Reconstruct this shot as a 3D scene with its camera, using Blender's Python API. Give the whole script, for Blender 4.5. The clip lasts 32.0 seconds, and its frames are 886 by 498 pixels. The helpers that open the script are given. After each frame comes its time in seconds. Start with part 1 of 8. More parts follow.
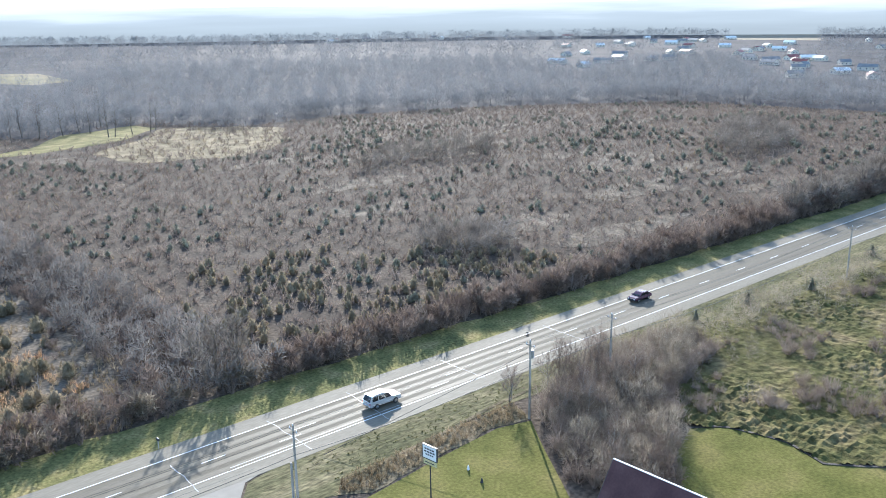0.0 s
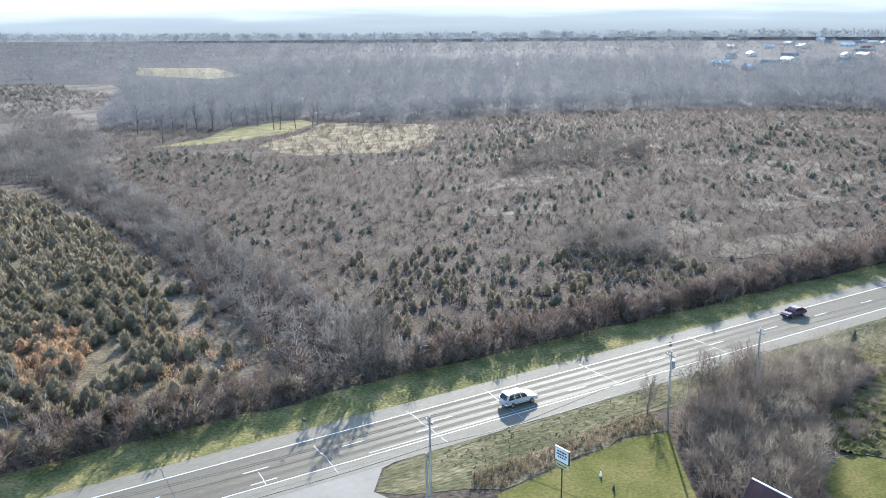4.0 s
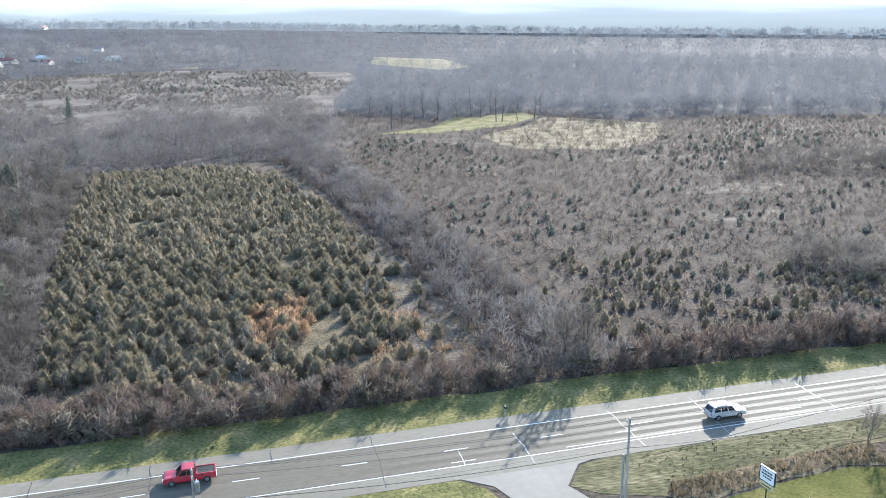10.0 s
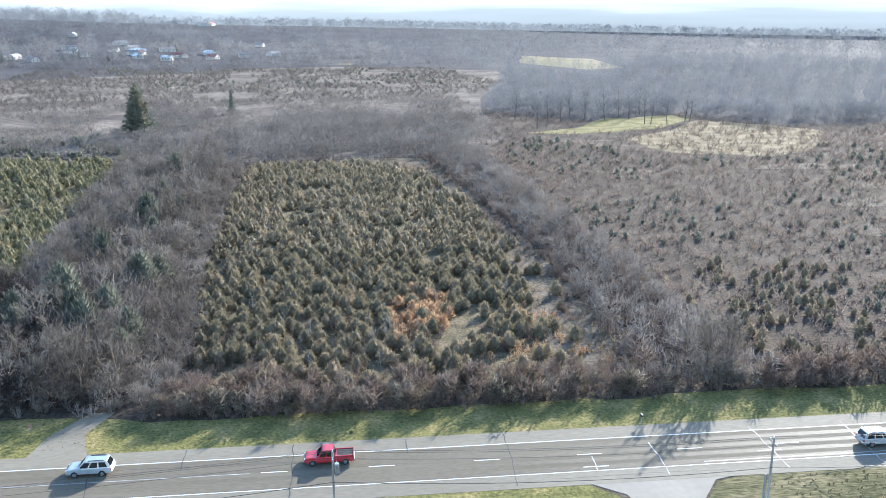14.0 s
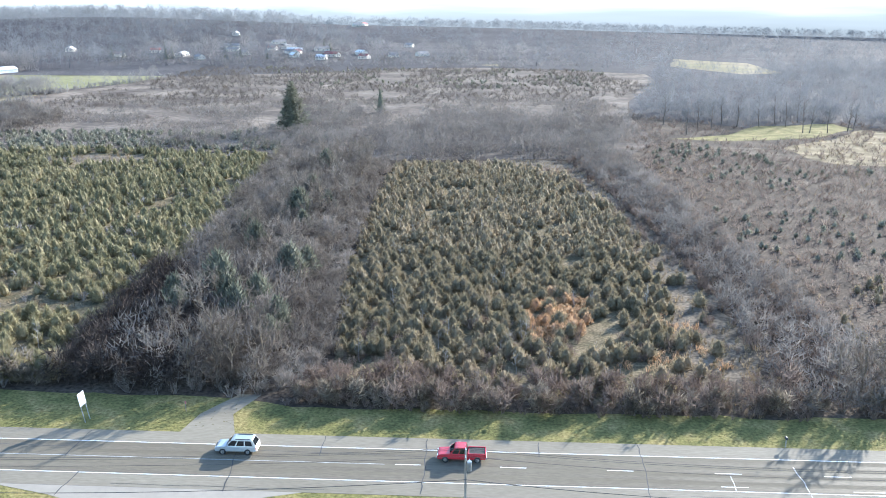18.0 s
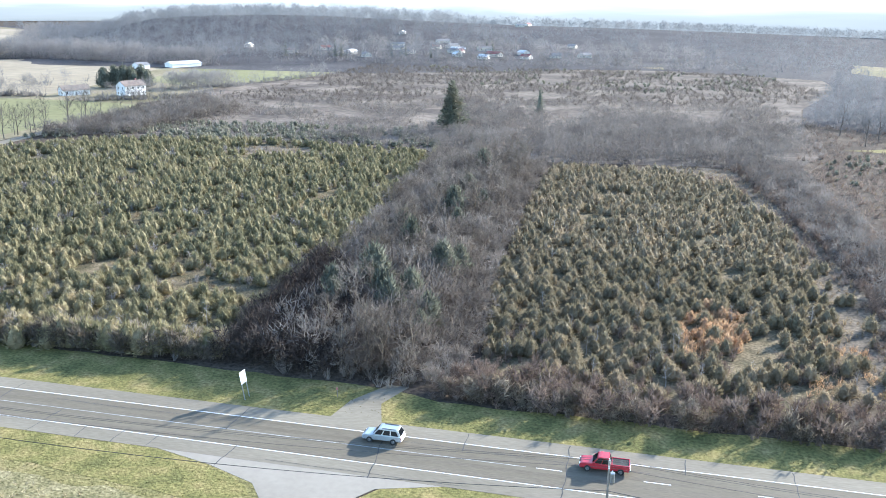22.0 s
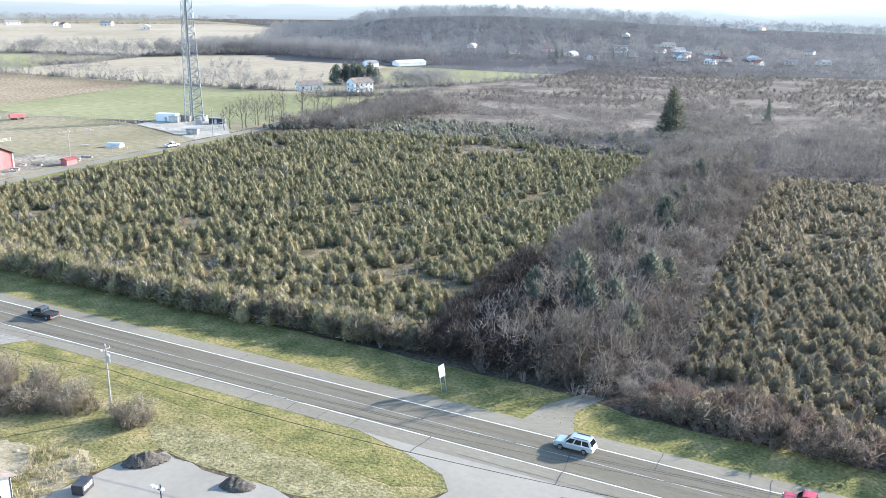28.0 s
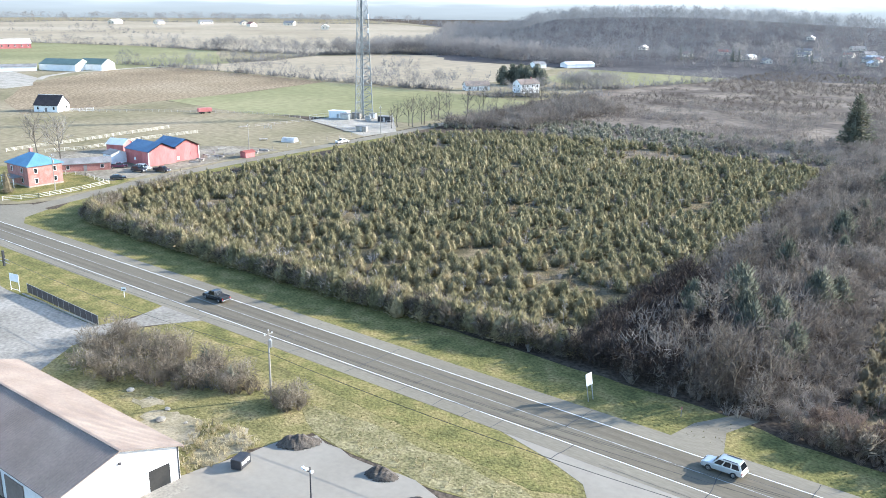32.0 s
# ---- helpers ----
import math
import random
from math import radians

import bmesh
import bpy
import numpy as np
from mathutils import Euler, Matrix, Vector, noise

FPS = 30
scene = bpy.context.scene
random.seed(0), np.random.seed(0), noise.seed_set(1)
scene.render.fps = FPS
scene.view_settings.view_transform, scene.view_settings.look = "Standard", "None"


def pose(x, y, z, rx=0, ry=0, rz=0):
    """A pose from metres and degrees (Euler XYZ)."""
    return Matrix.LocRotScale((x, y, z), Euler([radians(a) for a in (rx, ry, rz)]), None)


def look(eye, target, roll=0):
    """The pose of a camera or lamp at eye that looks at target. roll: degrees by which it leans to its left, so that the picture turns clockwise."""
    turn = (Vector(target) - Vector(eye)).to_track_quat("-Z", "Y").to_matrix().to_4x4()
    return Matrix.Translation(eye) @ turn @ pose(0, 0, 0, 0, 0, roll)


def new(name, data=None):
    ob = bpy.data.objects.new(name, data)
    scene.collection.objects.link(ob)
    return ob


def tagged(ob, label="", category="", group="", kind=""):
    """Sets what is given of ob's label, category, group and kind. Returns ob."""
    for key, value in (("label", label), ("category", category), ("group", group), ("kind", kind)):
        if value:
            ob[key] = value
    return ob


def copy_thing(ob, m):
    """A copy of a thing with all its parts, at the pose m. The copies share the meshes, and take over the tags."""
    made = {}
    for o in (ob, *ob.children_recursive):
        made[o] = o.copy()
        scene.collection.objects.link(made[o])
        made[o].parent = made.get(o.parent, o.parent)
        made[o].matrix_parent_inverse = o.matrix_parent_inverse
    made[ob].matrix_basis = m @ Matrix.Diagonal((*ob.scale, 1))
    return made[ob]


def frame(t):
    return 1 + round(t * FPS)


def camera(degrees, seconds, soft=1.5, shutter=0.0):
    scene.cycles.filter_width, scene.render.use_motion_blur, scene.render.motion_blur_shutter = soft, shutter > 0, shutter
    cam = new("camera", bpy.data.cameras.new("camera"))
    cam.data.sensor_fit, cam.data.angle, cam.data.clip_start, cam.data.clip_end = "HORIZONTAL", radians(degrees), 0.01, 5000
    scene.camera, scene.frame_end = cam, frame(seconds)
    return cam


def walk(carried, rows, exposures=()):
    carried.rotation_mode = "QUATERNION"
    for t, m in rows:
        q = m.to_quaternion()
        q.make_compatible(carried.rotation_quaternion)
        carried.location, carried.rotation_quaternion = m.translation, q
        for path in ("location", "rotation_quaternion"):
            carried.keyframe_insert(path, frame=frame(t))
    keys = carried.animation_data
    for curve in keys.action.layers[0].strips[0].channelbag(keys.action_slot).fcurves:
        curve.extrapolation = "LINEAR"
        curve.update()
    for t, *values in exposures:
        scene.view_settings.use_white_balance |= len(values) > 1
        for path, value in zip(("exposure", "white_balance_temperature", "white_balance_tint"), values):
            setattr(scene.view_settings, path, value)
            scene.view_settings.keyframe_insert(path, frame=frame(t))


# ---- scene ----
cam = camera(53.81, 32.0, soft=0.9)
PATH = [
    (0.0, pose(0.00, 0.00, 50.00, 74.37, 0.88, -40.21)),
    (0.5, pose(-0.02, -0.18, 50.08, 74.34, 0.88, -39.03)),
    (1.0, pose(-0.04, -0.36, 50.17, 74.32, 0.87, -37.84)),
    (1.5, pose(-0.07, -0.53, 50.25, 74.33, 0.79, -36.55)),
    (2.0, pose(-0.11, -0.70, 50.32, 74.35, 0.82, -35.21)),
    (2.5, pose(-0.15, -0.86, 50.39, 74.34, 0.80, -33.82)),
    (3.0, pose(-0.19, -1.02, 50.46, 74.37, 0.78, -32.55)),
    (3.5, pose(-0.24, -1.17, 50.53, 74.43, 0.77, -31.33)),
    (5.5, pose(-0.46, -1.73, 50.78, 74.27, 0.68, -26.72)),
    (6.0, pose(-0.53, -1.86, 50.83, 74.27, 0.66, -25.62)),
    (6.5, pose(-0.59, -1.99, 50.89, 74.23, 0.54, -24.37)),
    (7.0, pose(-0.66, -2.11, 50.94, 74.17, 0.54, -23.17)),
    (7.5, pose(-0.73, -2.22, 50.99, 74.21, 0.51, -21.94)),
    (8.0, pose(-0.80, -2.33, 51.04, 74.19, 0.48, -20.81)),
    (8.5, pose(-0.87, -2.44, 51.08, 74.20, 0.46, -19.63)),
    (9.0, pose(-0.95, -2.54, 51.13, 74.18, 0.43, -18.44)),
    (9.5, pose(-1.02, -2.64, 51.17, 74.16, 0.38, -17.16)),
    (10.0, pose(-1.10, -2.73, 51.21, 74.13, 0.31, -15.69)),
    (10.5, pose(-1.18, -2.82, 51.25, 74.15, 0.30, -14.27)),
    (11.0, pose(-1.25, -2.91, 51.29, 74.13, 0.24, -12.98)),
    (11.5, pose(-1.33, -2.99, 51.33, 74.08, 0.20, -11.88)),
    (12.0, pose(-1.40, -3.07, 51.37, 74.10, 0.17, -10.84)),
    (12.5, pose(-1.48, -3.15, 51.41, 74.11, 0.13, -9.78)),
    (13.0, pose(-1.55, -3.22, 51.44, 74.08, 0.09, -8.68)),
    (13.5, pose(-1.62, -3.29, 51.48, 74.08, 0.04, -7.55)),
    (14.0, pose(-1.70, -3.35, 51.51, 74.07, 0.11, -6.20)),
    (14.5, pose(-1.77, -3.42, 51.55, 74.13, 0.23, -4.70)),
    (16.5, pose(-2.02, -3.63, 51.68, 74.11, 0.07, -0.23)),
    (17.0, pose(-2.08, -3.68, 51.71, 74.09, 0.06, 0.86)),
    (17.5, pose(-2.13, -3.72, 51.75, 74.10, 0.03, 2.00)),
    (18.0, pose(-2.18, -3.76, 51.78, 74.15, -0.02, 3.20)),
    (18.5, pose(-2.23, -3.79, 51.81, 74.15, -0.08, 4.53)),
    (19.0, pose(-2.27, -3.83, 51.85, 74.14, -0.12, 5.94)),
    (19.5, pose(-2.31, -3.86, 51.88, 74.16, -0.17, 7.25)),
    (20.0, pose(-2.35, -3.89, 51.92, 74.15, -0.27, 8.52)),
    (20.5, pose(-2.38, -3.92, 51.95, 74.14, -0.27, 9.76)),
    (21.0, pose(-2.40, -3.94, 51.99, 74.15, -0.29, 11.06)),
    (21.5, pose(-2.42, -3.96, 52.03, 74.09, -0.33, 12.33)),
    (22.0, pose(-2.43, -3.98, 52.06, 74.12, -0.39, 13.57)),
    (22.5, pose(-2.44, -4.00, 52.10, 74.15, -0.41, 14.76)),
    (23.0, pose(-2.44, -4.01, 52.14, 74.13, -0.48, 16.01)),
    (23.5, pose(-2.44, -4.03, 52.18, 74.11, -0.51, 17.08)),
    (24.0, pose(-2.43, -4.04, 52.23, 74.08, -0.53, 18.11)),
    (24.5, pose(-2.41, -4.05, 52.27, 74.10, -0.53, 19.06)),
    (25.0, pose(-2.38, -4.05, 52.32, 74.05, -0.52, 20.16)),
    (25.5, pose(-2.35, -4.06, 52.37, 74.05, -0.51, 21.27)),
    (27.5, pose(-2.14, -4.06, 52.57, 74.04, -0.64, 26.53)),
    (28.0, pose(-2.07, -4.06, 52.63, 74.07, -0.65, 27.71)),
    (28.5, pose(-1.99, -4.05, 52.69, 74.08, -0.64, 28.87)),
    (29.0, pose(-1.90, -4.05, 52.75, 74.09, -0.65, 30.13)),
    (29.5, pose(-1.79, -4.04, 52.82, 74.04, -0.66, 31.33)),
    (30.0, pose(-1.68, -4.03, 52.88, 74.02, -0.66, 32.65)),
    (30.5, pose(-1.56, -4.02, 52.95, 74.04, -0.62, 34.02)),
    (31.0, pose(-1.43, -4.01, 53.03, 74.02, -0.64, 35.58)),
    (31.5, pose(-1.29, -4.00, 53.10, 74.01, -0.62, 37.19)),
    (32.0, pose(-1.14, -3.99, 53.18, 73.98, -0.62, 38.53)),
]
EXPOSURES = [(0.0, 1.66, 5820, 8), (8.0, 1.7, 5820, 8), (14.0, 1.82, 5820, 8), (20.0, 1.96, 5860, 8), (26.0, 1.95, 5940, 8), (32.0, 1.79, 6010, 8)]
# Strength of the haze glow painted on the horizon ring.
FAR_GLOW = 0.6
walk(cam, PATH, EXPOSURES)

# ---- light ----
SUN_AZ = radians(36.0)      # from +y towards +x
SUN_EL = radians(20.5)
world = bpy.data.worlds.new("sky")
scene.world = world
world.use_nodes = True
wn = world.node_tree.nodes
sky = wn.new("ShaderNodeTexSky")
sky.sky_type = "NISHITA"
sky.sun_disc = False
sky.sun_elevation, sky.sun_rotation = SUN_EL, SUN_AZ
sky.air_density, sky.dust_density, sky.ozone_density = 1.0, 0.6, 2.0
world.node_tree.links.new(sky.outputs[0], wn["Background"].inputs[0])
wn["Background"].inputs[1].default_value = 0.15
sun = new("sun", bpy.data.lights.new("sun", "SUN"))
sun.data.energy, sun.data.angle, sun.data.color = 4.1, radians(0.6), (1.0, 0.93, 0.83)
sun.matrix_world = look(Vector((math.sin(SUN_AZ) * math.cos(SUN_EL), math.cos(SUN_AZ) * math.cos(SUN_EL), math.sin(SUN_EL))) * 500, (0, 0, 0))


# ---- materials ----
def mat(name, stops, scale=1.0, fine=12.0, rough=0.9, bump=0.0, bump_scale=None, spec=0.3, metal=0.0, amount=0.35, vary=0.0, leaf=0.0, sheen_scale=(1, 1, 1), trans=0.0):
    """stops: colours from which a coarse noise chooses; fine: scale of the grain that darkens and lightens it."""
    m = bpy.data.materials.new(name)
    m.use_nodes = True
    nt = m.node_tree
    n, l = nt.nodes, nt.links
    p = n["Principled BSDF"]
    p.inputs["Roughness"].default_value = rough
    p.inputs["Specular IOR Level"].default_value = spec
    p.inputs["Metallic"].default_value = metal
    geo = n.new("ShaderNodeNewGeometry")
    mp = n.new("ShaderNodeMapping")
    mp.inputs["Scale"].default_value = sheen_scale
    l.new(geo.outputs["Position"], mp.inputs["Vector"])
    a = n.new("ShaderNodeTexNoise")
    a.inputs["Scale"].default_value, a.inputs["Detail"].default_value = scale, 4
    l.new(mp.outputs[0], a.inputs["Vector"])
    ramp = n.new("ShaderNodeValToRGB")
    cr = ramp.color_ramp
    lo, hi = 0.32, 0.68
    k = len(stops)
    cr.elements[0].position, cr.elements[0].color = lo, (*stops[0], 1)
    cr.elements[1].position, cr.elements[1].color = hi, (*stops[-1], 1)
    for i in range(1, k - 1):
        e = cr.elements.new(lo + (hi - lo) * i / (k - 1))
        e.color = (*stops[i], 1)
    fac = a.outputs["Fac"]
    if vary:
        oi = n.new("ShaderNodeObjectInfo")
        ad = n.new("ShaderNodeMath")
        ad.operation = "MULTIPLY_ADD"
        l.new(oi.outputs["Random"], ad.inputs[0])
        ad.inputs[1].default_value = vary
        sb = n.new("ShaderNodeMath")
        sb.operation = "SUBTRACT"
        l.new(fac, sb.inputs[0])
        sb.inputs[1].default_value = vary / 2
        l.new(sb.outputs[0], ad.inputs[2])
        fac = ad.outputs[0]
    l.new(fac, ramp.inputs["Fac"])
    b = n.new("ShaderNodeTexNoise")
    b.inputs["Scale"].default_value, b.inputs["Detail"].default_value = fine, 3
    l.new(mp.outputs[0], b.inputs["Vector"])
    mr = n.new("ShaderNodeMapRange")
    mr.inputs["From Min"].default_value, mr.inputs["From Max"].default_value = 0.3, 0.7
    mr.inputs["To Min"].default_value, mr.inputs["To Max"].default_value = 1 - amount, 1 + amount
    l.new(b.outputs["Fac"], mr.inputs["Value"])
    val = mr.outputs[0]
    if leaf:
        isl = n.new("ShaderNodeMapRange")
        isl.inputs["To Min"].default_value, isl.inputs["To Max"].default_value = 1 - leaf, 1 + leaf
        l.new(geo.outputs["Random Per Island"], isl.inputs["Value"])
        mu = n.new("ShaderNodeMath")
        mu.operation = "MULTIPLY"
        l.new(val, mu.inputs[0])
        l.new(isl.outputs[0], mu.inputs[1])
        val = mu.outputs[0]
    mix = n.new("ShaderNodeVectorMath")
    mix.operation = "SCALE"
    l.new(ramp.outputs["Color"], mix.inputs[0])
    l.new(val, mix.inputs["Scale"])
    l.new(mix.outputs[0], p.inputs["Base Color"])
    if bump:
        c = n.new("ShaderNodeTexNoise")
        c.inputs["Scale"].default_value, c.inputs["Detail"].default_value = bump_scale or fine, 4
        l.new(mp.outputs[0], c.inputs["Vector"])
        bm_ = n.new("ShaderNodeBump")
        bm_.inputs["Distance"].default_value = bump
        l.new(c.outputs["Fac"], bm_.inputs["Height"])
        l.new(bm_.outputs[0], p.inputs["Normal"])
    if trans:
        tr = n.new("ShaderNodeBsdfTranslucent")
        l.new(mix.outputs[0], tr.inputs["Color"])
        ms = n.new("ShaderNodeMixShader")
        ms.inputs[0].default_value = trans
        l.new(p.outputs[0], ms.inputs[1])
        l.new(tr.outputs[0], ms.inputs[2])
        l.new(ms.outputs[0], n["Material Output"].inputs["Surface"])
    return m


M = {}
M["scrub_ground"] = mat("scrub_ground", [(0.062, 0.048, 0.037), (0.085, 0.066, 0.05), (0.118, 0.093, 0.07)], 0.12, 1.6, 0.95, 0.25, 1.2, amount=0.45, spec=0.04)
M["leaf_litter"] = mat("leaf_litter", [(0.067, 0.062, 0.061), (0.084, 0.077, 0.076), (0.102, 0.094, 0.09)], 0.02, 0.4, 0.95, amount=0.25, spec=0.04)
M["plantation_floor"] = mat("plantation_floor", [(0.085, 0.075, 0.045), (0.14, 0.112, 0.068), (0.21, 0.165, 0.105)], 0.3, 2.2, 0.95, 0.15, 2.0, amount=0.45, spec=0.04)
M["verge_grass"] = mat("verge_grass", [(0.114, 0.112, 0.043), (0.174, 0.157, 0.059), (0.254, 0.203, 0.088)], 0.25, 2.2, 0.95, 0.12, 3.0, amount=0.4, spec=0.04)
M["bank_grass"] = mat("bank_grass", [(0.134, 0.123, 0.051), (0.198, 0.171, 0.073), (0.273, 0.216, 0.106)], 0.22, 2.2, 0.95, 0.12, 3.0, amount=0.4, spec=0.04)
M["yard_dirt"] = mat("yard_dirt", [(0.15, 0.13, 0.09), (0.22, 0.19, 0.145), (0.29, 0.255, 0.20)], 0.08, 0.9, 0.95, amount=0.35, spec=0.04)
M["lawn"] = mat("lawn", [(0.095, 0.095, 0.024), (0.128, 0.12, 0.033), (0.165, 0.14, 0.048)], 0.18, 2.5, 0.95, 0.06, 4.0, amount=0.25, spec=0.04)
M["bank_straw"] = mat("bank_straw", [(0.16, 0.145, 0.07), (0.215, 0.185, 0.095), (0.28, 0.24, 0.135)], 0.3, 2.4, 0.95, 0.12, 3.0, amount=0.4, spec=0.04)
M["scrub_floor"] = mat("scrub_floor", [(0.088, 0.072, 0.06), (0.14, 0.115, 0.094), (0.215, 0.178, 0.142)], 0.035, 0.3, 0.95, amount=0.3, spec=0.04)
M["dry_grass"] = mat("dry_grass", [(0.13, 0.105, 0.062), (0.21, 0.165, 0.10), (0.30, 0.24, 0.15)], 0.15, 1.8, 0.95, 0.2, 2.0, amount=0.4, spec=0.04)
M["rough_meadow"] = mat("rough_meadow", [(0.058, 0.058, 0.02), (0.105, 0.092, 0.036), (0.16, 0.122, 0.062)], 0.14, 0.8, 0.95, 0.35, 1.1, amount=0.5, spec=0.04)
M["green_field"] = mat("green_field", [(0.172, 0.167, 0.086), (0.212, 0.201, 0.105), (0.252, 0.233, 0.129)], 0.012, 0.25, 0.95, amount=0.15, spec=0.04)
M["pasture"] = mat("pasture", [(0.17, 0.148, 0.086), (0.23, 0.194, 0.123), (0.271, 0.222, 0.15)], 0.02, 0.4, 0.95, amount=0.22, spec=0.04)
M["tilled_field"] = mat("tilled_field", [(0.189, 0.142, 0.092), (0.241, 0.185, 0.12), (0.284, 0.224, 0.152)], 0.02, 0.9, 0.95, amount=0.5, sheen_scale=(0.7, 0.7, 1), spec=0.04)
M["stubble_field"] = mat("stubble_field", [(0.267, 0.22, 0.155), (0.31, 0.259, 0.185), (0.353, 0.297, 0.22)], 0.006, 0.1, 0.95, amount=0.12, spec=0.04)
M["asphalt"] = mat("asphalt", [(0.133, 0.114, 0.085), (0.152, 0.131, 0.098), (0.168, 0.147, 0.111)], 0.09, 4.0, 0.74, 0.006, 30.0, spec=0.03, amount=0.10, sheen_scale=(0.25, 1.6, 1))
M["shoulder"] = mat("shoulder", [(0.179, 0.157, 0.119), (0.205, 0.18, 0.138), (0.228, 0.202, 0.154)], 0.12, 3.0, 0.75, 0.008, 20.0, spec=0.06, amount=0.12, sheen_scale=(0.3, 1.2, 1))
M["lot_paving"] = mat("lot_paving", [(0.237, 0.21, 0.171), (0.267, 0.238, 0.196), (0.298, 0.267, 0.221)], 0.08, 1.2, 0.8, 0.003, 15.0, amount=0.05, spec=0.06)
M["gravel"] = mat("gravel", [(0.255, 0.23, 0.19), (0.326, 0.295, 0.247), (0.383, 0.35, 0.299)], 0.2, 3.0, 0.95, 0.03, 8.0, amount=0.2, spec=0.06)
M["white_line"] = mat("white_line", [(0.55, 0.55, 0.53), (0.74, 0.74, 0.72), (0.80, 0.80, 0.78)], 0.8, 9.0, 0.6, amount=0.18)
M["worn_line"] = mat("worn_line", [(0.24, 0.235, 0.22), (0.32, 0.315, 0.30), (0.52, 0.51, 0.48)], 0.6, 7.0, 0.65, amount=0.25)
M["tar"] = mat("tar", [(0.035, 0.034, 0.033), (0.06, 0.058, 0.055)], 1.0, 8.0, 0.55, amount=0.3)
M["tread"] = mat("tread", [(0.138, 0.118, 0.088), (0.16, 0.138, 0.103)], 0.15, 4.0, 0.6, spec=0.05, amount=0.14, sheen_scale=(0.3, 1.5, 1))
M["pine"] = mat("pine", [(0.175, 0.159, 0.087), (0.254, 0.223, 0.126), (0.349, 0.285, 0.169)], 0.22, 1.5, 0.75, amount=0.3, vary=0.25, leaf=0.14, spec=0.15, trans=0.42)
M["pine_blue"] = mat("pine_blue", [(0.187, 0.158, 0.1), (0.248, 0.203, 0.131), (0.314, 0.247, 0.162)], 0.22, 1.5, 0.75, amount=0.3, vary=0.25, leaf=0.12, spec=0.15, trans=0.4)
M["cedar"] = mat("cedar", [(0.167, 0.161, 0.117), (0.215, 0.204, 0.146), (0.274, 0.246, 0.179)], 0.2, 1.2, 0.8, amount=0.3, vary=0.3, leaf=0.4, trans=0.35, spec=0.15)
M["twig_grey"] = mat("twig_grey", [(0.121, 0.102, 0.085), (0.184, 0.158, 0.135), (0.267, 0.235, 0.205)], 0.12, 0.8, 0.85, amount=0.25, vary=0.3, leaf=0.22, trans=0.3, spec=0.04)
M["twig_tan"] = mat("twig_tan", [(0.15, 0.123, 0.092), (0.22, 0.185, 0.143), (0.299, 0.254, 0.197)], 0.2, 0.8, 0.85, amount=0.25, vary=0.3, leaf=0.3, trans=0.4, spec=0.04)
M["roof_sky"] = mat("roof_sky", [(0.095, 0.209, 0.31), (0.123, 0.253, 0.36), (0.162, 0.308, 0.41)], 0.2, 2.0, 0.45, amount=0.1, spec=0.3)
M["twig_pale"] = mat("twig_pale", [(0.24, 0.215, 0.19), (0.32, 0.295, 0.27), (0.41, 0.385, 0.36)], 0.12, 0.8, 0.85, amount=0.2, vary=0.3, leaf=0.35, trans=0.2, spec=0.04)
M["twig_brown"] = mat("twig_brown", [(0.148, 0.11, 0.089), (0.207, 0.16, 0.131), (0.276, 0.218, 0.179)], 0.10, 0.7, 0.85, amount=0.25, vary=0.3, leaf=0.28, trans=0.3, spec=0.04)
M["spruce"] = mat("spruce", [(0.105, 0.112, 0.085), (0.142, 0.145, 0.11), (0.19, 0.185, 0.14)], 0.2, 1.2, 0.8, amount=0.3, leaf=0.3, trans=0.4, spec=0.1)
M["straw_floor"] = mat("straw_floor", [(0.094, 0.076, 0.056), (0.14, 0.114, 0.085), (0.211, 0.171, 0.126)], 0.22, 1.5, 0.95, 0.2, 2.0, amount=0.45, spec=0.04)
M["twig_copse"] = mat("twig_copse", [(0.122, 0.109, 0.1), (0.158, 0.144, 0.133), (0.203, 0.185, 0.171)], 0.06, 0.6, 0.9, amount=0.2, leaf=0.15, trans=0.4, spec=0.04)
M["rough_verge"] = mat("rough_verge", [(0.085, 0.082, 0.04), (0.132, 0.117, 0.06), (0.2, 0.166, 0.094)], 0.25, 2.2, 0.95, 0.15, 2.5, amount=0.45, spec=0.04, sheen_scale=(0.4, 1.2, 1))
# Belt-foot brush: the shade of the taller trees is put into this dark colour.
M["shaded_brush"] = mat("shaded_brush", [(0.042, 0.033, 0.028), (0.068, 0.054, 0.046), (0.11, 0.088, 0.075)], 0.2, 0.8, 0.85, amount=0.25, leaf=0.3, trans=0.05, spec=0.04)
# Far twigs: paler and cooler, some distance haze put into the base colour.
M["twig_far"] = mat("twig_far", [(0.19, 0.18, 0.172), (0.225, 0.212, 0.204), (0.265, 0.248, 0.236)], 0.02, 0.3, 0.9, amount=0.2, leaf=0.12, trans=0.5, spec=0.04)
M["twig_haze"] = mat("twig_haze", [(0.138, 0.142, 0.149), (0.168, 0.17, 0.177), (0.198, 0.198, 0.202)], 0.02, 0.3, 0.9, amount=0.2, leaf=0.12, trans=0.45, spec=0.04)
M["bark"] = mat("bark", [(0.13, 0.11, 0.09), (0.22, 0.19, 0.16), (0.33, 0.30, 0.26)], 0.5, 5.0, 0.9, 0.02, 8.0, amount=0.3, vary=0.3)
M["bark_dark"] = mat("bark_dark", [(0.06, 0.05, 0.042), (0.10, 0.085, 0.07), (0.15, 0.13, 0.11)], 0.5, 5.0, 0.9, 0.02, 8.0, amount=0.3)
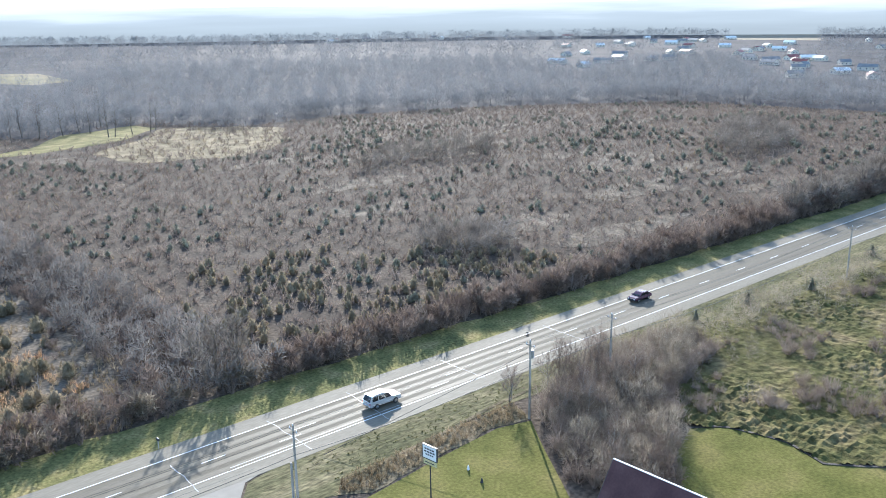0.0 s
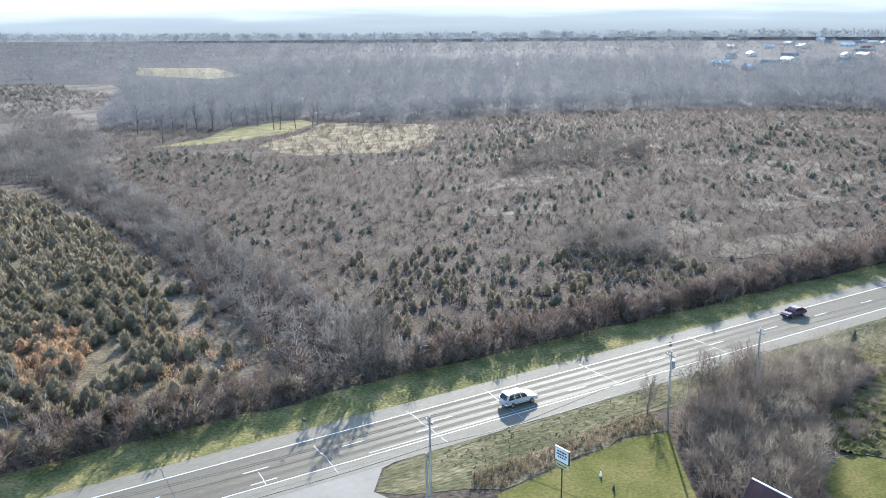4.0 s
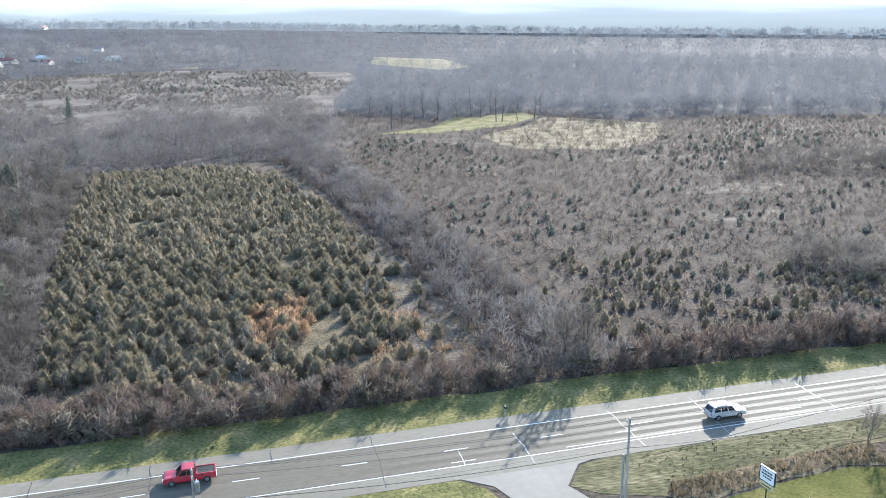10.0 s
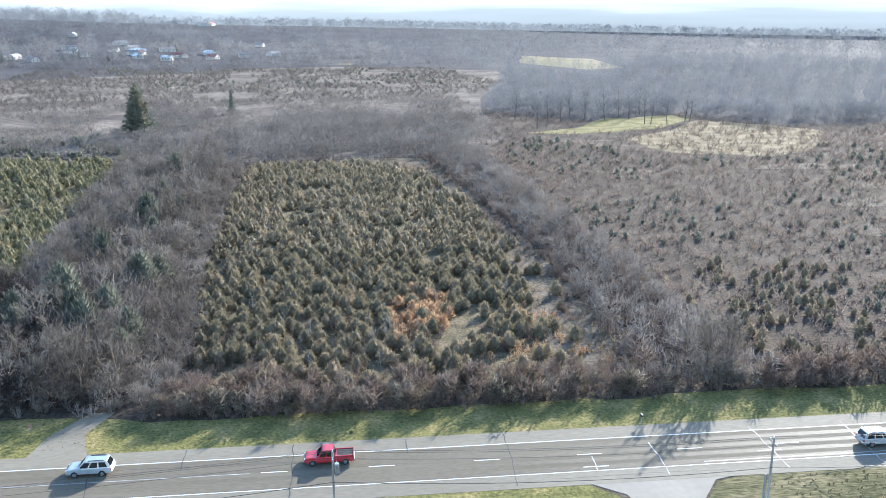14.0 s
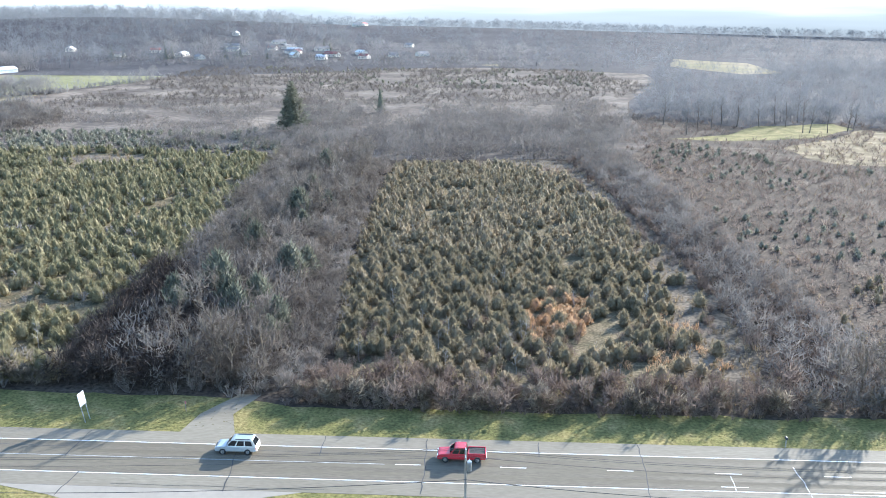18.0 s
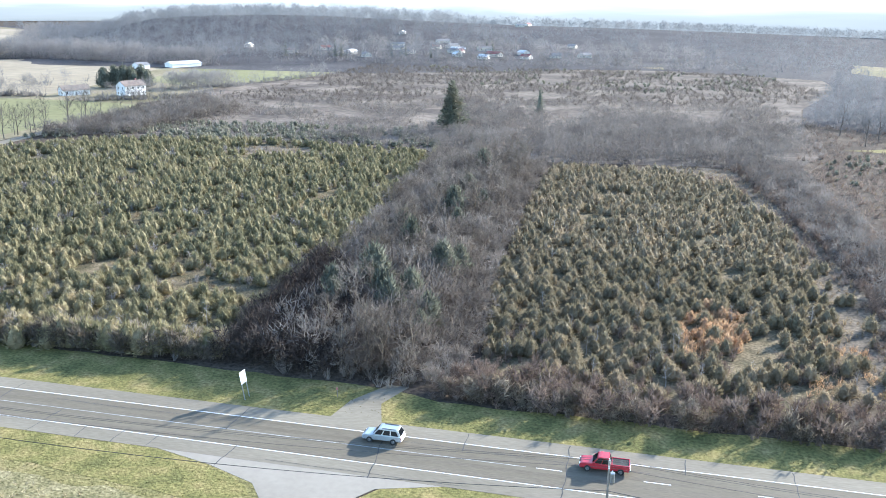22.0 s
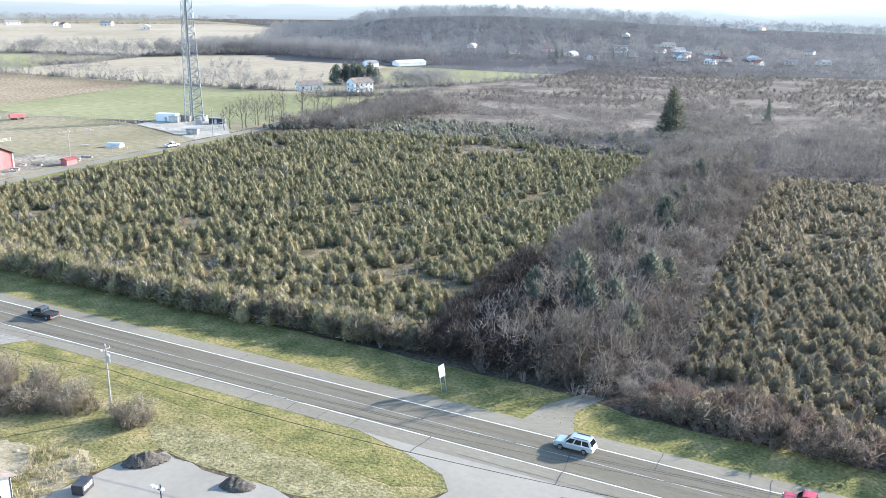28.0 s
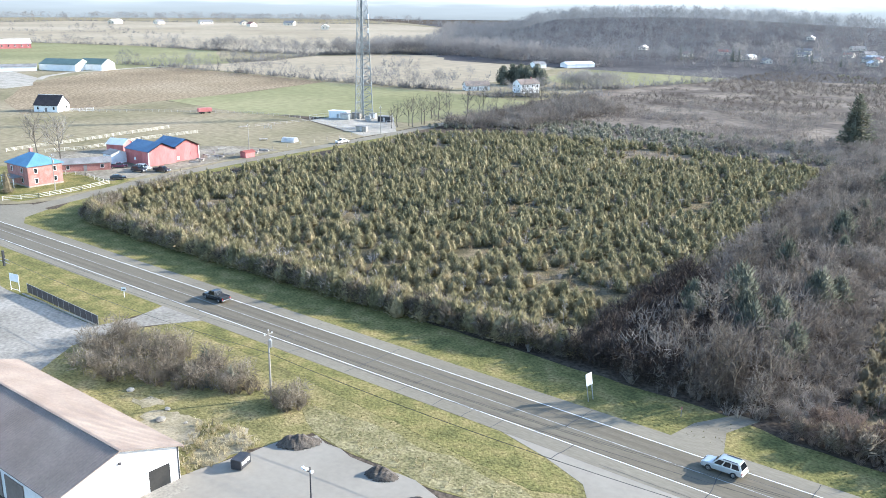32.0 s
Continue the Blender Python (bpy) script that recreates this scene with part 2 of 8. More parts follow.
M["weed"] = mat("weed", [(0.17, 0.125, 0.075), (0.27, 0.205, 0.125), (0.37, 0.29, 0.19)], 0.15, 1.0, 0.9, amount=0.3, leaf=0.4, trans=0.35, spec=0.04)
M["weed_pale"] = mat("weed_pale", [(0.3, 0.25, 0.15), (0.4, 0.34, 0.215), (0.5, 0.43, 0.28)], 0.2, 1.2, 0.9, amount=0.25, leaf=0.3, trans=0.4, spec=0.04)
M["rust_weed"] = mat("rust_weed", [(0.40, 0.245, 0.135), (0.47, 0.305, 0.18), (0.52, 0.37, 0.23)], 0.3, 1.5, 0.9, amount=0.25, leaf=0.35, trans=0.35, spec=0.04)
M["tuft"] = mat("tuft", [(0.09, 0.092, 0.035), (0.14, 0.131, 0.05), (0.215, 0.178, 0.085)], 0.25, 2.0, 0.9, amount=0.25, leaf=0.35, trans=0.35, spec=0.04)
M["pole_wood"] = mat("pole_wood", [(0.20, 0.17, 0.14), (0.30, 0.27, 0.235), (0.37, 0.34, 0.30)], 1.2, 6.0, 0.85, 0.01, 14.0, amount=0.2, sheen_scale=(1, 1, 0.15))
M["wire"] = mat("wire", [(0.03, 0.03, 0.03), (0.05, 0.05, 0.05)], 1, 5, 0.5, amount=0.1)
M["galvanised"] = mat("galvanised", [(0.30, 0.31, 0.32), (0.38, 0.39, 0.40), (0.44, 0.45, 0.46)], 0.6, 6.0, 0.42, metal=0.7, amount=0.12)
M["steel_dull"] = mat("steel_dull", [(0.19, 0.2, 0.2), (0.25, 0.26, 0.26), (0.31, 0.32, 0.32)], 0.6, 6.0, 0.6, metal=0.3, amount=0.15)
M["white_paint"] = mat("white_paint", [(0.70, 0.69, 0.67), (0.78, 0.77, 0.75), (0.82, 0.81, 0.80)], 0.3, 3.0, 0.6, amount=0.06)
M["sign_back"] = mat("sign_back", [(0.66, 0.68, 0.70), (0.76, 0.78, 0.80)], 0.8, 4.0, 0.4, amount=0.06)
M["cream_metal"] = mat("cream_metal", [(0.74, 0.70, 0.66), (0.80, 0.76, 0.72)], 0.3, 4.0, 0.5, amount=0.05)
M["roof_brown"] = mat("roof_brown", [(0.205, 0.162, 0.137), (0.238, 0.191, 0.162), (0.27, 0.221, 0.186)], 0.25, 3.0, 0.6, amount=0.08, spec=0.04)
M["roof_dark"] = mat("roof_dark", [(0.045, 0.032, 0.028), (0.07, 0.05, 0.045)], 0.6, 5.0, 0.6, 0.01, 8, amount=0.2)
M["roof_maroon"] = mat("roof_maroon", [(0.075, 0.034, 0.034), (0.095, 0.045, 0.043), (0.115, 0.058, 0.055)], 0.4, 5.0, 0.6, amount=0.12, spec=0.2)
M["roof_blue"] = mat("roof_blue", [(0.075, 0.128, 0.203), (0.105, 0.173, 0.257), (0.143, 0.225, 0.317)], 0.2, 2.0, 0.38, amount=0.1, spec=0.25)
M["roof_red"] = mat("roof_red", [(0.20, 0.055, 0.045), (0.27, 0.08, 0.065)], 0.3, 3.0, 0.6, amount=0.15)
M["roof_green"] = mat("roof_green", [(0.08, 0.12, 0.105), (0.11, 0.16, 0.14)], 0.2, 2.0, 0.5, amount=0.1)
M["roof_grey"] = mat("roof_grey", [(0.17, 0.165, 0.16), (0.25, 0.24, 0.235)], 0.3, 3.0, 0.7, amount=0.15)
M["barn_red"] = mat("barn_red", [(0.36, 0.115, 0.11), (0.43, 0.15, 0.145), (0.48, 0.18, 0.175)], 0.4, 3.0, 0.75, amount=0.12, sheen_scale=(1, 1, 0.3))
M["brick_red"] = mat("brick_red", [(0.27, 0.125, 0.105), (0.34, 0.165, 0.142), (0.40, 0.205, 0.18)], 0.7, 6.0, 0.85, amount=0.2)
M["glass"] = mat("glass", [(0.015, 0.02, 0.025), (0.03, 0.035, 0.04)], 0.5, 3.0, 0.08, spec=0.8, amount=0.1)
# Near-black colour that stands for the unlit inside of a doorway.
M["unlit_inside"] = mat("unlit_inside", [(0.02, 0.02, 0.02), (0.035, 0.033, 0.03)], 0.5, 3.0, 0.9, amount=0.1)
M["dark_dirt"] = mat("dark_dirt", [(0.05, 0.04, 0.033), (0.08, 0.065, 0.052), (0.12, 0.10, 0.08)], 0.8, 5.0, 0.95, 0.06, 6.0, amount=0.35)
M["bare_soil"] = mat("bare_soil", [(0.19, 0.165, 0.10), (0.27, 0.228, 0.15), (0.35, 0.30, 0.215)], 0.25, 2.5, 0.95, 0.05, 5.0, amount=0.25, spec=0.04)
M["wood_grey"] = mat("wood_grey", [(0.24, 0.21, 0.18), (0.33, 0.295, 0.255), (0.40, 0.365, 0.32)], 0.8, 5.0, 0.85, amount=0.2)
M["siding_warm"] = mat("siding_warm", [(0.66, 0.57, 0.46), (0.74, 0.65, 0.54)], 0.3, 4.0, 0.6, amount=0.08)
M["yard_gravel"] = mat("yard_gravel", [(0.22, 0.2, 0.168), (0.272, 0.247, 0.21), (0.33, 0.302, 0.26)], 0.1, 1.5, 0.95, 0.03, 8.0, amount=0.25, spec=0.05)
M["fence_wood"] = mat("fence_wood", [(0.44, 0.4, 0.33), (0.54, 0.5, 0.42), (0.62, 0.58, 0.5)], 0.8, 5.0, 0.8, amount=0.15)
M["rubber"] = mat("rubber", [(0.02, 0.02, 0.02), (0.035, 0.035, 0.034)], 2, 9, 0.85, amount=0.1)
M["chrome"] = mat("chrome", [(0.5, 0.5, 0.5), (0.6, 0.6, 0.6)], 2, 9, 0.25, metal=0.9, amount=0.05)
M["car_silver"] = mat("car_silver", [(0.47, 0.49, 0.50), (0.52, 0.54, 0.55)], 0.5, 5, 0.28, metal=0.55, amount=0.04, spec=0.6)
M["car_red"] = mat("car_red", [(0.36, 0.02, 0.03), (0.42, 0.03, 0.04)], 0.5, 5, 0.25, amount=0.05, spec=0.6)
M["car_black"] = mat("car_black", [(0.018, 0.019, 0.022), (0.03, 0.031, 0.035)], 0.5, 5, 0.22, amount=0.05, spec=0.6)
M["car_plum"] = mat("car_plum", [(0.055, 0.015, 0.035), (0.085, 0.025, 0.05)], 0.5, 5, 0.25, amount=0.05, spec=0.6)
M["lamp_red"] = mat("lamp_red", [(0.35, 0.01, 0.01), (0.42, 0.02, 0.02)], 1, 5, 0.3, amount=0.05)
M["lamp_clear"] = mat("lamp_clear", [(0.65, 0.65, 0.62), (0.75, 0.75, 0.72)], 1, 5, 0.2, amount=0.05, spec=0.7)
M["sign_dark"] = mat("sign_dark", [(0.03, 0.03, 0.035), (0.05, 0.05, 0.055)], 1, 5, 0.5, amount=0.1)
M["sign_yellow"] = mat("sign_yellow", [(0.55, 0.47, 0.24), (0.62, 0.54, 0.30)], 1, 5, 0.5, amount=0.1)


# ---- mesh helpers ----
def tri_mesh(name, tris, material):
    """tris: array n x 3 x 3, each triangle an island of its own."""
    tris = np.asarray(tris, np.float32).reshape(-1, 3, 3)
    k = len(tris)
    me = bpy.data.meshes.new(name)
    me.vertices.add(3 * k)
    me.vertices.foreach_set("co", tris.ravel())
    me.loops.add(3 * k)
    me.loops.foreach_set("vertex_index", np.arange(3 * k, dtype=np.int32))
    me.polygons.add(k)
    me.polygons.foreach_set("loop_start", np.arange(0, 3 * k, 3, dtype=np.int32))
    me.materials.append(material)
    me.update(calc_edges=True)
    return me


def child(name, me, parent, label="", at=None):
    ob = new(name, me)
    ob.parent = parent
    if at is not None:
        ob.matrix_basis = at
    if label:
        ob["label"] = label
    return ob


def part(name, bm, material, parent, label="", at=None):
    me = bpy.data.meshes.new(name)
    bm.to_mesh(me)
    bm.free()
    me.materials.append(material)
    return child(name, me, parent, label, at)


def thing(name, label, category, m=None, group="", kind=""):
    ob = new(name)
    if m is not None:
        ob.matrix_basis = m
    return tagged(ob, label, category, group, kind)


def box(bm, x0, x1, y0, y1, z0, z1, bevel=0.0):
    vs = [bm.verts.new(p) for p in ((x0, y0, z0), (x1, y0, z0), (x1, y1, z0), (x0, y1, z0), (x0, y0, z1), (x1, y0, z1), (x1, y1, z1), (x0, y1, z1))]
    fs = [bm.faces.new([vs[i] for i in f]) for f in ((3, 2, 1, 0), (4, 5, 6, 7), (0, 1, 5, 4), (1, 2, 6, 5), (2, 3, 7, 6), (3, 0, 4, 7))]
    if bevel:
        bmesh.ops.bevel(bm, geom=list({e for f in fs for e in f.edges}), offset=bevel, segments=1, affect="EDGES")
    return bm


def boxed(x0, x1, y0, y1, z0, z1, bevel=0.0):
    return box(bmesh.new(), x0, x1, y0, y1, z0, z1, bevel)


def prism(outline, z0, z1):
    """An upright prism on an outline of x, y points, given anticlockwise."""
    bm = bmesh.new()
    lo = [bm.verts.new((x, y, z0)) for x, y in outline]
    hi = [bm.verts.new((x, y, z1)) for x, y in outline]
    bm.faces.new(hi)
    bm.faces.new(lo[::-1])
    k = len(outline)
    for i in range(k):
        bm.faces.new((lo[i], lo[(i + 1) % k], hi[(i + 1) % k], hi[i]))
    return bm


def tube(bm, a, b, r0, r1, sides=8):
    a, b = Vector(a), Vector(b)
    q = (b - a).to_track_quat("Z", "Y")
    ring = [[bm.verts.new(p + q @ Vector((r * math.cos(2 * math.pi * i / sides), r * math.sin(2 * math.pi * i / sides), 0))) for i in range(sides)] for p, r in ((a, r0), (b, r1))]
    for i in range(sides):
        j = (i + 1) % sides
        bm.faces.new((ring[0][i], ring[0][j], ring[1][j], ring[1][i]))
    bm.faces.new(ring[1])
    bm.faces.new(ring[0][::-1])
    return bm


def tubed(a, b, r0, r1, sides=8):
    return tube(bmesh.new(), a, b, r0, r1, sides)


def sheet(name, outline, z, thick, material, label, category="ground", kind="structure", wobble=0.0, step=4.0, seed=3):
    """A flat patch of ground with an uneven rim."""
    rnd = random.Random(seed)
    pts = []
    k = len(outline)
    for i in range(k):
        a, b = Vector(outline[i]), Vector(outline[(i + 1) % k])
        n = max(1, int((b - a).length / step)) if wobble else 1
        side = Vector((-(b - a).y, (b - a).x)).normalized()
        for j in range(n):
            p = a.lerp(b, j / n)
            if wobble and j:
                p = p + side * rnd.uniform(-wobble, wobble)
            pts.append((p.x, p.y))
    area = sum(pts[i][0] * pts[(i + 1) % len(pts)][1] - pts[(i + 1) % len(pts)][0] * pts[i][1] for i in range(len(pts)))
    if area < 0:
        pts.reverse()
    me = bpy.data.meshes.new(name)
    bm = prism(pts, z - thick, z)
    bm.normal_update()
    bmesh.ops.triangulate(bm, faces=[f for f in bm.faces if len(f.verts) > 4])
    bm.to_mesh(me)
    bm.free()
    me.materials.append(material)
    return tagged(new(name, me), label, category, kind=kind)


# ---- ground and roads ----
def ground_sheet():
    bm = bmesh.new()
    radii = [0, 60, 120, 200, 300, 450, 700, 1100, 1800, 3000, 4900]
    centre = bm.verts.new((0, 0, 0))
    last = None
    for r in radii[1:]:
        ring = [bm.verts.new((r * math.cos(2 * math.pi * i / 72), r * math.sin(2 * math.pi * i / 72), 0)) for i in range(72)]
        for i in range(72):
            j = (i + 1) % 72
            if last is None:
                bm.faces.new((centre, ring[i], ring[j]))
            else:
                bm.faces.new((last[i], ring[i], ring[j], last[j]))
        last = ring
    me = bpy.data.meshes.new("ground")
    bm.to_mesh(me)
    bm.free()
    me.materials.append(M["scrub_ground"])
    return tagged(new("ground", me), "brown scrubby ground with dead grass and leaf litter", "ground", kind="structure")


ground = ground_sheet()
ROAD_N, ROAD_S = 90.0, 82.7       # the white edge lines
sheet("verge_north", [(-205, 92), (420, 91), (420, 97.5), (200, 98.5), (60, 101), (-28, 100.5), (-40, 103), (-200, 106), (-215, 106), (-216.5, 101), (-212, 95)], 0.03, 0.05, M["verge_grass"], "short green and straw-coloured roadside verge grass", "verge", wobble=0.6)
sheet("verge_south_east", [(43, 80.3), (420, 79.5), (420, 70), (160, 70), (90, 74), (60, 74), (44, 70.5), (37.5, 73), (35, 75.2), (38, 79.2)], 0.03, 0.05, M["rough_verge"], "mown roadside verge with a shallow grass ditch", "verge", wobble=0.4)
sheet("verge_south_middle", [(-29, 77.8), (-22, 80.2), (7, 80.3), (23, 80.3), (26, 77.4), (30, 66), (-20, 62), (-33, 66), (-31, 75)], 0.03, 0.05, M["verge_grass"], "mown roadside grass between two driveways", "verge", wobble=0.4)
sheet("verge_south_west", [(-119.5, 80.3), (-77, 80.4), (-58, 80.2), (-49, 78.0), (-43, 75.3), (-41, 72.8), (-45, 66), (-56, 63.7), (-68, 63.6), (-76, 64.3), (-79, 56), (-79, 46.5), (-118, 46.5), (-128, 52), (-125, 70)], 0.03, 0.05, M["bank_grass"], "yellow-green rough grass bank beside the road", "verge", wobble=0.5)
sheet("verge_south_far", [(-130, 80.3), (-420, 80.3), (-420, 40), (-160, 52), (-131, 66)], 0.03, 0.05, M["verge_grass"], "mown green grass outside a fenced yard", "verge", wobble=0.4)
sheet("mown_bank", [(-119, 79.8), (-80, 79.9), (-58, 79.7), (-49.5, 77.6), (-44, 74.9), (-42.5, 73), (-47, 70.6), (-60, 72), (-80, 74), (-94, 75.5), (-121, 76)], 0.045, 0.02, M["verge_grass"], "short mown green strip along the road", "grass", wobble=0.3, step=3)
sheet("dry_bank", [(-84, 69.5), (-70, 71), (-56, 70.4), (-46, 69.4), (-45, 66.5), (-56, 64), (-68, 64), (-76, 64.6)], 0.05, 0.02, M["bank_straw"], "straw-coloured dry grass on the bank above the lot", "grass", wobble=0.7, step=2.5)
for k, pts in enumerate(([(-97, 54), (-94, 57), (-90, 57.5), (-86.5, 55), (-85, 51.5), (-89, 50), (-94, 51)], [(-102, 55.5), (-99.5, 57.5), (-97, 57), (-98.5, 54.5)], [(-84.5, 58.5), (-81, 59.5), (-79, 55), (-79.5, 50), (-82, 49), (-83.5, 53)])):
    sheet("bare_patch", pts, 0.06, 0.02, M["bare_soil"], "pale trampled soil and straw beside the shed", "soil", wobble=1.0, step=0.9, seed=k)

# the main road
road = thing("road", "grey two-lane asphalt road with worn tread bands and paved shoulders", "road", kind="structure")
part("carriageway", boxed(-700, 900, ROAD_S - 0.12, ROAD_N + 0.12, -0.1, 0.06), M["asphalt"], road, "grey worn asphalt")
part("shoulder", boxed(-700, 900, ROAD_N + 0.12, 92.9, -0.1, 0.052), M["shoulder"], road, "pale asphalt shoulder")
part("shoulder", boxed(-700, 900, 79.9, ROAD_S - 0.12, -0.1, 0.052), M["shoulder"], road, "pale asphalt shoulder")
for y in (84.2, 87.6):
    for dy in (-0.75, 0.95):
        part("tread_band", boxed(-700, 900, y + dy - 0.42, y + dy + 0.42, 0.05, 0.0635), M["tread"], road, "darker wheel track polished by traffic")
for y in (ROAD_N, ROAD_S):
    part("edge_line", boxed(-700, 900, y - 0.07, y + 0.07, 0.05, 0.068), M["white_line"], road, "solid white edge line")
part("edge_line", boxed(38, 62, 83.25, 83.4, 0.05, 0.068), M["worn_line"], road, "worn second edge line")
dash = boxed(-1.5, 1.5, -0.06, 0.06, -0.01, 0.008)
dash_me = bpy.data.meshes.new("lane_dash")
dash.to_mesh(dash_me)
dash.free()
dash_me.materials.append(M["white_line"])
for k in range(-1, 32):
    child("lane_dash", dash_me, road, at=pose(12.2 * k + 0.9, 86.45, 0.062))
part("centre_line", boxed(-330, -14, 86.35, 86.47, 0.05, 0.067), M["worn_line"], road, "worn broken centre line")
for x, y, w in ((25.3, 83.6, 3.0), (46.8, 85.0, 3.0), (70.0, 84.6, 3.0)):
    child("lane_dash", dash_me, road, at=pose(x, y, 0.062))
rnd = random.Random(5)


def seam(x, y0, y1, width, lean, material, label, name):
    """A filled crack that wanders across the road."""
    bm = bmesh.new()
    k = max(3, int(abs(y1 - y0) / 0.8))
    row = []
    off = 0.0
    for i in range(k + 1):
        y = y0 + (y1 - y0) * i / k
        off += rnd.uniform(-0.14, 0.14)
        cx = x + lean * (y - y0) + off
        w = width * rnd.uniform(0.6, 1.3) / 2
        row.append((bm.verts.new((cx - w, y, 0.0705)), bm.verts.new((cx + w, y, 0.0705))))
    for a, b in zip(row, row[1:]):
        bm.faces.new((a[0], a[1], b[1], b[0]))
    part(name, bm, material, road, label)


for x, y0, y1, lean in ((-9.4, 80.2, 92.6, -0.02), (-31, 79.6, 92.8, -0.08), (-49, 77.8, 82.9, 0.12), (-52, 86, 92.6, 0.1), (-59.4, 79.8, 83, 0.05), (-64, 79.9, 82.9, 0.03), (-69.2, 80, 83, 0.05), (-76.2, 79.9, 86, 0.1), (-86, 80, 92, 0.05),
                        (-98, 80, 83.4, 0.05), (-104, 80, 92, 0.08), (-121, 80, 92, 0.04), (-138, 80, 92, 0.08), (15.6, 80.5, 92.6, 0.02), (4.0, 89, 92.6, 0), (-160, 80, 92, 0.05), (-22, 88, 92.7, 0.03)):
    seam(x, y0, y1, 0.11, lean, M["tar"], "dark tar-filled crack", "crack")
for x, y0, y1, lean in ((33.2, 80.9, 88.4, 0.0), (47.3, 80.8, 90.9, 0.0), (58.5, 80.8, 91.2, 0.0), (25.3, 82.7, 86.0, 0.0), (76.0, 82, 91, 0.0), (97, 82, 91, 0)):
    seam(x, y0, y1, 0.13, lean, M["worn_line"], "pale-edged paving joint", "joint")
for x0, x1, y in ((-44, -20, 80.6), (-34, 0, 89.0), (-78, -52, 88.7), (20, 40, 81.4)):
    bm = bmesh.new()
    row = []
    off = 0
    for i in range(13):
        off += rnd.uniform(-0.1, 0.1)
        row.append((bm.verts.new((x0 + (x1 - x0) * i / 12, y + off - 0.03, 0.0712)), bm.verts.new((x0 + (x1 - x0) * i / 12, y + off + 0.03, 0.0712))))
    for a, b in zip(row, row[1:]):
        bm.faces.new((a[0], b[0], b[1], a[1]))
    part("crack", bm, M["tar"], road, "thin lengthwise crack")

# side road beside the pine field
side_pts = [(-222, 84), (-219.5, 98), (-222, 110), (-225.5, 126), (-231, 150), (-233.5, 175), (-234.8, 200), (-235.6, 230), (-237, 260), (-239.5, 290), (-244, 331), (-246, 380), (-249, 430)]


def ribbon(name, pts, width, z, material, label, category):
    bm = bmesh.new()
    row = []
    for i, (x, y) in enumerate(pts):
        a, b = Vector(pts[max(0, i - 1)]), Vector(pts[min(len(pts) - 1, i + 1)])
        s = Vector((-(b - a).y, (b - a).x)).normalized() * width / 2
        row.append([bm.verts.new((x + s.x * k, y + s.y * k, zz)) for k, zz in ((1, -0.05), (1, z), (-1, z), (-1, -0.05))])
    for a, b in zip(row, row[1:]):
        for k in range(3):
            bm.faces.new((a[k], a[k + 1], b[k + 1], b[k]))
    me = bpy.data.meshes.new(name)
    bm.to_mesh(me)
    bm.free()
    me.materials.append(material)
    return tagged(new(name, me), label, category, kind="structure")


ribbon("side_road", side_pts, 5.6, 0.05, M["shoulder"], "narrow pale grey country lane", "road")
sheet("junction_apron", [(-206, 92.5), (-212, 96), (-216, 104), (-225, 104), (-231, 96), (-245, 92.5)], 0.046, 0.1, M["shoulder"], "paved flare where the lane joins the road", "road")
sheet("driveway_east", [(23.5, 80.2), (27, 77.5), (31, 66), (40, 66), (36, 72.5), (34.8, 75.4), (37.8, 79.4), (41.5, 80.4)], 0.045, 0.1, M["lot_paving"], "grey paved driveway mouth", "driveway")
sheet("driveway_west", [(-58, 80), (-50, 78), (-43.2, 75.4), (-41, 72.6), (-44, 62), (-32, 62), (-31, 75.5), (-29.5, 77.6), (-22, 80)], 0.044, 0.1, M["lot_paving"], "wide paved driveway mouth with tyre scuffs", "driveway")
sheet("gravel_lot", [(-80.5, 46), (-78, 56), (-77.5, 60), (-75, 64.2), (-68, 63), (-61, 63.8), (-56, 63.2), (-44, 60), (-36, 62), (-34, 40), (-50, 25), (-78, 30)], 0.055, 0.1, M["lot_paving"], "grey hard-packed parking lot with ragged grass edge", "lot", wobble=0.4, step=2.0)
sheet("driveway_yard", [(-131, 80.2), (-119.5, 80.2), (-123, 75), (-126, 70), (-126, 60), (-122, 54), (-117.2, 47.4), (-117.2, 30), (-190, 30), (-190, 66.5), (-131, 67), (-129.5, 73)], 0.05, 0.1, M["yard_gravel"], "pale gravel yard drive", "driveway", wobble=0.3)
sheet("field_track", [(-40.5, 92.8), (-39.5, 98), (-36, 104), (-33, 104), (-35.2, 98), (-33.5, 92.8)], 0.045, 0.06, M["shoulder"], "short dark paved track into the shelter belt", "track")

# lawns and rough ground on the near side
sheet("lawn_sign", [(46, 68), (56, 69.3), (67, 70.2), (71.6, 68.9), (67, 62), (62, 54), (56, 44), (40, 44), (41, 60)], 0.04, 0.05, M["lawn"], "neat green mown lawn", "lawn", wobble=0.15)
sheet("lawn_back", [(84.5, 54.6), (88, 51.6), (89.8, 45), (88.2, 39.8), (93, 34.5), (100, 22), (70, 25), (68, 45), (78, 52)], 0.04, 0.05, M["lawn"], "curved mown lawn with a dark cut edge", "lawn", wobble=0.15)
sheet("rough_meadow", [(140, 70.5), (420, 68), (420, -60), (110, -60), (130, -10)], 0.032, 0.05, M["rough_meadow"], "rough meadow with mossy green and brown tussocks", "meadow", wobble=0.5)


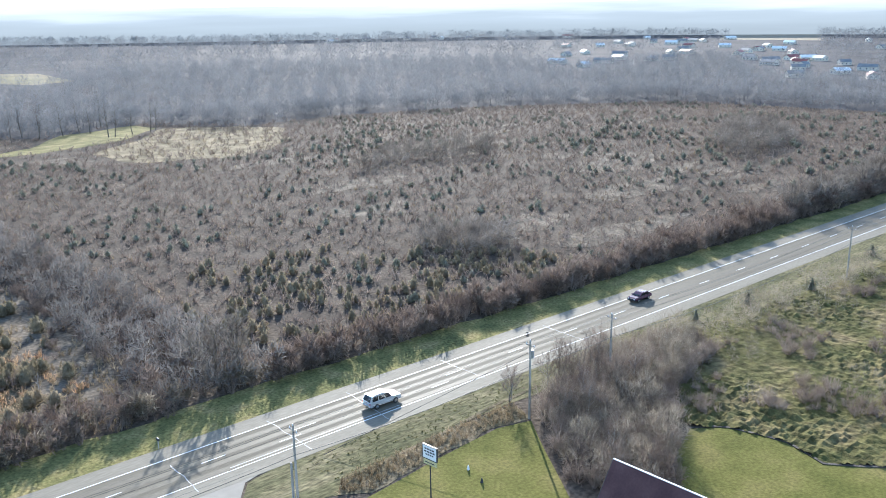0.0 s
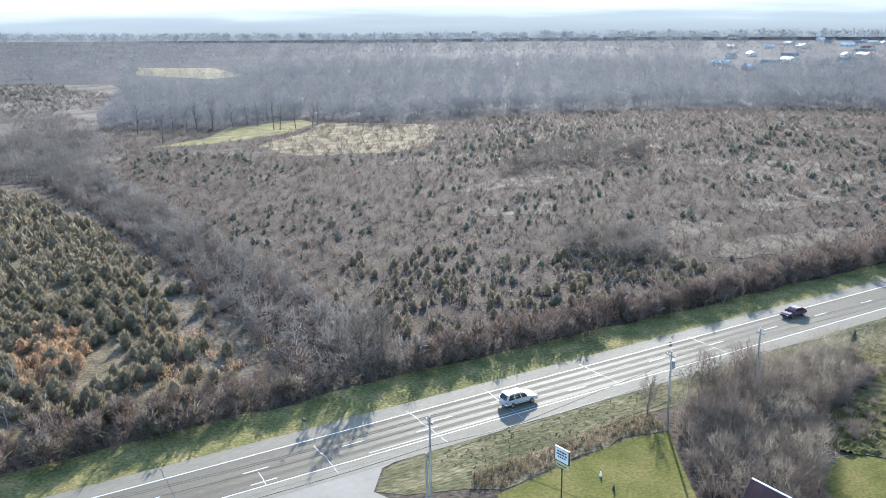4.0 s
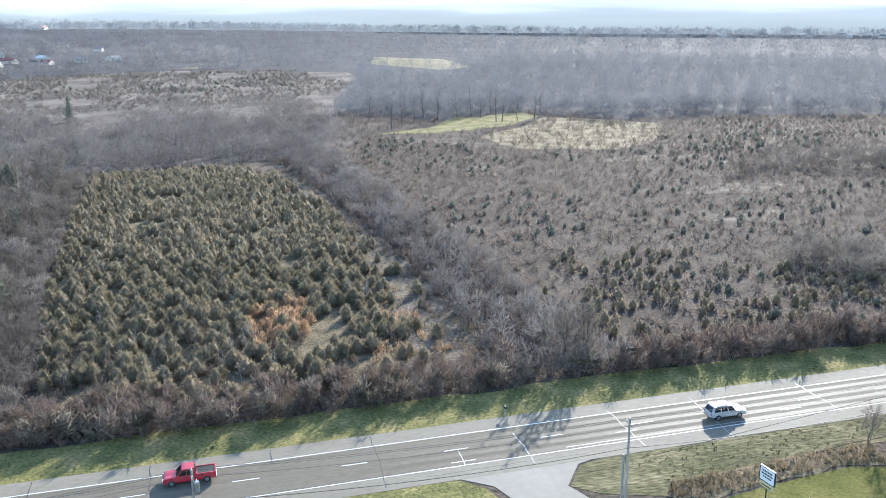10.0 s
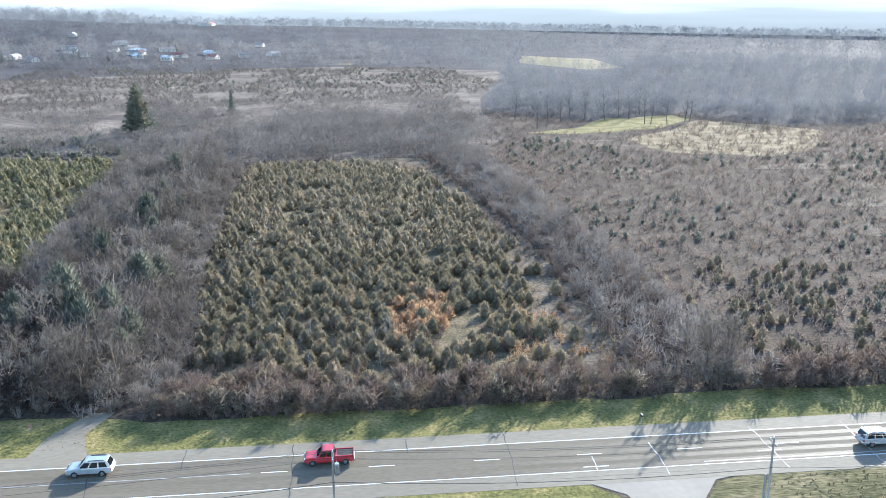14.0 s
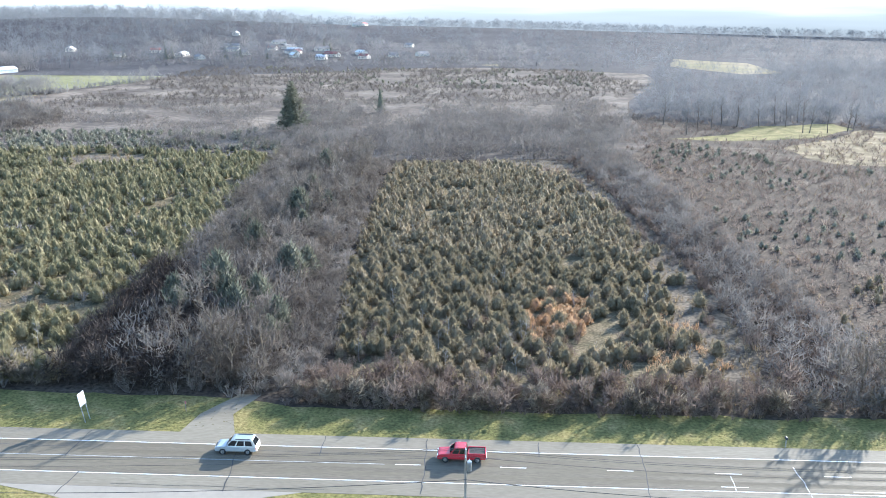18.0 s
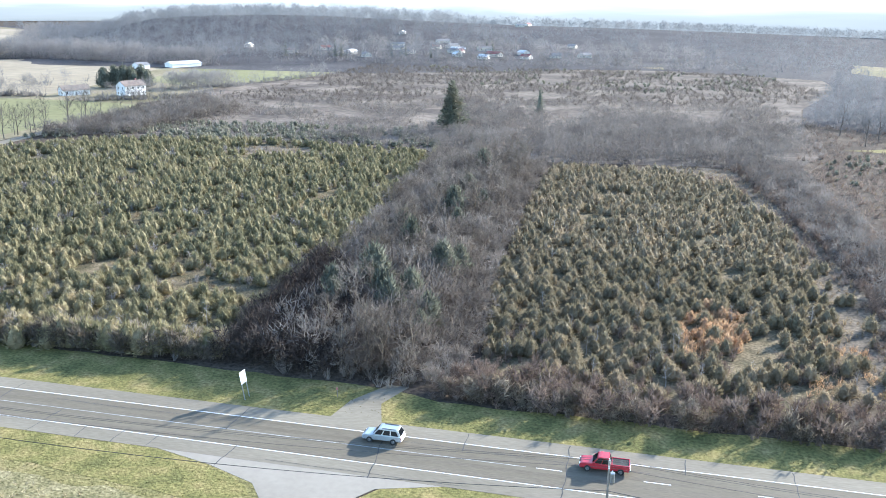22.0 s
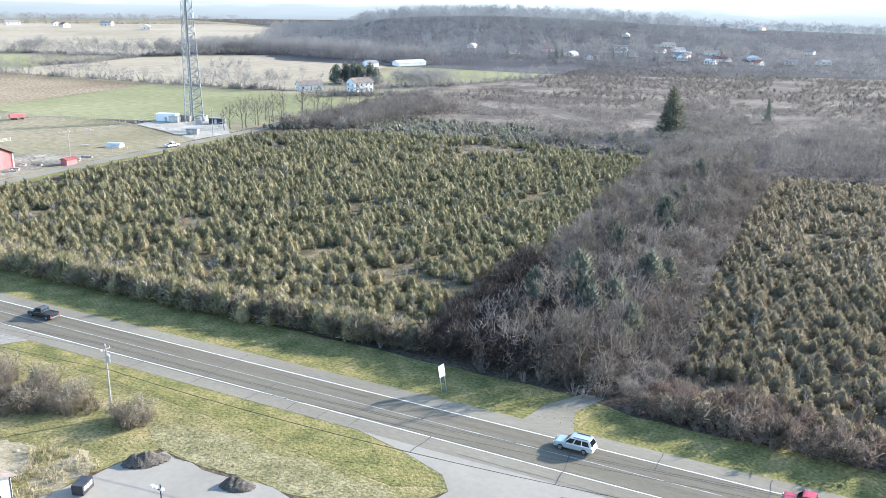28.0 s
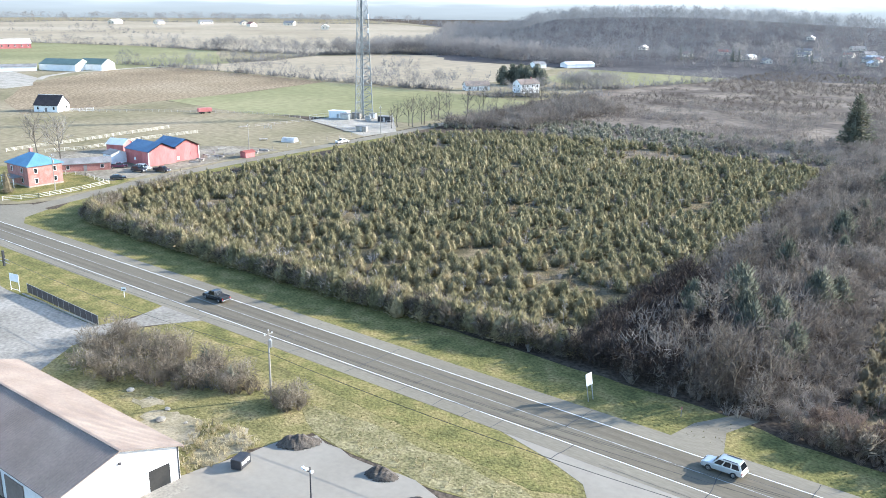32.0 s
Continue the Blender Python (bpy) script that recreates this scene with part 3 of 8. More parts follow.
def tussocks():
    """Rough grassland with low ridges and hummocks."""
    rim = [(90, 77), (150, 70.4), (175, 70), (175, -12), (118, -12), (101, 20), (92.6, 34.2), (87.9, 39.8), (89.4, 45), (87.7, 51.6), (84, 54.6)]
    bm = bmesh.new()
    step = 0.5
    grid = {}
    for i in range(int(92 / step)):
        for j in range(int(90 / step)):
            x, y = 85 + i * step, -13 + j * step
            odd = False
            for k in range(len(rim)):
                (x0, y0), (x1, y1) = rim[k], rim[(k + 1) % len(rim)]
                if (y0 > y) != (y1 > y) and x < (x1 - x0) * (y - y0) / (y1 - y0) + x0:
                    odd = not odd
            if odd:
                wild = 0.5 + noise.noise(Vector((x / 16, y / 16, 3.3)))
                h = 0.22 + 0.72 * max(0.15, wild) * (0.4 * noise.noise(Vector((x / 2.6 + y / 9, y / 1.2, 0.7))) + 0.7 * noise.noise(Vector((x / 0.95, y / 0.8, 5.1))))
                grid[i, j] = bm.verts.new((x, y, max(0.02, h)))
    for (i, j), v in grid.items():
        q = [grid.get(c) for c in ((i + 1, j), (i + 1, j + 1), (i, j + 1))]
        if all(q):
            bm.faces.new((v, *q))
    me = bpy.data.meshes.new("tussock_meadow")
    bm.to_mesh(me)
    bm.free()
    me.materials.append(M["rough_meadow"])
    return tagged(new("tussock_meadow", me), "rough meadow of mossy ridges and brown dead grass", "meadow", kind="structure")


tussocks()
sheet("weed_strip", [(44, 70.5), (47, 68.5), (57, 69.8), (67, 70.6), (72, 69.3), (73, 74), (60, 73.6), (46, 73)], 0.045, 0.03, M["plantation_floor"], "strip of tall dead straw-coloured weeds", "weeds", wobble=0.4, step=2.0)
ribbon("ditch", [(46, 71.8), (50, 72.8), (55, 73.2), (59, 73.4), (65, 74.2), (71, 75), (80, 75.4)], 0.55, 0.07, M["plantation_floor"], "dark shallow ditch in the roadside grass", "ditch")
lip = [(84.5, 54.6), (86.5, 53.6), (88, 51.6), (89.2, 48), (89.8, 45), (89, 42), (88.2, 39.8), (90.5, 37), (93, 34.5)]
ribbon("lawn_edge", lip, 0.4, 0.12, M["dark_dirt"], "dark raised soil edge round the lawn", "edging")

# fields in the distance
def rise(x, y):
    """The height of the wooded hill beyond the village."""
    edge = min(1.0, max(0.0, ((x + 640) * 0.88 + (y - 780) * 0.475) / 130))
    return edge * edge * (3 - 2 * edge) * 30.0 * math.exp(-(((x + 555) / 330) ** 2 + ((y - 1130) / 260) ** 2)) + 14.0 * math.exp(-(((x + 60) / 400) ** 2 + ((y - 1280) / 200) ** 2))


def hill_sheet():
    bm = bmesh.new()
    bmesh.ops.create_grid(bm, x_segments=60, y_segments=44, size=1)
    for v in bm.verts:
        x, y = -300 + v.co.x * 1300, 1180 + v.co.y * 560
        v.co = (x, y, rise(x, y) - 0.2)
    me = bpy.data.meshes.new("hill")
    bm.to_mesh(me)
    bm.free()
    me.materials.append(M["leaf_litter"])
    return tagged(new("hill", me), "low hill of leaf litter under bare woods", "hill", kind="structure")


hill_sheet()
sheet("woods_floor", [(-240, 712), (10, 716), (110, 660), (62, 412), (105, 374), (150, 392), (176, 350), (232, 352), (300, 330), (386, 272), (410, 180), (420, 104), (1350, 104), (1450, 900), (1000, 1450), (420, 1700), (-600, 1700), (-1250, 1460), (-980, 1270), (-640, 780), (-572, 657), (-453, 658), (-355, 647)], 0.012, 0.05, M["leaf_litter"], "brown leaf litter under leafless woods", "woodland floor", wobble=3.0, step=60)
sheet("scrub_floor", [(-240, 300), (-160, 305), (-76, 299), (-34, 287), (20, 293), (46, 300), (60, 335), (62, 412), (70, 470), (100, 560), (110, 660), (10, 716), (-258, 700), (-262, 682), (-237, 625), (-241, 562), (-260, 522), (-262, 470), (-256, 400)], 0.028, 0.02, M["scrub_floor"], "far scrubby ground of dead grass and litter", "ground", wobble=3, step=30)
sheet("meadow_far", [(-262, 394), (-420, 388), (-593, 394), (-640, 425), (-920, 440), (-1600, 600), (-2200, 800), (-2200, 1900), (-1300, 1500), (-980, 1270), (-640, 780), (-572, 657), (-453, 658), (-355, 647), (-236, 690), (-225, 600), (-250, 470)], 0.02, 0.05, M["pasture"], "far olive-brown meadow land", "meadow", wobble=1.0, step=60)
sheet("pasture_far", [(-380, 92), (-380, 210), (-440, 235), (-510, 300), (-560, 345), (-620, 425), (-1000, 440), (-2200, 800), (-2200, -200), (-600, -100), (-390, 60)], 0.025, 0.05, M["pasture"], "wide olive-brown grazing land", "pasture", wobble=1.0, step=60)
sheet("lane_verge", [(-203, 104), (-213, 103), (-219.5, 112), (-222.5, 126), (-228, 150), (-230.5, 175), (-231.8, 200), (-232.8, 230), (-234, 262), (-229, 262), (-228, 200), (-224, 150), (-218, 126), (-208, 109)], 0.034, 0.05, M["verge_grass"], "grass verge between the lane and the pines", "verge", wobble=0.3)
sheet("lane_verge", [(-246, 92.5), (-232, 97), (-226, 104), (-225, 110), (-229, 127), (-234, 150), (-236.5, 175), (-238, 200), (-239, 230), (-241, 260), (-244, 300), (-249, 340), (-262, 340), (-262, 290), (-256, 250), (-252, 200), (-244, 140), (-240, 108), (-262, 104), (-330, 95), (-420, 92)], 0.04, 0.05, M["pasture"], "worn grass verge along the lane and farm", "verge", wobble=0.5)
sheet("house_lawn", [(-230, 103), (-228.5, 127), (-234, 141), (-264, 141), (-290, 118), (-262, 98)], 0.053, 0.05, M["verge_grass"], "patchy grass round a brick farmhouse", "lawn", wobble=0.4)
sheet("gravel_yard", [(-650, 300), (-622, 297), (-572, 286), (-527, 260), (-520, 240), (-560, 226), (-680, 240)], 0.075, 0.1, M["gravel"], "bright pale gravel yard of a far farm", "yard", wobble=1.0, step=12)
ribbon("farm_drive", [(-560, 280), (-580, 296), (-600, 326), (-597, 345), (-602, 377), (-596, 406)], 5.0, 0.09, M["gravel"], "pale gravel farm drive between fields", "drive")
sheet("green_field", [(-252, 290), (-309, 272), (-330, 262), (-402, 268), (-405, 322), (-420, 398), (-298, 402), (-252, 395)], 0.06, 0.1, M["green_field"], "bright green winter crop field", "field", wobble=1.0, step=25)
sheet("pasture", [(-247, 142), (-252, 250), (-300, 268), (-402, 266), (-402, 62), (-340, 84), (-275, 102), (-262, 108)], 0.05, 0.1, M["pasture"], "grazed olive-brown pasture", "pasture", wobble=1.0, step=25)
sheet("farm_yard", [(-236, 134), (-236.5, 150), (-239, 175), (-241, 204), (-258, 200), (-290, 170), (-296, 146), (-262, 134)], 0.056, 0.1, M["yard_dirt"], "worn grass and dirt farmyard", "yard", wobble=0.8, step=8)
sheet("tilled_field", [(-401, 190), (-404, 322), (-420, 400), (-588, 400), (-592, 340), (-540, 262), (-460, 210)], 0.06, 0.1, M["tilled_field"], "brown tilled field with fine furrows", "field", wobble=1.0, step=30)
sheet("green_field_far", [(-900, 415), (-1005, 500), (-860, 546), (-739, 558), (-620, 470), (-597, 464), (-600, 410), (-606, 377), (-600, 345), (-640, 300), (-900, 240)], 0.05, 0.1, M["green_field"], "far pale green pasture", "field", wobble=1.5, step=40)
sheet("stubble_field", [(-331, 416), (-434, 410), (-586, 406), (-593, 464), (-593, 504), (-613, 575), (-585, 609), (-568, 652), (-537, 678), (-453, 652), (-380, 622), (-345, 508)], 0.06, 0.1, M["stubble_field"], "pale straw-coloured stubble field", "field", wobble=1.5, step=40)
sheet("stubble_field_far", [(-1005, 510), (-860, 556), (-739, 566), (-620, 600), (-590, 660), (-640, 775), (-980, 1270), (-1250, 1400), (-1760, 1000), (-1740, 810), (-1450, 560)], 0.06, 0.1, M["stubble_field"], "wide pale harvested field", "field", wobble=2, step=60)
sheet("green_strip", [(-355, 647), (-263, 678), (-236, 620), (-240, 560), (-262, 526), (-286, 495), (-335, 520)], 0.06, 0.1, M["green_field"], "green strip of grass near a farmstead", "field", wobble=1, step=30)
sheet("glade", [(66, 340), (92, 352), (112, 380), (147, 388), (150, 372), (134, 356), (122, 345), (90, 336)], 0.05, 0.08, M["bank_grass"], "sunlit green woodland glade", "glade", wobble=1.5, step=8)
sheet("straw_clearing", [(125, 338), (152, 370), (178, 352), (190, 330), (170, 296), (142, 277), (110, 289), (104, 320)], 0.04, 0.08, M["dry_grass"], "clearing of pale straw grass", "clearing", wobble=3, step=8)
for i, pts in enumerate(([(-152, 276), (-143, 292), (-122, 290), (-112, 280), (-130, 274)], [(136, 137), (150, 148), (158, 140), (148, 132)], [(112, 178), (124, 188), (138, 180), (128, 170)], [(8, 282), (30, 290), (40, 283), (26, 276)],
                         [(196, 176), (230, 196), (252, 180), (214, 164)], [(170, 240), (200, 262), (236, 236), (206, 226)])):
    sheet("straw_clearing", pts, 0.045, 0.06, M["straw_floor"], "open patch of dead straw grass among brush", "clearing", wobble=2.0, step=4, seed=i)
rq = random.Random(12)
for k in range(30):
    x, y = rq.uniform(64, 380), rq.uniform(196, 330)
    if k > 22:
        x, y = rq.uniform(120, 240), rq.uniform(118, 170)
    if y > 372 - 0.3 * x or (x < 200 and y > 270 and x > 90):
        continue
    w, h = rq.uniform(9, 24), rq.uniform(2.5, 6)
    pts = [(x + w * math.cos(a * math.pi / 5) * rq.uniform(0.7, 1.2), y + h * math.sin(a * math.pi / 5) * rq.uniform(0.6, 1.3)) for a in range(10)]
    sheet("straw_clearing", pts, 0.046 + 0.001 * k, 0.05, M["straw_floor"], "open patch of dead straw grass among brush", "clearing", wobble=1.2, step=3, seed=k)
for pts in ([(164, 838), (218, 782), (215, 674), (182, 660), (144, 739)], [(-103, 1036), (-46, 994), (-43, 905), (-94, 900)], [(-19, 1187), (8, 1172), (6, 1010), (-18, 1020)], [(-18, 815), (4, 795), (3, 731), (-17, 748)], [(-240, 768), (-172, 775), (-168, 842), (-228, 832)], [(-302, 760), (-262, 742), (-250, 770), (-290, 788)], [(-372, 850), (-340, 850), (-335, 880), (-365, 885)], [(1051, 676), (1081, 545), (1428, 731), (1377, 867)]):
    sheet("distant_field", pts, 0.05, 0.08, M["stubble_field"] if pts[0][0] > 1000 else M["pasture"], "distant pale open field among woods", "field", wobble=3, step=30)


# ---- plants: shapes ----
rs = np.random.RandomState(11)


def unit(v):
    return v / (np.linalg.norm(v, axis=-1, keepdims=True) + 1e-9)


def pine_tris(height, radius, n, seed, ragged=0.3, base=0.06, tip=0.42, power=0.6, up=0.35, solid=False, slim=0.36):
    """Needle sprays set round a stem, long and level below, short and upright at the top."""
    r = np.random.RandomState(seed)
    t = base + (1 - base) * (1 - r.rand(n) ** 0.62)
    ang = r.rand(n) * 2 * np.pi
    lobes = 1 + ragged * np.sin(ang * 3 + r.rand() * 6 + t * 5) * 0.5 + ragged * (r.rand(n) - 0.5)
    rad = radius * (1 - t) ** power * lobes * np.minimum(1, 0.5 + t * 3)
    out = np.stack([np.cos(ang), np.sin(ang), np.zeros(n)], 1)
    side = np.stack([-np.sin(ang), np.cos(ang), np.zeros(n)], 1)
    p = out * (rad * (0.5 + 0.45 * r.rand(n)))[:, None]
    p[:, 2] = t * height * 0.93
    ln = tip * (0.6 + 0.7 * r.rand(n)) * (0.8 + 0.35 * (1 - t))
    rise = up + 0.8 * t ** 2 + 0.4 * (r.rand(n) - 0.5)
    d = unit(out + np.array([0, 0, 1.0]) * rise[:, None] + side * (1.2 * (r.rand(n) - 0.5))[:, None])
    w = unit(np.cross(d, r.randn(n, 3) + np.array([0, 0, 1.5]))) * (ln * slim)[:, None]
    tris = np.stack([p - w, p + w, p + d * ln[:, None]], 1)
    k = 6
    core = []
    f = lambda a, q, z: (radius * q * np.cos(a), radius * q * np.sin(a), z * height)
    for z0, z1, q0, q1 in ((0.06, 0.8, 0.52, 0.06),):
        for i in range(k):
            a0, a1 = 2 * np.pi * i / k, 2 * np.pi * (i + 1) / k
            core += [(f(a0, q0, z0), f(a1, q0, z0), f(a0, q1, z1)), (f(a1, q0, z0), f(a1, q1, z1), f(a0, q1, z1))]
    leader = [((0.05, 0, 0.8 * height), (-0.05, 0.02, 0.8 * height), (0, 0, height))]
    return np.concatenate([tris, np.array(core), np.array(leader)]) if solid else np.concatenate([tris, np.array(leader)])


def shrub_tris(height, spread, n, seed, width=0.03, droop=0.2):
    """Many thin upright stems that fork twice."""
    r = np.random.RandomState(seed)
    ang = r.rand(n) * 2 * np.pi
    lean = spread / height * np.sqrt(r.rand(n))
    base = np.stack([np.cos(ang), np.sin(ang), np.zeros(n)], 1) * (0.22 * spread * r.rand(n))[:, None]
    ln = height * (0.55 + 0.5 * r.rand(n)) * (1 - 0.25 * lean / (spread / height + 1e-6))
    d = unit(np.stack([np.cos(ang) * lean, np.sin(ang) * lean, np.ones(n)], 1) + 0.12 * r.randn(n, 3))
    tip = base + d * ln[:, None]
    out = []

    def blade(p, q, w):
        s = unit(np.cross(q - p, r.randn(len(p), 3))) * w
        out.append(np.stack([p - s, p + s, q], 1))

    blade(base, tip, width * 1.5)
    for f0, fl in ((0.35, 0.5), (0.55, 0.42), (0.7, 0.36), (0.45, 0.4)):
        p = base + (tip - base) * (f0 + 0.2 * r.rand(n))[:, None]
        q = p + unit(d + 0.75 * r.randn(n, 3) + np.array([0, 0, 0.25 - droop])) * (ln * fl * (0.7 + 0.5 * r.rand(n)))[:, None]
        blade(p, q, width)
    return np.concatenate(out)


def bare_tree(height, seed, spread=0.32, twigs=260, limbs=9, width=0.03):
    """Trunk and limbs as tapered prisms (one array), fine twigs as blades (another)."""
    r = np.random.RandomState(seed)
    wood, fine = [], []

    def prism3(p, q, r0, r1, k=4):
        d = unit(q - p)
        a = unit(np.cross(d, [0.3, 0.9, 0.31]))
        b = np.cross(d, a)
        ring = [(np.cos(2 * np.pi * i / k) * a + np.sin(2 * np.pi * i / k) * b) for i in range(k)]
        for i in range(k):
            j = (i + 1) % k
            wood.append((p + ring[i] * r0, p + ring[j] * r0, q + ring[i] * r1))
            wood.append((p + ring[j] * r0, q + ring[j] * r1, q + ring[i] * r1))

    h = height
    r0 = h * 0.016
    p = np.zeros(3)
    stem = [p]
    for i in range(4):
        q = p + np.array([r.randn() * 0.02 * h, r.randn() * 0.02 * h, h * 0.2])
        prism3(p, q, r0 * (1 - 0.2 * i), r0 * (1 - 0.2 * (i + 1)), 6)
        p = q
        stem.append(p)
    ends = []
    for i in range(limbs):
        t = 0.28 + 0.68 * (i + r.rand()) / limbs
        f = t * 4
        k = min(3, int(f))
        a = stem[k] + (stem[k + 1] - stem[k]) * min(1, f - k)
        ang = i * 2.4 + r.rand()
        d = unit(np.array([np.cos(ang), np.sin(ang), 0.75 + 0.7 * r.rand()]))
        ln = h * spread * (1.25 - 0.75 * t) * (0.8 + 0.4 * r.rand())
        m = a + d * ln * 0.55
        e = m + unit(d + np.array([0, 0, 0.55]) + 0.25 * r.randn(3)) * ln * 0.6
        w = r0 * 0.42 * (1.25 - 0.8 * t)
        prism3(a, m, w, w * 0.6, 3)
        prism3(m, e, w * 0.6, w * 0.2, 3)
        ends.append((a, m, e, ln))
        for s in range(3):
            b0 = a + (m - a) * (0.35 + 0.6 * r.rand()) if s < 2 else m
            e2 = b0 + unit(d + 0.8 * r.randn(3) + np.array([0, 0, 0.5])) * ln * (0.35 + 0.3 * r.rand())
            prism3(b0, e2, w * 0.4, w * 0.12, 3)
            ends.append((b0, (b0 + e2) / 2, e2, ln * 0.6))
    ends.append((stem[3], (stem[3] + stem[4]) / 2, stem[4], h * 0.25))
    for i in range(twigs):
        a, m, e, ln = ends[r.randint(len(ends))]
        b0 = m + (e - m) * r.rand() if r.rand() < 0.7 else a + (m - a) * (0.3 + 0.7 * r.rand())
        d = unit(e - a + ln * 0.85 * r.randn(3) + np.array([0, 0, 0.3 * ln]))
        q = b0 + d * ln * (0.22 + 0.35 * r.rand())
        s = unit(np.cross(d, r.randn(3))) * width
        fine.append((b0 - s, b0 + s, q))
    return np.array(wood), np.array(fine)


def spread_over(name, shapes, spots, material, label, category, tilt=0.06, squash=0.2, seed=1):
    """One mesh of many plants: spots are rows of x, y, size."""
    r = np.random.RandomState(seed)
    spots = np.asarray(spots, float).reshape(-1, 3)
    which = r.randint(len(shapes), size=len(spots))
    out = []
    for k, shape in enumerate(shapes):
        sel = spots[which == k]
        if not len(sel):
            continue
        c = len(sel)
        a = r.rand(c) * 2 * np.pi
        ca, sa = np.cos(a), np.sin(a)
        sx = sel[:, 2] * (1 + squash * (r.rand(c) - 0.5))
        rot = np.zeros((c, 3, 3))
        rot[:, 0, 0], rot[:, 0, 1], rot[:, 1, 0], rot[:, 1, 1], rot[:, 2, 2] = ca * sx, -sa * sx, sa * sx, ca * sx, sel[:, 2]
        rot[:, 0, 2], rot[:, 1, 2] = tilt * r.randn(c) * sel[:, 2], tilt * r.randn(c) * sel[:, 2]
        v = np.einsum("cij,nj->cni", rot, shape.reshape(-1, 3))
        v[:, :, 0] += sel[:, 0, None]
        v[:, :, 1] += sel[:, 1, None]
        if sel[:, 1].max() > 690:
            v[:, :, 2] += np.array([rise(x, y) for x, y in sel[:, :2]])[:, None]
        out.append(v.reshape(-1, 3, 3))
    me = tri_mesh(name, np.concatenate(out), material)
    return tagged(new(name, me), label, category, kind="stuff")


def inside(pts, poly):
    x, y = pts[:, 0], pts[:, 1]
    c = np.zeros(len(pts), bool)
    k = len(poly)
    for i in range(k):
        (x0, y0), (x1, y1) = poly[i], poly[(i + 1) % k]
        hit_ = ((y0 > y) != (y1 > y)) & (x < (x1 - x0) * (y - y0) / (y1 - y0 + 1e-9) + x0)
        c ^= hit_
    return c


def patchy(pts, scale, seed):
    return np.array([noise.noise(Vector((x / scale, y / scale, seed * 7.3))) for x, y in pts[:, :2]])


def fill(poly, spacing, jitter, lo, hi, seed, rows_angle=0.0, keep=1.0, holes=(), clump=None):
    """Spots on a jittered grid in a polygon, with sizes between lo and hi."""
    r = np.random.RandomState(seed)
    poly = np.array(poly, float)
    c = poly.mean(0)
    span = np.abs(poly - c).max() * 1.5
    g = np.arange(-span, span, spacing)
    gx, gy = np.meshgrid(g, g)
    pts = np.stack([gx.ravel(), gy.ravel()], 1) + (r.rand(gx.size, 2) - 0.5) * spacing * jitter * 2
    a = radians(rows_angle)
    pts = pts @ np.array([[math.cos(a), math.sin(a)], [-math.sin(a), math.cos(a)]]) + c
    ok = inside(pts, poly) & (r.rand(len(pts)) < keep)
    for h in holes:
        ok &= ~inside(pts, h)
    pts = pts[ok]
    if clump:
        scale, thresh = clump
        pts = pts[patchy(pts, scale, seed) > thresh]
    return np.c_[pts, lo + (hi - lo) * r.rand(len(pts))]


def bush_pine(height, radius, n, seed, tip=0.4, slim=0.15, sides=7):
    """A bushy young pine: slim upturned shoots over a closed rounded body."""
    r = np.random.RandomState(seed)
    t = 0.04 + 0.96 * (1 - r.rand(n) ** 0.75)

    def profile(v):
        v = np.asarray(v, float)
        return np.where(v < 0.2, 0.62 + 0.38 * v / 0.2, np.maximum(0.02, 1 - np.clip((v - 0.2) / 0.8, 0, 1) ** 1.7) ** 0.75)

    ang = r.rand(n) * 2 * np.pi
    ph = r.rand() * 6
    rad = radius * profile(t) * (1 + 0.14 * np.sin(3 * ang + ph + 6 * t) + 0.3 * (r.rand(n) - 0.5))
    out = np.stack([np.cos(ang), np.sin(ang), np.zeros(n)], 1)
    p = out * (rad * (0.74 + 0.22 * r.rand(n)))[:, None]
    p[:, 2] = t * height * 0.9
    d = unit(out * (0.85 - 0.55 * t)[:, None] + np.array([0, 0, 1.0]) * (0.35 + 0.9 * t)[:, None] + 0.34 * r.randn(n, 3))
    ln = tip * (0.6 + 0.8 * r.rand(n))
    w = unit(np.cross(d, r.randn(n, 3))) * (ln * slim)[:, None]
    tris = np.stack([p - w, p + w, p + d * ln[:, None]], 1)
    rings = [(0.02, 0.45), (0.24, 0.72), (0.6, 0.52), (0.88, 0.05)]
    core = []
    for (z0, q0), (z1, q1) in zip(rings, rings[1:]):
        for i in range(sides):
            c = [(radius * q * (1 + 0.12 * math.sin(3 * a + ph + 6 * z)) * math.cos(a), radius * q * (1 + 0.12 * math.sin(3 * a + ph + 6 * z)) * math.sin(a), z * height)
                 for z, q, a in ((z0, q0, 2 * math.pi * i / sides), (z0, q0, 2 * math.pi * (i + 1) / sides), (z1, q1, 2 * math.pi * (i + 1) / sides), (z1, q1, 2 * math.pi * i / sides))]
            core += [(c[0], c[1], c[2]), (c[0], c[2], c[3])]
    return np.concatenate([tris, np.array(core)])


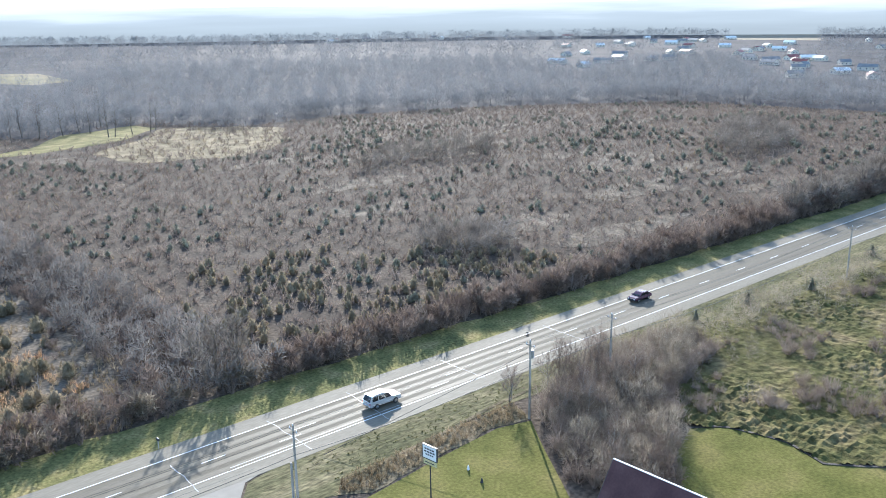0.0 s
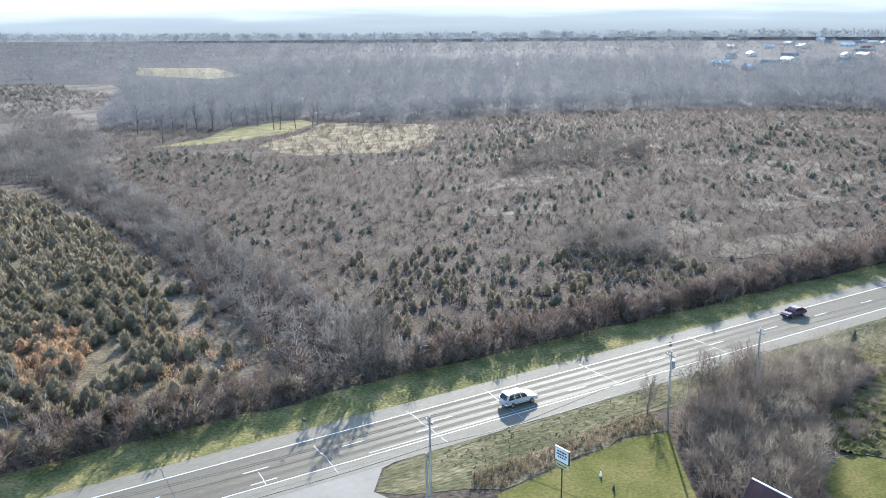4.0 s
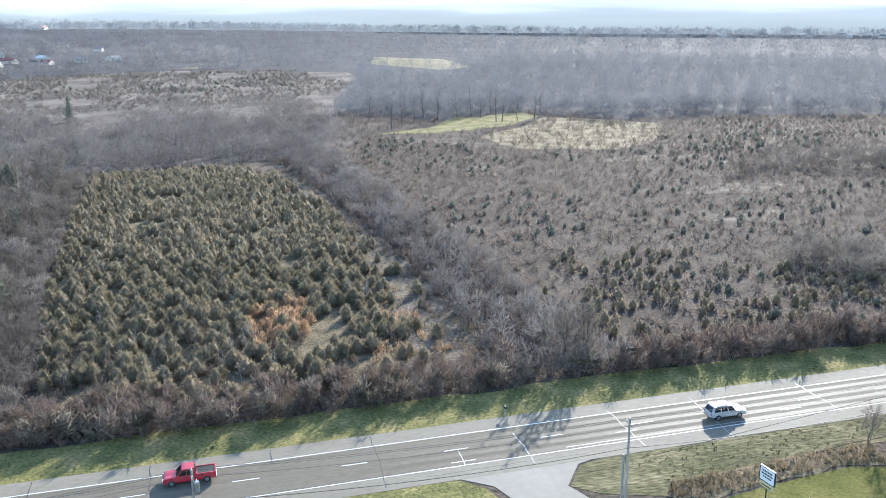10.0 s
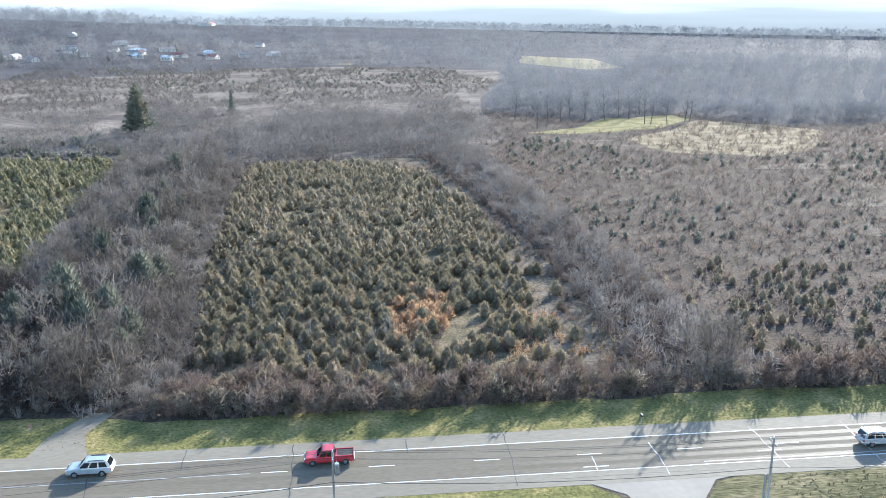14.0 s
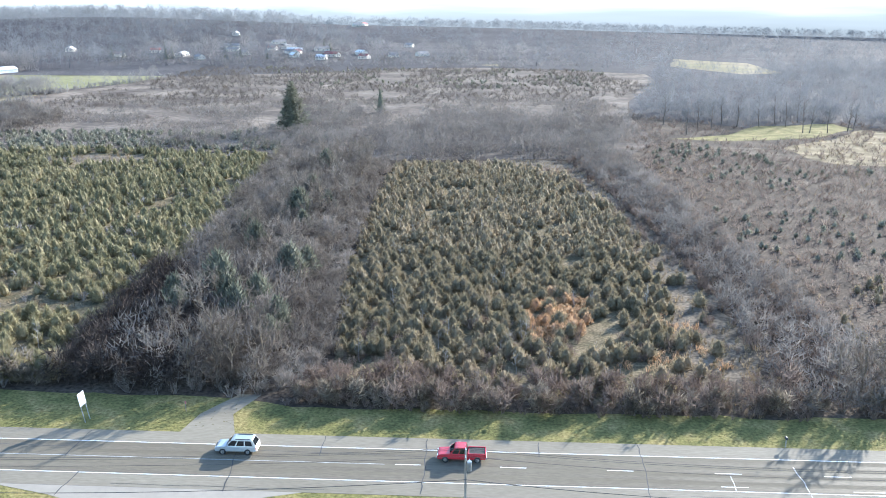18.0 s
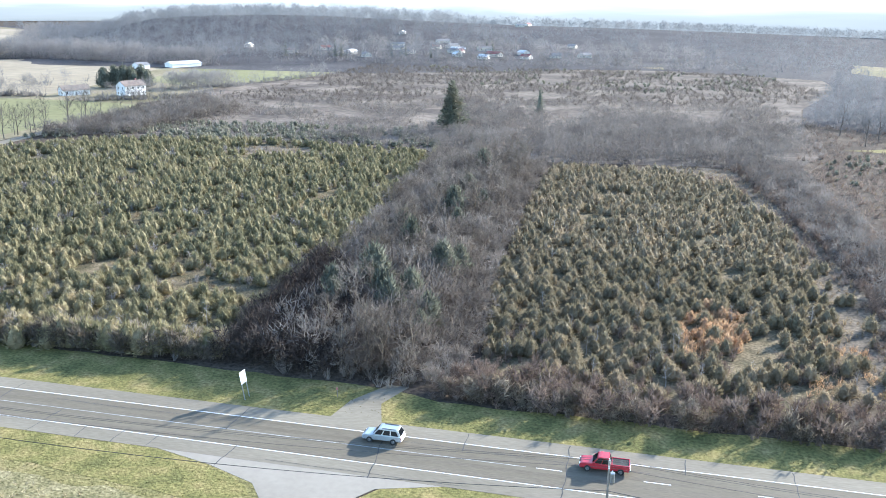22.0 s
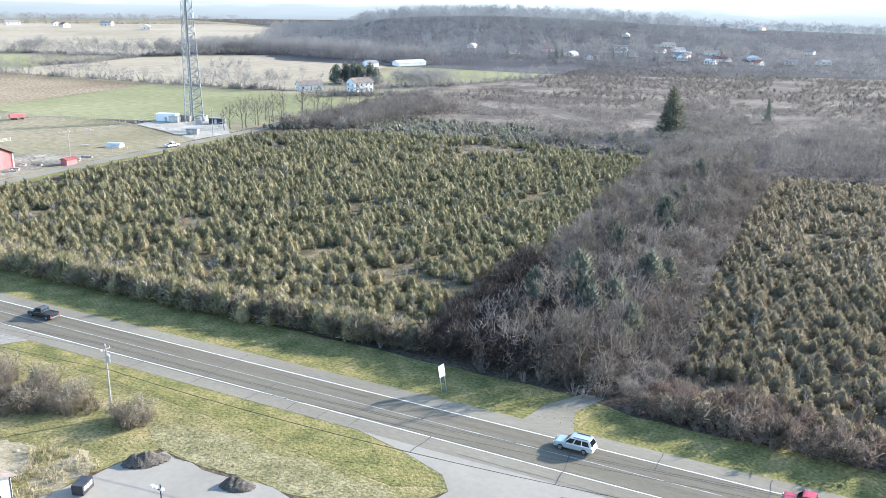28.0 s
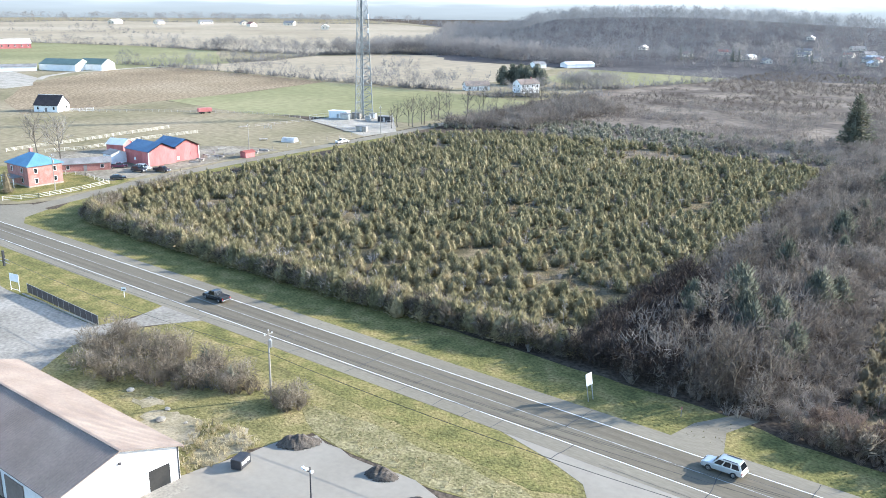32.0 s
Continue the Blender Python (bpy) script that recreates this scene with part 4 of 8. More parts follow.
PINES = [bush_pine(2.7, 1.2, 190, s, tip=0.42, slim=0.16) for s in range(6)]
PINES_FAR = [bush_pine(2.7, 1.22, 58, s + 20, tip=0.55, slim=0.2, sides=5) for s in range(5)]
SHRUBS = [shrub_tris(2.6, 1.5, 15, s, width=0.04) for s in range(6)]
SHRUBS_FINE = [shrub_tris(2.6, 1.6, 30, s + 110, width=0.018) for s in range(5)]
CEDARS = [bush_pine(2.2, 1.25, 30, s + 50, tip=0.6, slim=0.2, sides=5) for s in range(4)]
SHRUBS_FAR = [shrub_tris(2.3, 2.6, 5, s + 30, width=0.075) for s in range(6)]
WEEDS = [shrub_tris(1.1, 0.6, 5, s + 60, width=0.035) for s in range(4)]
TUFTS = [shrub_tris(0.35, 0.35, 3, s + 80, width=0.04) for s in range(4)]


def crown_tris(height, radius, n, seed, width, low=0.2):
    """A leafless crown far away: a haze of long thin twigs inside an egg, on a short trunk."""
    r = np.random.RandomState(seed)
    d = unit(r.randn(n, 3) + np.array([0, 0, 0.25]))
    rad = (0.35 + 0.6 * r.rand(n) ** 0.6)[:, None]
    mid = np.array([0, 0, height * (0.5 + low / 2)])
    size = np.array([radius, radius, height * (0.5 - low / 2)])
    p = mid + d * size * rad * 0.8
    q = p + unit(d * 0.5 + np.array([0, 0, 0.55]) + 0.6 * r.randn(n, 3)) * (height * (0.16 + 0.16 * r.rand(n)))[:, None]
    s = unit(np.cross(q - p, r.randn(n, 3))) * width
    tris = np.stack([p - s, p + s, q], 1)
    w = height * 0.008
    trunk = [((w * math.cos(a), w * math.sin(a), 0), (w * math.cos(a + 2.1), w * math.sin(a + 2.1), 0), (0, 0, height * 0.7)) for a in (0, 2.1, 4.2)]
    return np.concatenate([tris, np.array(trunk)])


CROWNS = [crown_tris(11, 4.8, 54, s + 200, 0.085, low=0.0) for s in range(6)]
CROWNS_FAR = [crown_tris(11, 6.8, 27, s + 220, 0.2, low=0.0) for s in range(5)]
SPRIGS = [crown_tris(4.2, 1.8, 78, s + 240, 0.055, low=0.0) for s in range(5)]
SCREEN = [crown_tris(4.2, 1.7, 92, s + 250, 0.085, low=0.0) for s in range(5)]
HEDGE = [crown_tris(3.4, 1.5, 150, s + 270, 0.085, low=0.0) for s in range(5)]
COPSE = [crown_tris(6.5, 3.0, 64, s + 280, 0.075, low=0.0) for s in range(5)]

SPRIGS_FINE = [crown_tris(4.2, 1.8, 120, s + 260, 0.019, low=0.05) for s in range(5)]

# ---- plants: where they stand ----
FIELD_W = [(-62, 108), (-100, 103.6), (-150, 102.8), (-197, 104), (-207, 111), (-214, 127), (-219.5, 152), (-222, 200), (-225, 262), (-212, 285), (-160, 300), (-76, 292), (-70, 220), (-64, 150)]
FIELD_E = [(-24, 110), (-8, 104.5), (22, 104), (34, 112), (36, 150), (33, 190), (27, 230), (18, 268), (5, 277), (-33, 279), (-33, 220), (-29, 150)]
HOLE_W = [(-152, 276), (-143, 294), (-122, 292), (-112, 280), (-130, 272)]
sheet("plantation_floor", FIELD_W, 0.035, 0.05, M["plantation_floor"], "straw-brown grass under the planted pines", "ground", wobble=0.8, step=5)
sheet("plantation_floor", FIELD_E, 0.035, 0.05, M["plantation_floor"], "straw-brown grass under the planted pines", "ground", wobble=0.8, step=5)
sheet("straw_strip", [(22, 104.5), (37, 104.5), (39, 150), (36, 200), (31, 245), (24, 288), (-4, 291), (4, 277), (16, 268), (23, 230), (28, 190), (29, 150), (27, 118)], 0.05, 0.03, M["straw_floor"], "strip of flattened straw grass beside the pines", "grass", wobble=1.2, step=4)
pw = fill(FIELD_W, 2.5, 0.5, 0.68, 1.25, 1, 3, holes=(HOLE_W,))
pw = pw[(patchy(pw, 7, 8) > -0.5) & (patchy(pw, 16, 3) > -0.5) & ((patchy(pw, 5, 4) > -0.42) | (pw[:, 1] < 112))]
pe = fill(FIELD_E, 2.4, 0.5, 0.66, 1.18, 2, 2)
RUST = [(4.5, 123), (13, 128), (16, 145), (10, 149), (4, 138)]
pe = pe[(patchy(pe, 12, 5) > -0.48) & (~inside(pe, RUST) | (patchy(pe, 2.6, 31) < -0.25))]
pe = pe[~((pe[:, 0] > 15) & (pe[:, 1] < 140) & (patchy(pe, 5, 41) < 0.02))]
pe = pe[~((pe[:, 1] < 130) & (patchy(pe, 7, 9) < -0.3))]
thin = np.clip((pe[:, 0] - 27 + np.clip((pe[:, 1] - 190) / 8, 0, 12)) / 9, 0, 0.75)
pe = pe[np.random.RandomState(77).rand(len(pe)) > thin]
rim_w = np.array([(-63, 107.5), (-100, 104.2), (-150, 103.4), (-197, 104.6), (-206, 111), (-213, 127), (-218.5, 152)])
rim_n = [int(np.hypot(*(q - p)) / 2.0) for p, q in zip(rim_w, rim_w[1:])]
rim = np.concatenate([p + (q - p) * (np.arange(n)[:, None] + 0.7 * rs.rand(n, 1)) / n for p, q, n in zip(rim_w, rim_w[1:], rim_n)])
pw = np.r_[np.c_[rim + 0.5 * rs.randn(len(rim), 2), 0.85 + 0.55 * rs.rand(len(rim))], pw]
near_w = pw[:, 1] < 111
pw[:, 2] *= 1 + 0.55 * np.clip((112 - pw[:, 1]) / 6, 0, 1)
near_e = (pe[:, 1] < 119) & (pe[:, 0] > -30)


def standing_pine(seed, material, label):
    ob = thing("young_pine", label, "tree", group="planted young pines")
    part("trunk", tubed((0, 0, 0), (0, 0, 2.2), 0.06, 0.02, 6), M["bark"], ob)
    child("crown", tri_mesh("crown", PINES[seed], material), ob, "bushy olive-green needles")
    return ob


def plant(originals, spots, seed):
    r = random.Random(seed)
    for i, (x, y, s) in enumerate(spots):
        m = Matrix.Translation((x, y, 0)) @ Matrix.Rotation(r.uniform(0, 6.28), 4, "Z") @ Matrix.Diagonal((s * r.uniform(0.9, 1.1), s * r.uniform(0.9, 1.1), s, 1))
        if i < len(originals):
            originals[i].matrix_basis = m
        else:
            o = copy_thing(originals[i % len(originals)], Matrix())
            o.matrix_basis = m


plant([standing_pine(s, M["pine"], "young olive-green pine in a dense plantation by the road") for s in range(6)], pw[near_w][:190], 3)
plant([standing_pine(s, M["pine_blue"], "young dark green pine among brown roadside brush") for s in range(6)], pe[near_e][:110], 4)
rest_w = np.r_[pw[~near_w], pw[near_w][190:]]
rest_e = np.r_[pe[~near_e], pe[near_e][110:]]
spread_over("pine_plantation_west", PINES, rest_w[rest_w[:, 1] < 152], M["pine"], "dense rows of young olive-green pines", "pine plantation", seed=5)
spread_over("pine_plantation_west_back", PINES_FAR, rest_w[rest_w[:, 1] >= 152], M["pine"], "dense rows of young olive-green pines", "pine plantation", seed=6)
spread_over("pine_plantation_east", PINES, rest_e[rest_e[:, 1] < 172], M["pine_blue"], "dense young dark green pines in rows", "pine plantation", seed=7)
spread_over("pine_plantation_east_back", PINES_FAR, rest_e[rest_e[:, 1] >= 172], M["pine_blue"], "dense young dark green pines in rows", "pine plantation", seed=8)
# young conifers scattered through the brush
BRUSH_E = [(52, 106), (110, 101), (200, 99), (330, 100), (400, 150), (405, 175), (386, 268), (300, 325), (232, 348), (190, 330), (165, 292), (140, 276), (105, 290), (64, 330), (44, 290), (47, 200)]
sc = np.concatenate([fill(BRUSH_E, 5.4, 0.95, 0.35, 0.8, 9, clump=(26, 0.06)), 
                     fill([(60, 300), (110, 286), (170, 250), (215, 232), (220, 300), (150, 272), (100, 290), (64, 332)], 4.8, 0.95, 0.5, 1.0, 12, keep=0.6),
                     fill([(200, 105), (330, 120), (400, 170), (330, 260), (250, 250)], 6.4, 0.95, 0.5, 1.1, 13, clump=(20, 0.0))])
spread_over("scattered_conifers", CEDARS, sc, M["cedar"], "small dark conifers scattered through brown brush", "young conifers", seed=9)
spread_over("young_pines_in_brush", PINES_FAR, fill([(54, 108), (110, 104), (135, 112), (112, 150), (70, 160), (56, 140)], 3.1, 0.8, 0.45, 0.85, 10, clump=(14, -0.12)), M["pine_blue"], "young pines half hidden in brown brush", "young conifers", seed=41)
fl = np.concatenate([fill([(-230, 288), (-150, 302), (-80, 300), (-60, 335), (-100, 350), (-200, 342)], 3.3, 0.7, 0.6, 1.1, 83, clump=(14, -0.05)), fill([(-150, 300), (-240, 285), (-240, 330), (-170, 345), (-110, 320)], 3.2, 0.6, 0.6, 1.0, 14, clump=(16, -0.12)), fill([(-110, 545), (60, 530), (84, 690), (-190, 700)], 8.0, 0.95, 0.5, 1.0, 15, clump=(24, 0.1))])
spread_over("far_conifers", CEDARS, fl, M["cedar"], "small dark conifers on a far scrubby field", "young conifers", seed=10)

# brush
front_e = [(-30, 101), (-5, 99.4), (40, 100), (41, 112), (20, 108), (0, 108), (-24, 113)]
hedge = [(38, 101), (56, 101), (54, 140), (50, 200), (46, 250), (42, 292), (22, 292), (30, 240), (37, 180), (38, 130)]
front_far = [(56, 101), (130, 99), (220, 98), (420, 97), (420, 108), (200, 107), (110, 106), (56, 107)]
SHADED_FOOT = [(-63, 104.6), (-46, 104), (-42.5, 110), (-46, 126), (-54, 142), (-67, 160), (-65, 122)]
belt = [(-61, 104), (-40, 103), (-28, 103), (-25, 113), (-30, 160), (-33, 230), (-36, 282), (-76, 296), (-71, 220), (-65, 150), (-62, 112)]
front_w = [(-62, 104.5), (-62, 110), (-100, 106), (-150, 105), (-200, 107), (-204, 105), (-150, 102.5), (-100, 103.2)]
spread_over("plantation_edge_saplings", SCREEN, fill([(-63, 106), (-63, 111), (-100, 107), (-150, 106.5), (-198, 109), (-210, 124), (-218, 150), (-221, 150), (-213, 122), (-205, 109), (-198, 102.8), (-150, 101.8), (-100, 102.4)], 1.75, 0.9, 0.5, 1.15, 84), M["twig_tan"], "grey-brown leafless saplings at the plantation edge", "brush", seed=46)
spread_over("field_hedge", HEDGE, fill([(-30, 100.6), (-5, 99.6), (40, 100), (54, 100.5), (54, 104.5), (40, 104), (-5, 103.5), (-28, 105)], 1.35, 0.95, 0.45, 1.15, 95, clump=(4.0, -0.02)), M["twig_tan"], "tan leafless scrub before the middle plantation", "brush", seed=57)
spread_over("roadside_hedge", HEDGE, fill([(54, 100.3), (130, 98.8), (220, 98), (420, 97), (420, 101), (220, 102), (130, 103), (54, 104.5)], 1.7, 0.95, 0.55, 1.2, 96, clump=(6, -0.2)), M["twig_brown"], "dense brown leafless scrub along the road", "brush", seed=53)
spread_over("plantation_hedge", HEDGE, fill([(-62, 104.4), (-100, 102.9), (-150, 102), (-198, 103.2), (-206, 110), (-203, 111), (-196, 106), (-150, 104.6), (-100, 105.4), (-62, 107)], 1.7, 0.95, 0.75, 1.45, 97, clump=(5, -0.3)), M["twig_tan"], "tan leafless scrub in front of the pines", "brush", seed=54)
spread_over("roadside_screen", SCREEN, np.concatenate([fill(front_e, 1.9, 0.9, 0.4, 1.05, 41), fill(front_far, 2.2, 0.9, 0.6, 1.25, 43)]), M["twig_brown"], "dense leafless brown saplings along the road", "brush", seed=52)
spread_over("roadside_saplings", SPRIGS, np.concatenate([fill(hedge, 2.6, 0.9, 0.6, 1.35, 42)]), M["twig_copse"], "leafless brown saplings at the field edge", "brush", seed=31)
spread_over("roadside_brush", SHRUBS, np.concatenate([fill(FIELD_E[:5] + [(33, 134), (-27, 134)], 2.4, 0.9, 0.5, 1.0, 75, clump=(9, -0.15)), fill(front_e, 1.5, 0.9, 0.3, 0.75, 21), fill([(33, 116), (40, 116), (39, 180), (32, 240), (24, 287), (12, 277), (25, 230), (32, 190), (36, 150)], 2.0, 0.9, 0.5, 0.9, 85, clump=(7, -0.1)), fill(hedge, 2.2, 0.8, 0.7, 1.4, 22)]), M["twig_brown"], "leafless brown and grey brush at the field edge", "brush", seed=11)
spread_over("roadside_brush_east", SHRUBS, fill(front_far, 2.0, 0.8, 0.7, 1.35, 23), M["twig_brown"], "dense leafless reddish-brown roadside brush", "brush", seed=12)
spread_over("shelter_belt_saplings", SPRIGS, np.concatenate([fill(belt, 2.4, 0.9, 0.5, 1.2, 44, holes=(SHADED_FOOT,)), fill([(-44, 104), (-33, 104), (-33, 118), (-44, 150), (-54, 150)], 2.0, 0.9, 0.7, 1.4, 88), fill([(-51, 110), (-36, 108), (-36, 160), (-42, 285), (-62, 288), (-56, 180)], 2.8, 0.9, 0.9, 1.6, 45), fill([(-238, 285), (-200, 300), (-192, 380), (-240, 425)], 3.4, 0.9, 0.9, 1.6, 46), fill([(112, 128), (124, 124), (134, 136), (122, 148), (110, 142)], 2.4, 0.9, 0.9, 1.4, 47), fill([(252, 150), (300, 158), (340, 190), (330, 205), (270, 175)], 3.6, 0.9, 0.9, 1.6, 48), fill([(190, 98.5), (260, 98), (300, 99), (300, 112), (240, 110), (195, 106)], 2.6, 0.9, 1.2, 2.0, 49), fill([(150, 225), (200, 215), (230, 240), (190, 250)], 4.0, 0.9, 0.9, 1.5, 50)]), M["twig_grey"], "tall leafless grey saplings of the shelter belt", "brush", seed=32)
# Thicket at the belt's foot, coloured dark for the tree shade that lies there.
spread_over("belt_shaded_brush", SPRIGS, fill(SHADED_FOOT, 1.3, 0.9, 0.7, 1.5, 89), M["shaded_brush"], "dense thicket at the foot of the shelter belt, shade put into its dark colour", "brush", seed=51)
spread_over("shelter_belt_brush", SHRUBS, fill(belt, 2.0, 0.8, 0.7, 1.4, 24, holes=(SHADED_FOOT,)), M["twig_grey"], "dense grey-brown undergrowth of the shelter belt", "brush", seed=13)
spread_over("plantation_edge_brush", SHRUBS, np.concatenate([fill(front_w, 1.9, 0.8, 0.4, 0.8, 25, keep=0.5), fill([(-196, 106), (-206, 112), (-219, 140), (-228, 200), (-222, 140), (-210, 110)], 2.4, 0.8, 0.5, 0.9, 26), fill(FIELD_W, 5.2, 0.95, 0.7, 1.2, 73, clump=(20, 0.0)), fill([(-190, 106), (-70, 106), (-70, 116), (-195, 118)], 3.0, 0.95, 0.7, 1.3, 74)]), M["twig_pale"], "pale leafless saplings along the plantation edge", "brush", seed=14)
spread_over("brush_field", SHRUBS_FAR, fill(BRUSH_E, 2.3, 0.95, 0.45, 1.05, 27, keep=0.95), M["twig_brown"], "wide field of leafless purple-brown brush", "brush", seed=15)
band = [(-34, 284), (20, 290), (44, 296), (64, 338), (70, 400), (60, 470), (-40, 450), (-120, 440), (-230, 420), (-236, 300), (-160, 304), (-76, 298)]
GLADE = [(66, 340), (92, 352), (112, 380), (147, 388), (150, 372), (134, 356), (122, 345), (90, 336)]
spread_over("clearing_brush", SHRUBS_FAR, np.concatenate([fill([(44, 288), (64, 330), (105, 288), (140, 274), (168, 292), (192, 330), (235, 350), (182, 354), (150, 396), (105, 378), (62, 414), (50, 340)], 3.0, 0.9, 0.5, 1.2, 79, clump=(7, -0.16), holes=(GLADE,))]), M["twig_brown"], "brown brush round a woodland clearing", "brush", seed=43)
spread_over("brush_band", SHRUBS_FAR, fill(band, 3.0, 0.9, 0.5, 1.3, 28, clump=(26, -0.2), holes=(HOLE_W,)), M["twig_grey"], "grey-brown thicket of leafless saplings", "brush", seed=16)
spread_over("far_scrub", SHRUBS_FAR, fill([(-236, 420), (60, 470), (100, 560), (60, 700), (-230, 700)], 3.9, 0.9, 0.6, 1.4, 29, clump=(30, -0.3)), M["twig_grey"], "far scrubland of leafless bushes", "brush", seed=17)
copse_e = [(-35, 285), (-8, 287), (16, 292), (40, 300), (52, 330), (54, 372), (20, 392), (-30, 388), (-46, 340)]
copse_w = [(-128, 306), (-92, 302), (-70, 300), (-52, 312), (-60, 345), (-98, 342), (-126, 330)]
spread_over("thicket_copse", COPSE, np.concatenate([fill(copse_e, 3.5, 0.9, 0.65, 1.2, 90, clump=(22, -0.42)), fill(copse_w, 3.4, 0.9, 0.5, 0.85, 91, clump=(14, -0.3)), fill([(-57, 107), (-37, 106), (-36, 150), (-58, 160)], 3.1, 0.9, 0.7, 1.1, 98), fill([(-70, 296), (-34, 290), (-40, 350), (-60, 420), (-96, 430), (-84, 350)], 4.2, 0.9, 0.6, 1.15, 92, clump=(12, -0.2)), fill([(-190, 352), (-120, 350), (-60, 400), (0, 410), (56, 420), (50, 470), (-90, 450), (-190, 420)], 5.5, 0.9, 0.5, 0.95, 93, clump=(18, 0.05)), fill([(-238, 288), (-206, 300), (-196, 380), (-236, 420)], 4.5, 0.9, 0.7, 1.2, 94)]), M["twig_copse"], "tall grey thicket of leafless young trees", "thicket", seed=50)
# weeds and grass
spread_over("dead_pines", PINES, fill(RUST, 2.2, 0.9, 0.5, 0.95, 76, clump=(3, -0.1)), M["rust_weed"], "rust-coloured dying young pines", "young conifers", seed=38)
spread_over("rust_weeds", WEEDS, np.concatenate([fill(RUST, 0.6, 0.9, 0.8, 1.6, 31, clump=(2.6, -0.15)), fill([(16, 114), (34, 116), (34, 138), (24, 138)], 1.0, 0.8, 0.7, 1.3, 32, clump=(4, 0.05))]), M["rust_weed"], "rust-orange dead grass clumps among pines", "weeds", seed=18)
spread_over("dead_weeds", WEEDS, np.concatenate([fill([(44, 70.5), (47, 68.8), (57, 70), (67, 70.8), (72, 69.5), (73, 74), (60, 73.6), (46, 73)], 0.5, 0.9, 0.45, 0.95, 33), fill([(-22, 101), (36, 100.5), (36, 108), (-20, 110)], 1.3, 0.9, 0.5, 1.0, 86, clump=(6, -0.05)), fill([(18, 106), (40, 105), (40, 140), (34, 130), (22, 116)], 1.2, 0.9, 0.6, 1.3, 34, clump=(7, -0.1)), fill([(20, 112), (37, 105), (39, 150), (36, 200), (31, 245), (24, 288), (-4, 291), (4, 277), (16, 268), (23, 230), (28, 190), (29, 150)], 1.5, 0.95, 0.5, 1.1, 99, clump=(5, -0.12)),
                                                fill(BRUSH_E, 4.5, 0.9, 0.6, 1.3, 35, clump=(14, 0.15)), fill([(125, 338), (152, 370), (178, 352), (190, 330), (170, 296), (142, 277), (110, 289), (104, 320)], 3.4, 0.9, 0.7, 1.3, 71, clump=(7, -0.1)), fill(FIELD_E, 2.8, 0.95, 0.7, 1.5, 72, clump=(12, 0.0)), fill(FIELD_W, 2.6, 0.95, 0.7, 1.5, 36, clump=(18, -0.1))]), M["weed"], "clumps of dead straw-coloured weeds", "weeds", seed=19)
spread_over("verge_tufts", TUFTS, np.concatenate([fill([(-200, 95), (60, 93.5), (300, 93), (300, 97), (60, 101), (-28, 100.5), (-40, 103), (-200, 105)], 1.0, 0.9, 0.4, 0.9, 37, keep=0.7), fill([(-118, 78), (-58, 78.6), (-46, 75), (-48, 67), (-68, 64.5), (-80, 60), (-118, 54)], 1.0, 0.9, 0.4, 0.9, 38, keep=0.8),
                                                 fill([(43, 79.5), (160, 79), (160, 71), (74, 74), (46, 72)], 0.8, 0.9, 0.5, 1.3, 39, keep=0.85), fill([(92, 75), (150, 69), (200, 60), (180, 10), (96, 30), (91, 45), (86, 56)], 1.1, 0.95, 0.5, 1.2, 40, clump=(5, -0.05))]), M["tuft"], "coarse grass tufts on the verges and meadow", "grass", seed=20)

spread_over("woods_edge_brush", COPSE, np.concatenate([fill([(62, 412), (105, 376), (150, 394), (176, 352), (232, 354), (300, 332), (386, 274), (412, 180), (440, 180), (410, 300), (310, 360), (236, 384), (190, 384), (160, 420), (110, 405), (80, 440)], 4.6, 0.95, 0.6, 1.5, 78)]), M["twig_haze"], "grey brush along the edge of the woods", "brush", seed=42)
# woods
TOWN = [(969, 648), (836, 485), (606, 295), (578, 255), (655, 374), (791, 556), (1060, 658), (1010, 900), (880, 1060), (700, 420), (720, 380), (760, 470), (690, 330), (640, 290), (880, 560), (800, 430), (860, 600), (930, 700), (1010, 760), (745, 520), (640, 345), (680, 395), (900, 640), (1000, 690), (610, 330), (560, 300)]
VILLAGE = [(-234, 944), (-290, 1006), (-187, 848), (-169, 886), (-187, 1200), (-397, 820), (-316, 831), (-265, 886), (-203, 846), (-192, 868), (-180, 1230), (-93, 964), (-240, 820), (-285, 800), (-225, 880), (-210, 905), (-250, 850), (-180, 812), (-150, 830), (-296, 784), (-262, 772), (-150, 796), (-118, 806), (-92, 826), (-64, 842), (-128, 850), (-340, 790)]
TOWN = [p for p in TOWN if math.hypot(*p) > 600]
rt = random.Random(31)
for k in range(34):
    az, far = radians(rt.uniform(47, 69)), rt.uniform(720, 1180)
    TOWN.append((far * math.sin(az), far * math.cos(az)))


def off_plots(spots, plots, reach):
    """Leaves out the trees that would stand on house plots."""
    ok = np.ones(len(spots), bool)
    for x, y in plots:
        ok &= np.hypot(spots[:, 0] - x, spots[:, 1] - y) > reach
    return spots[ok]


W1 = [(62, 412), (105, 374), (150, 392), (176, 350), (232, 352), (300, 330), (386, 272), (410, 180), (420, 104), (760, 104), (700, 420), (560, 640), (330, 800), (200, 660), (110, 640), (90, 520)]
w1 = fill(W1, 7.4, 0.95, 0.6, 1.15, 51, holes=([(160, 840), (128, 570), (172, 560), (222, 800)],))
w1 = np.r_[w1, fill([(160, 840), (128, 570), (172, 560), (222, 800)], 17, 0.95, 0.5, 1.0, 56)]
w1 = w1[(w1[:, 0] ** 2 + w1[:, 1] ** 2) < 800 ** 2]
w1 = off_plots(w1, TOWN, 26)
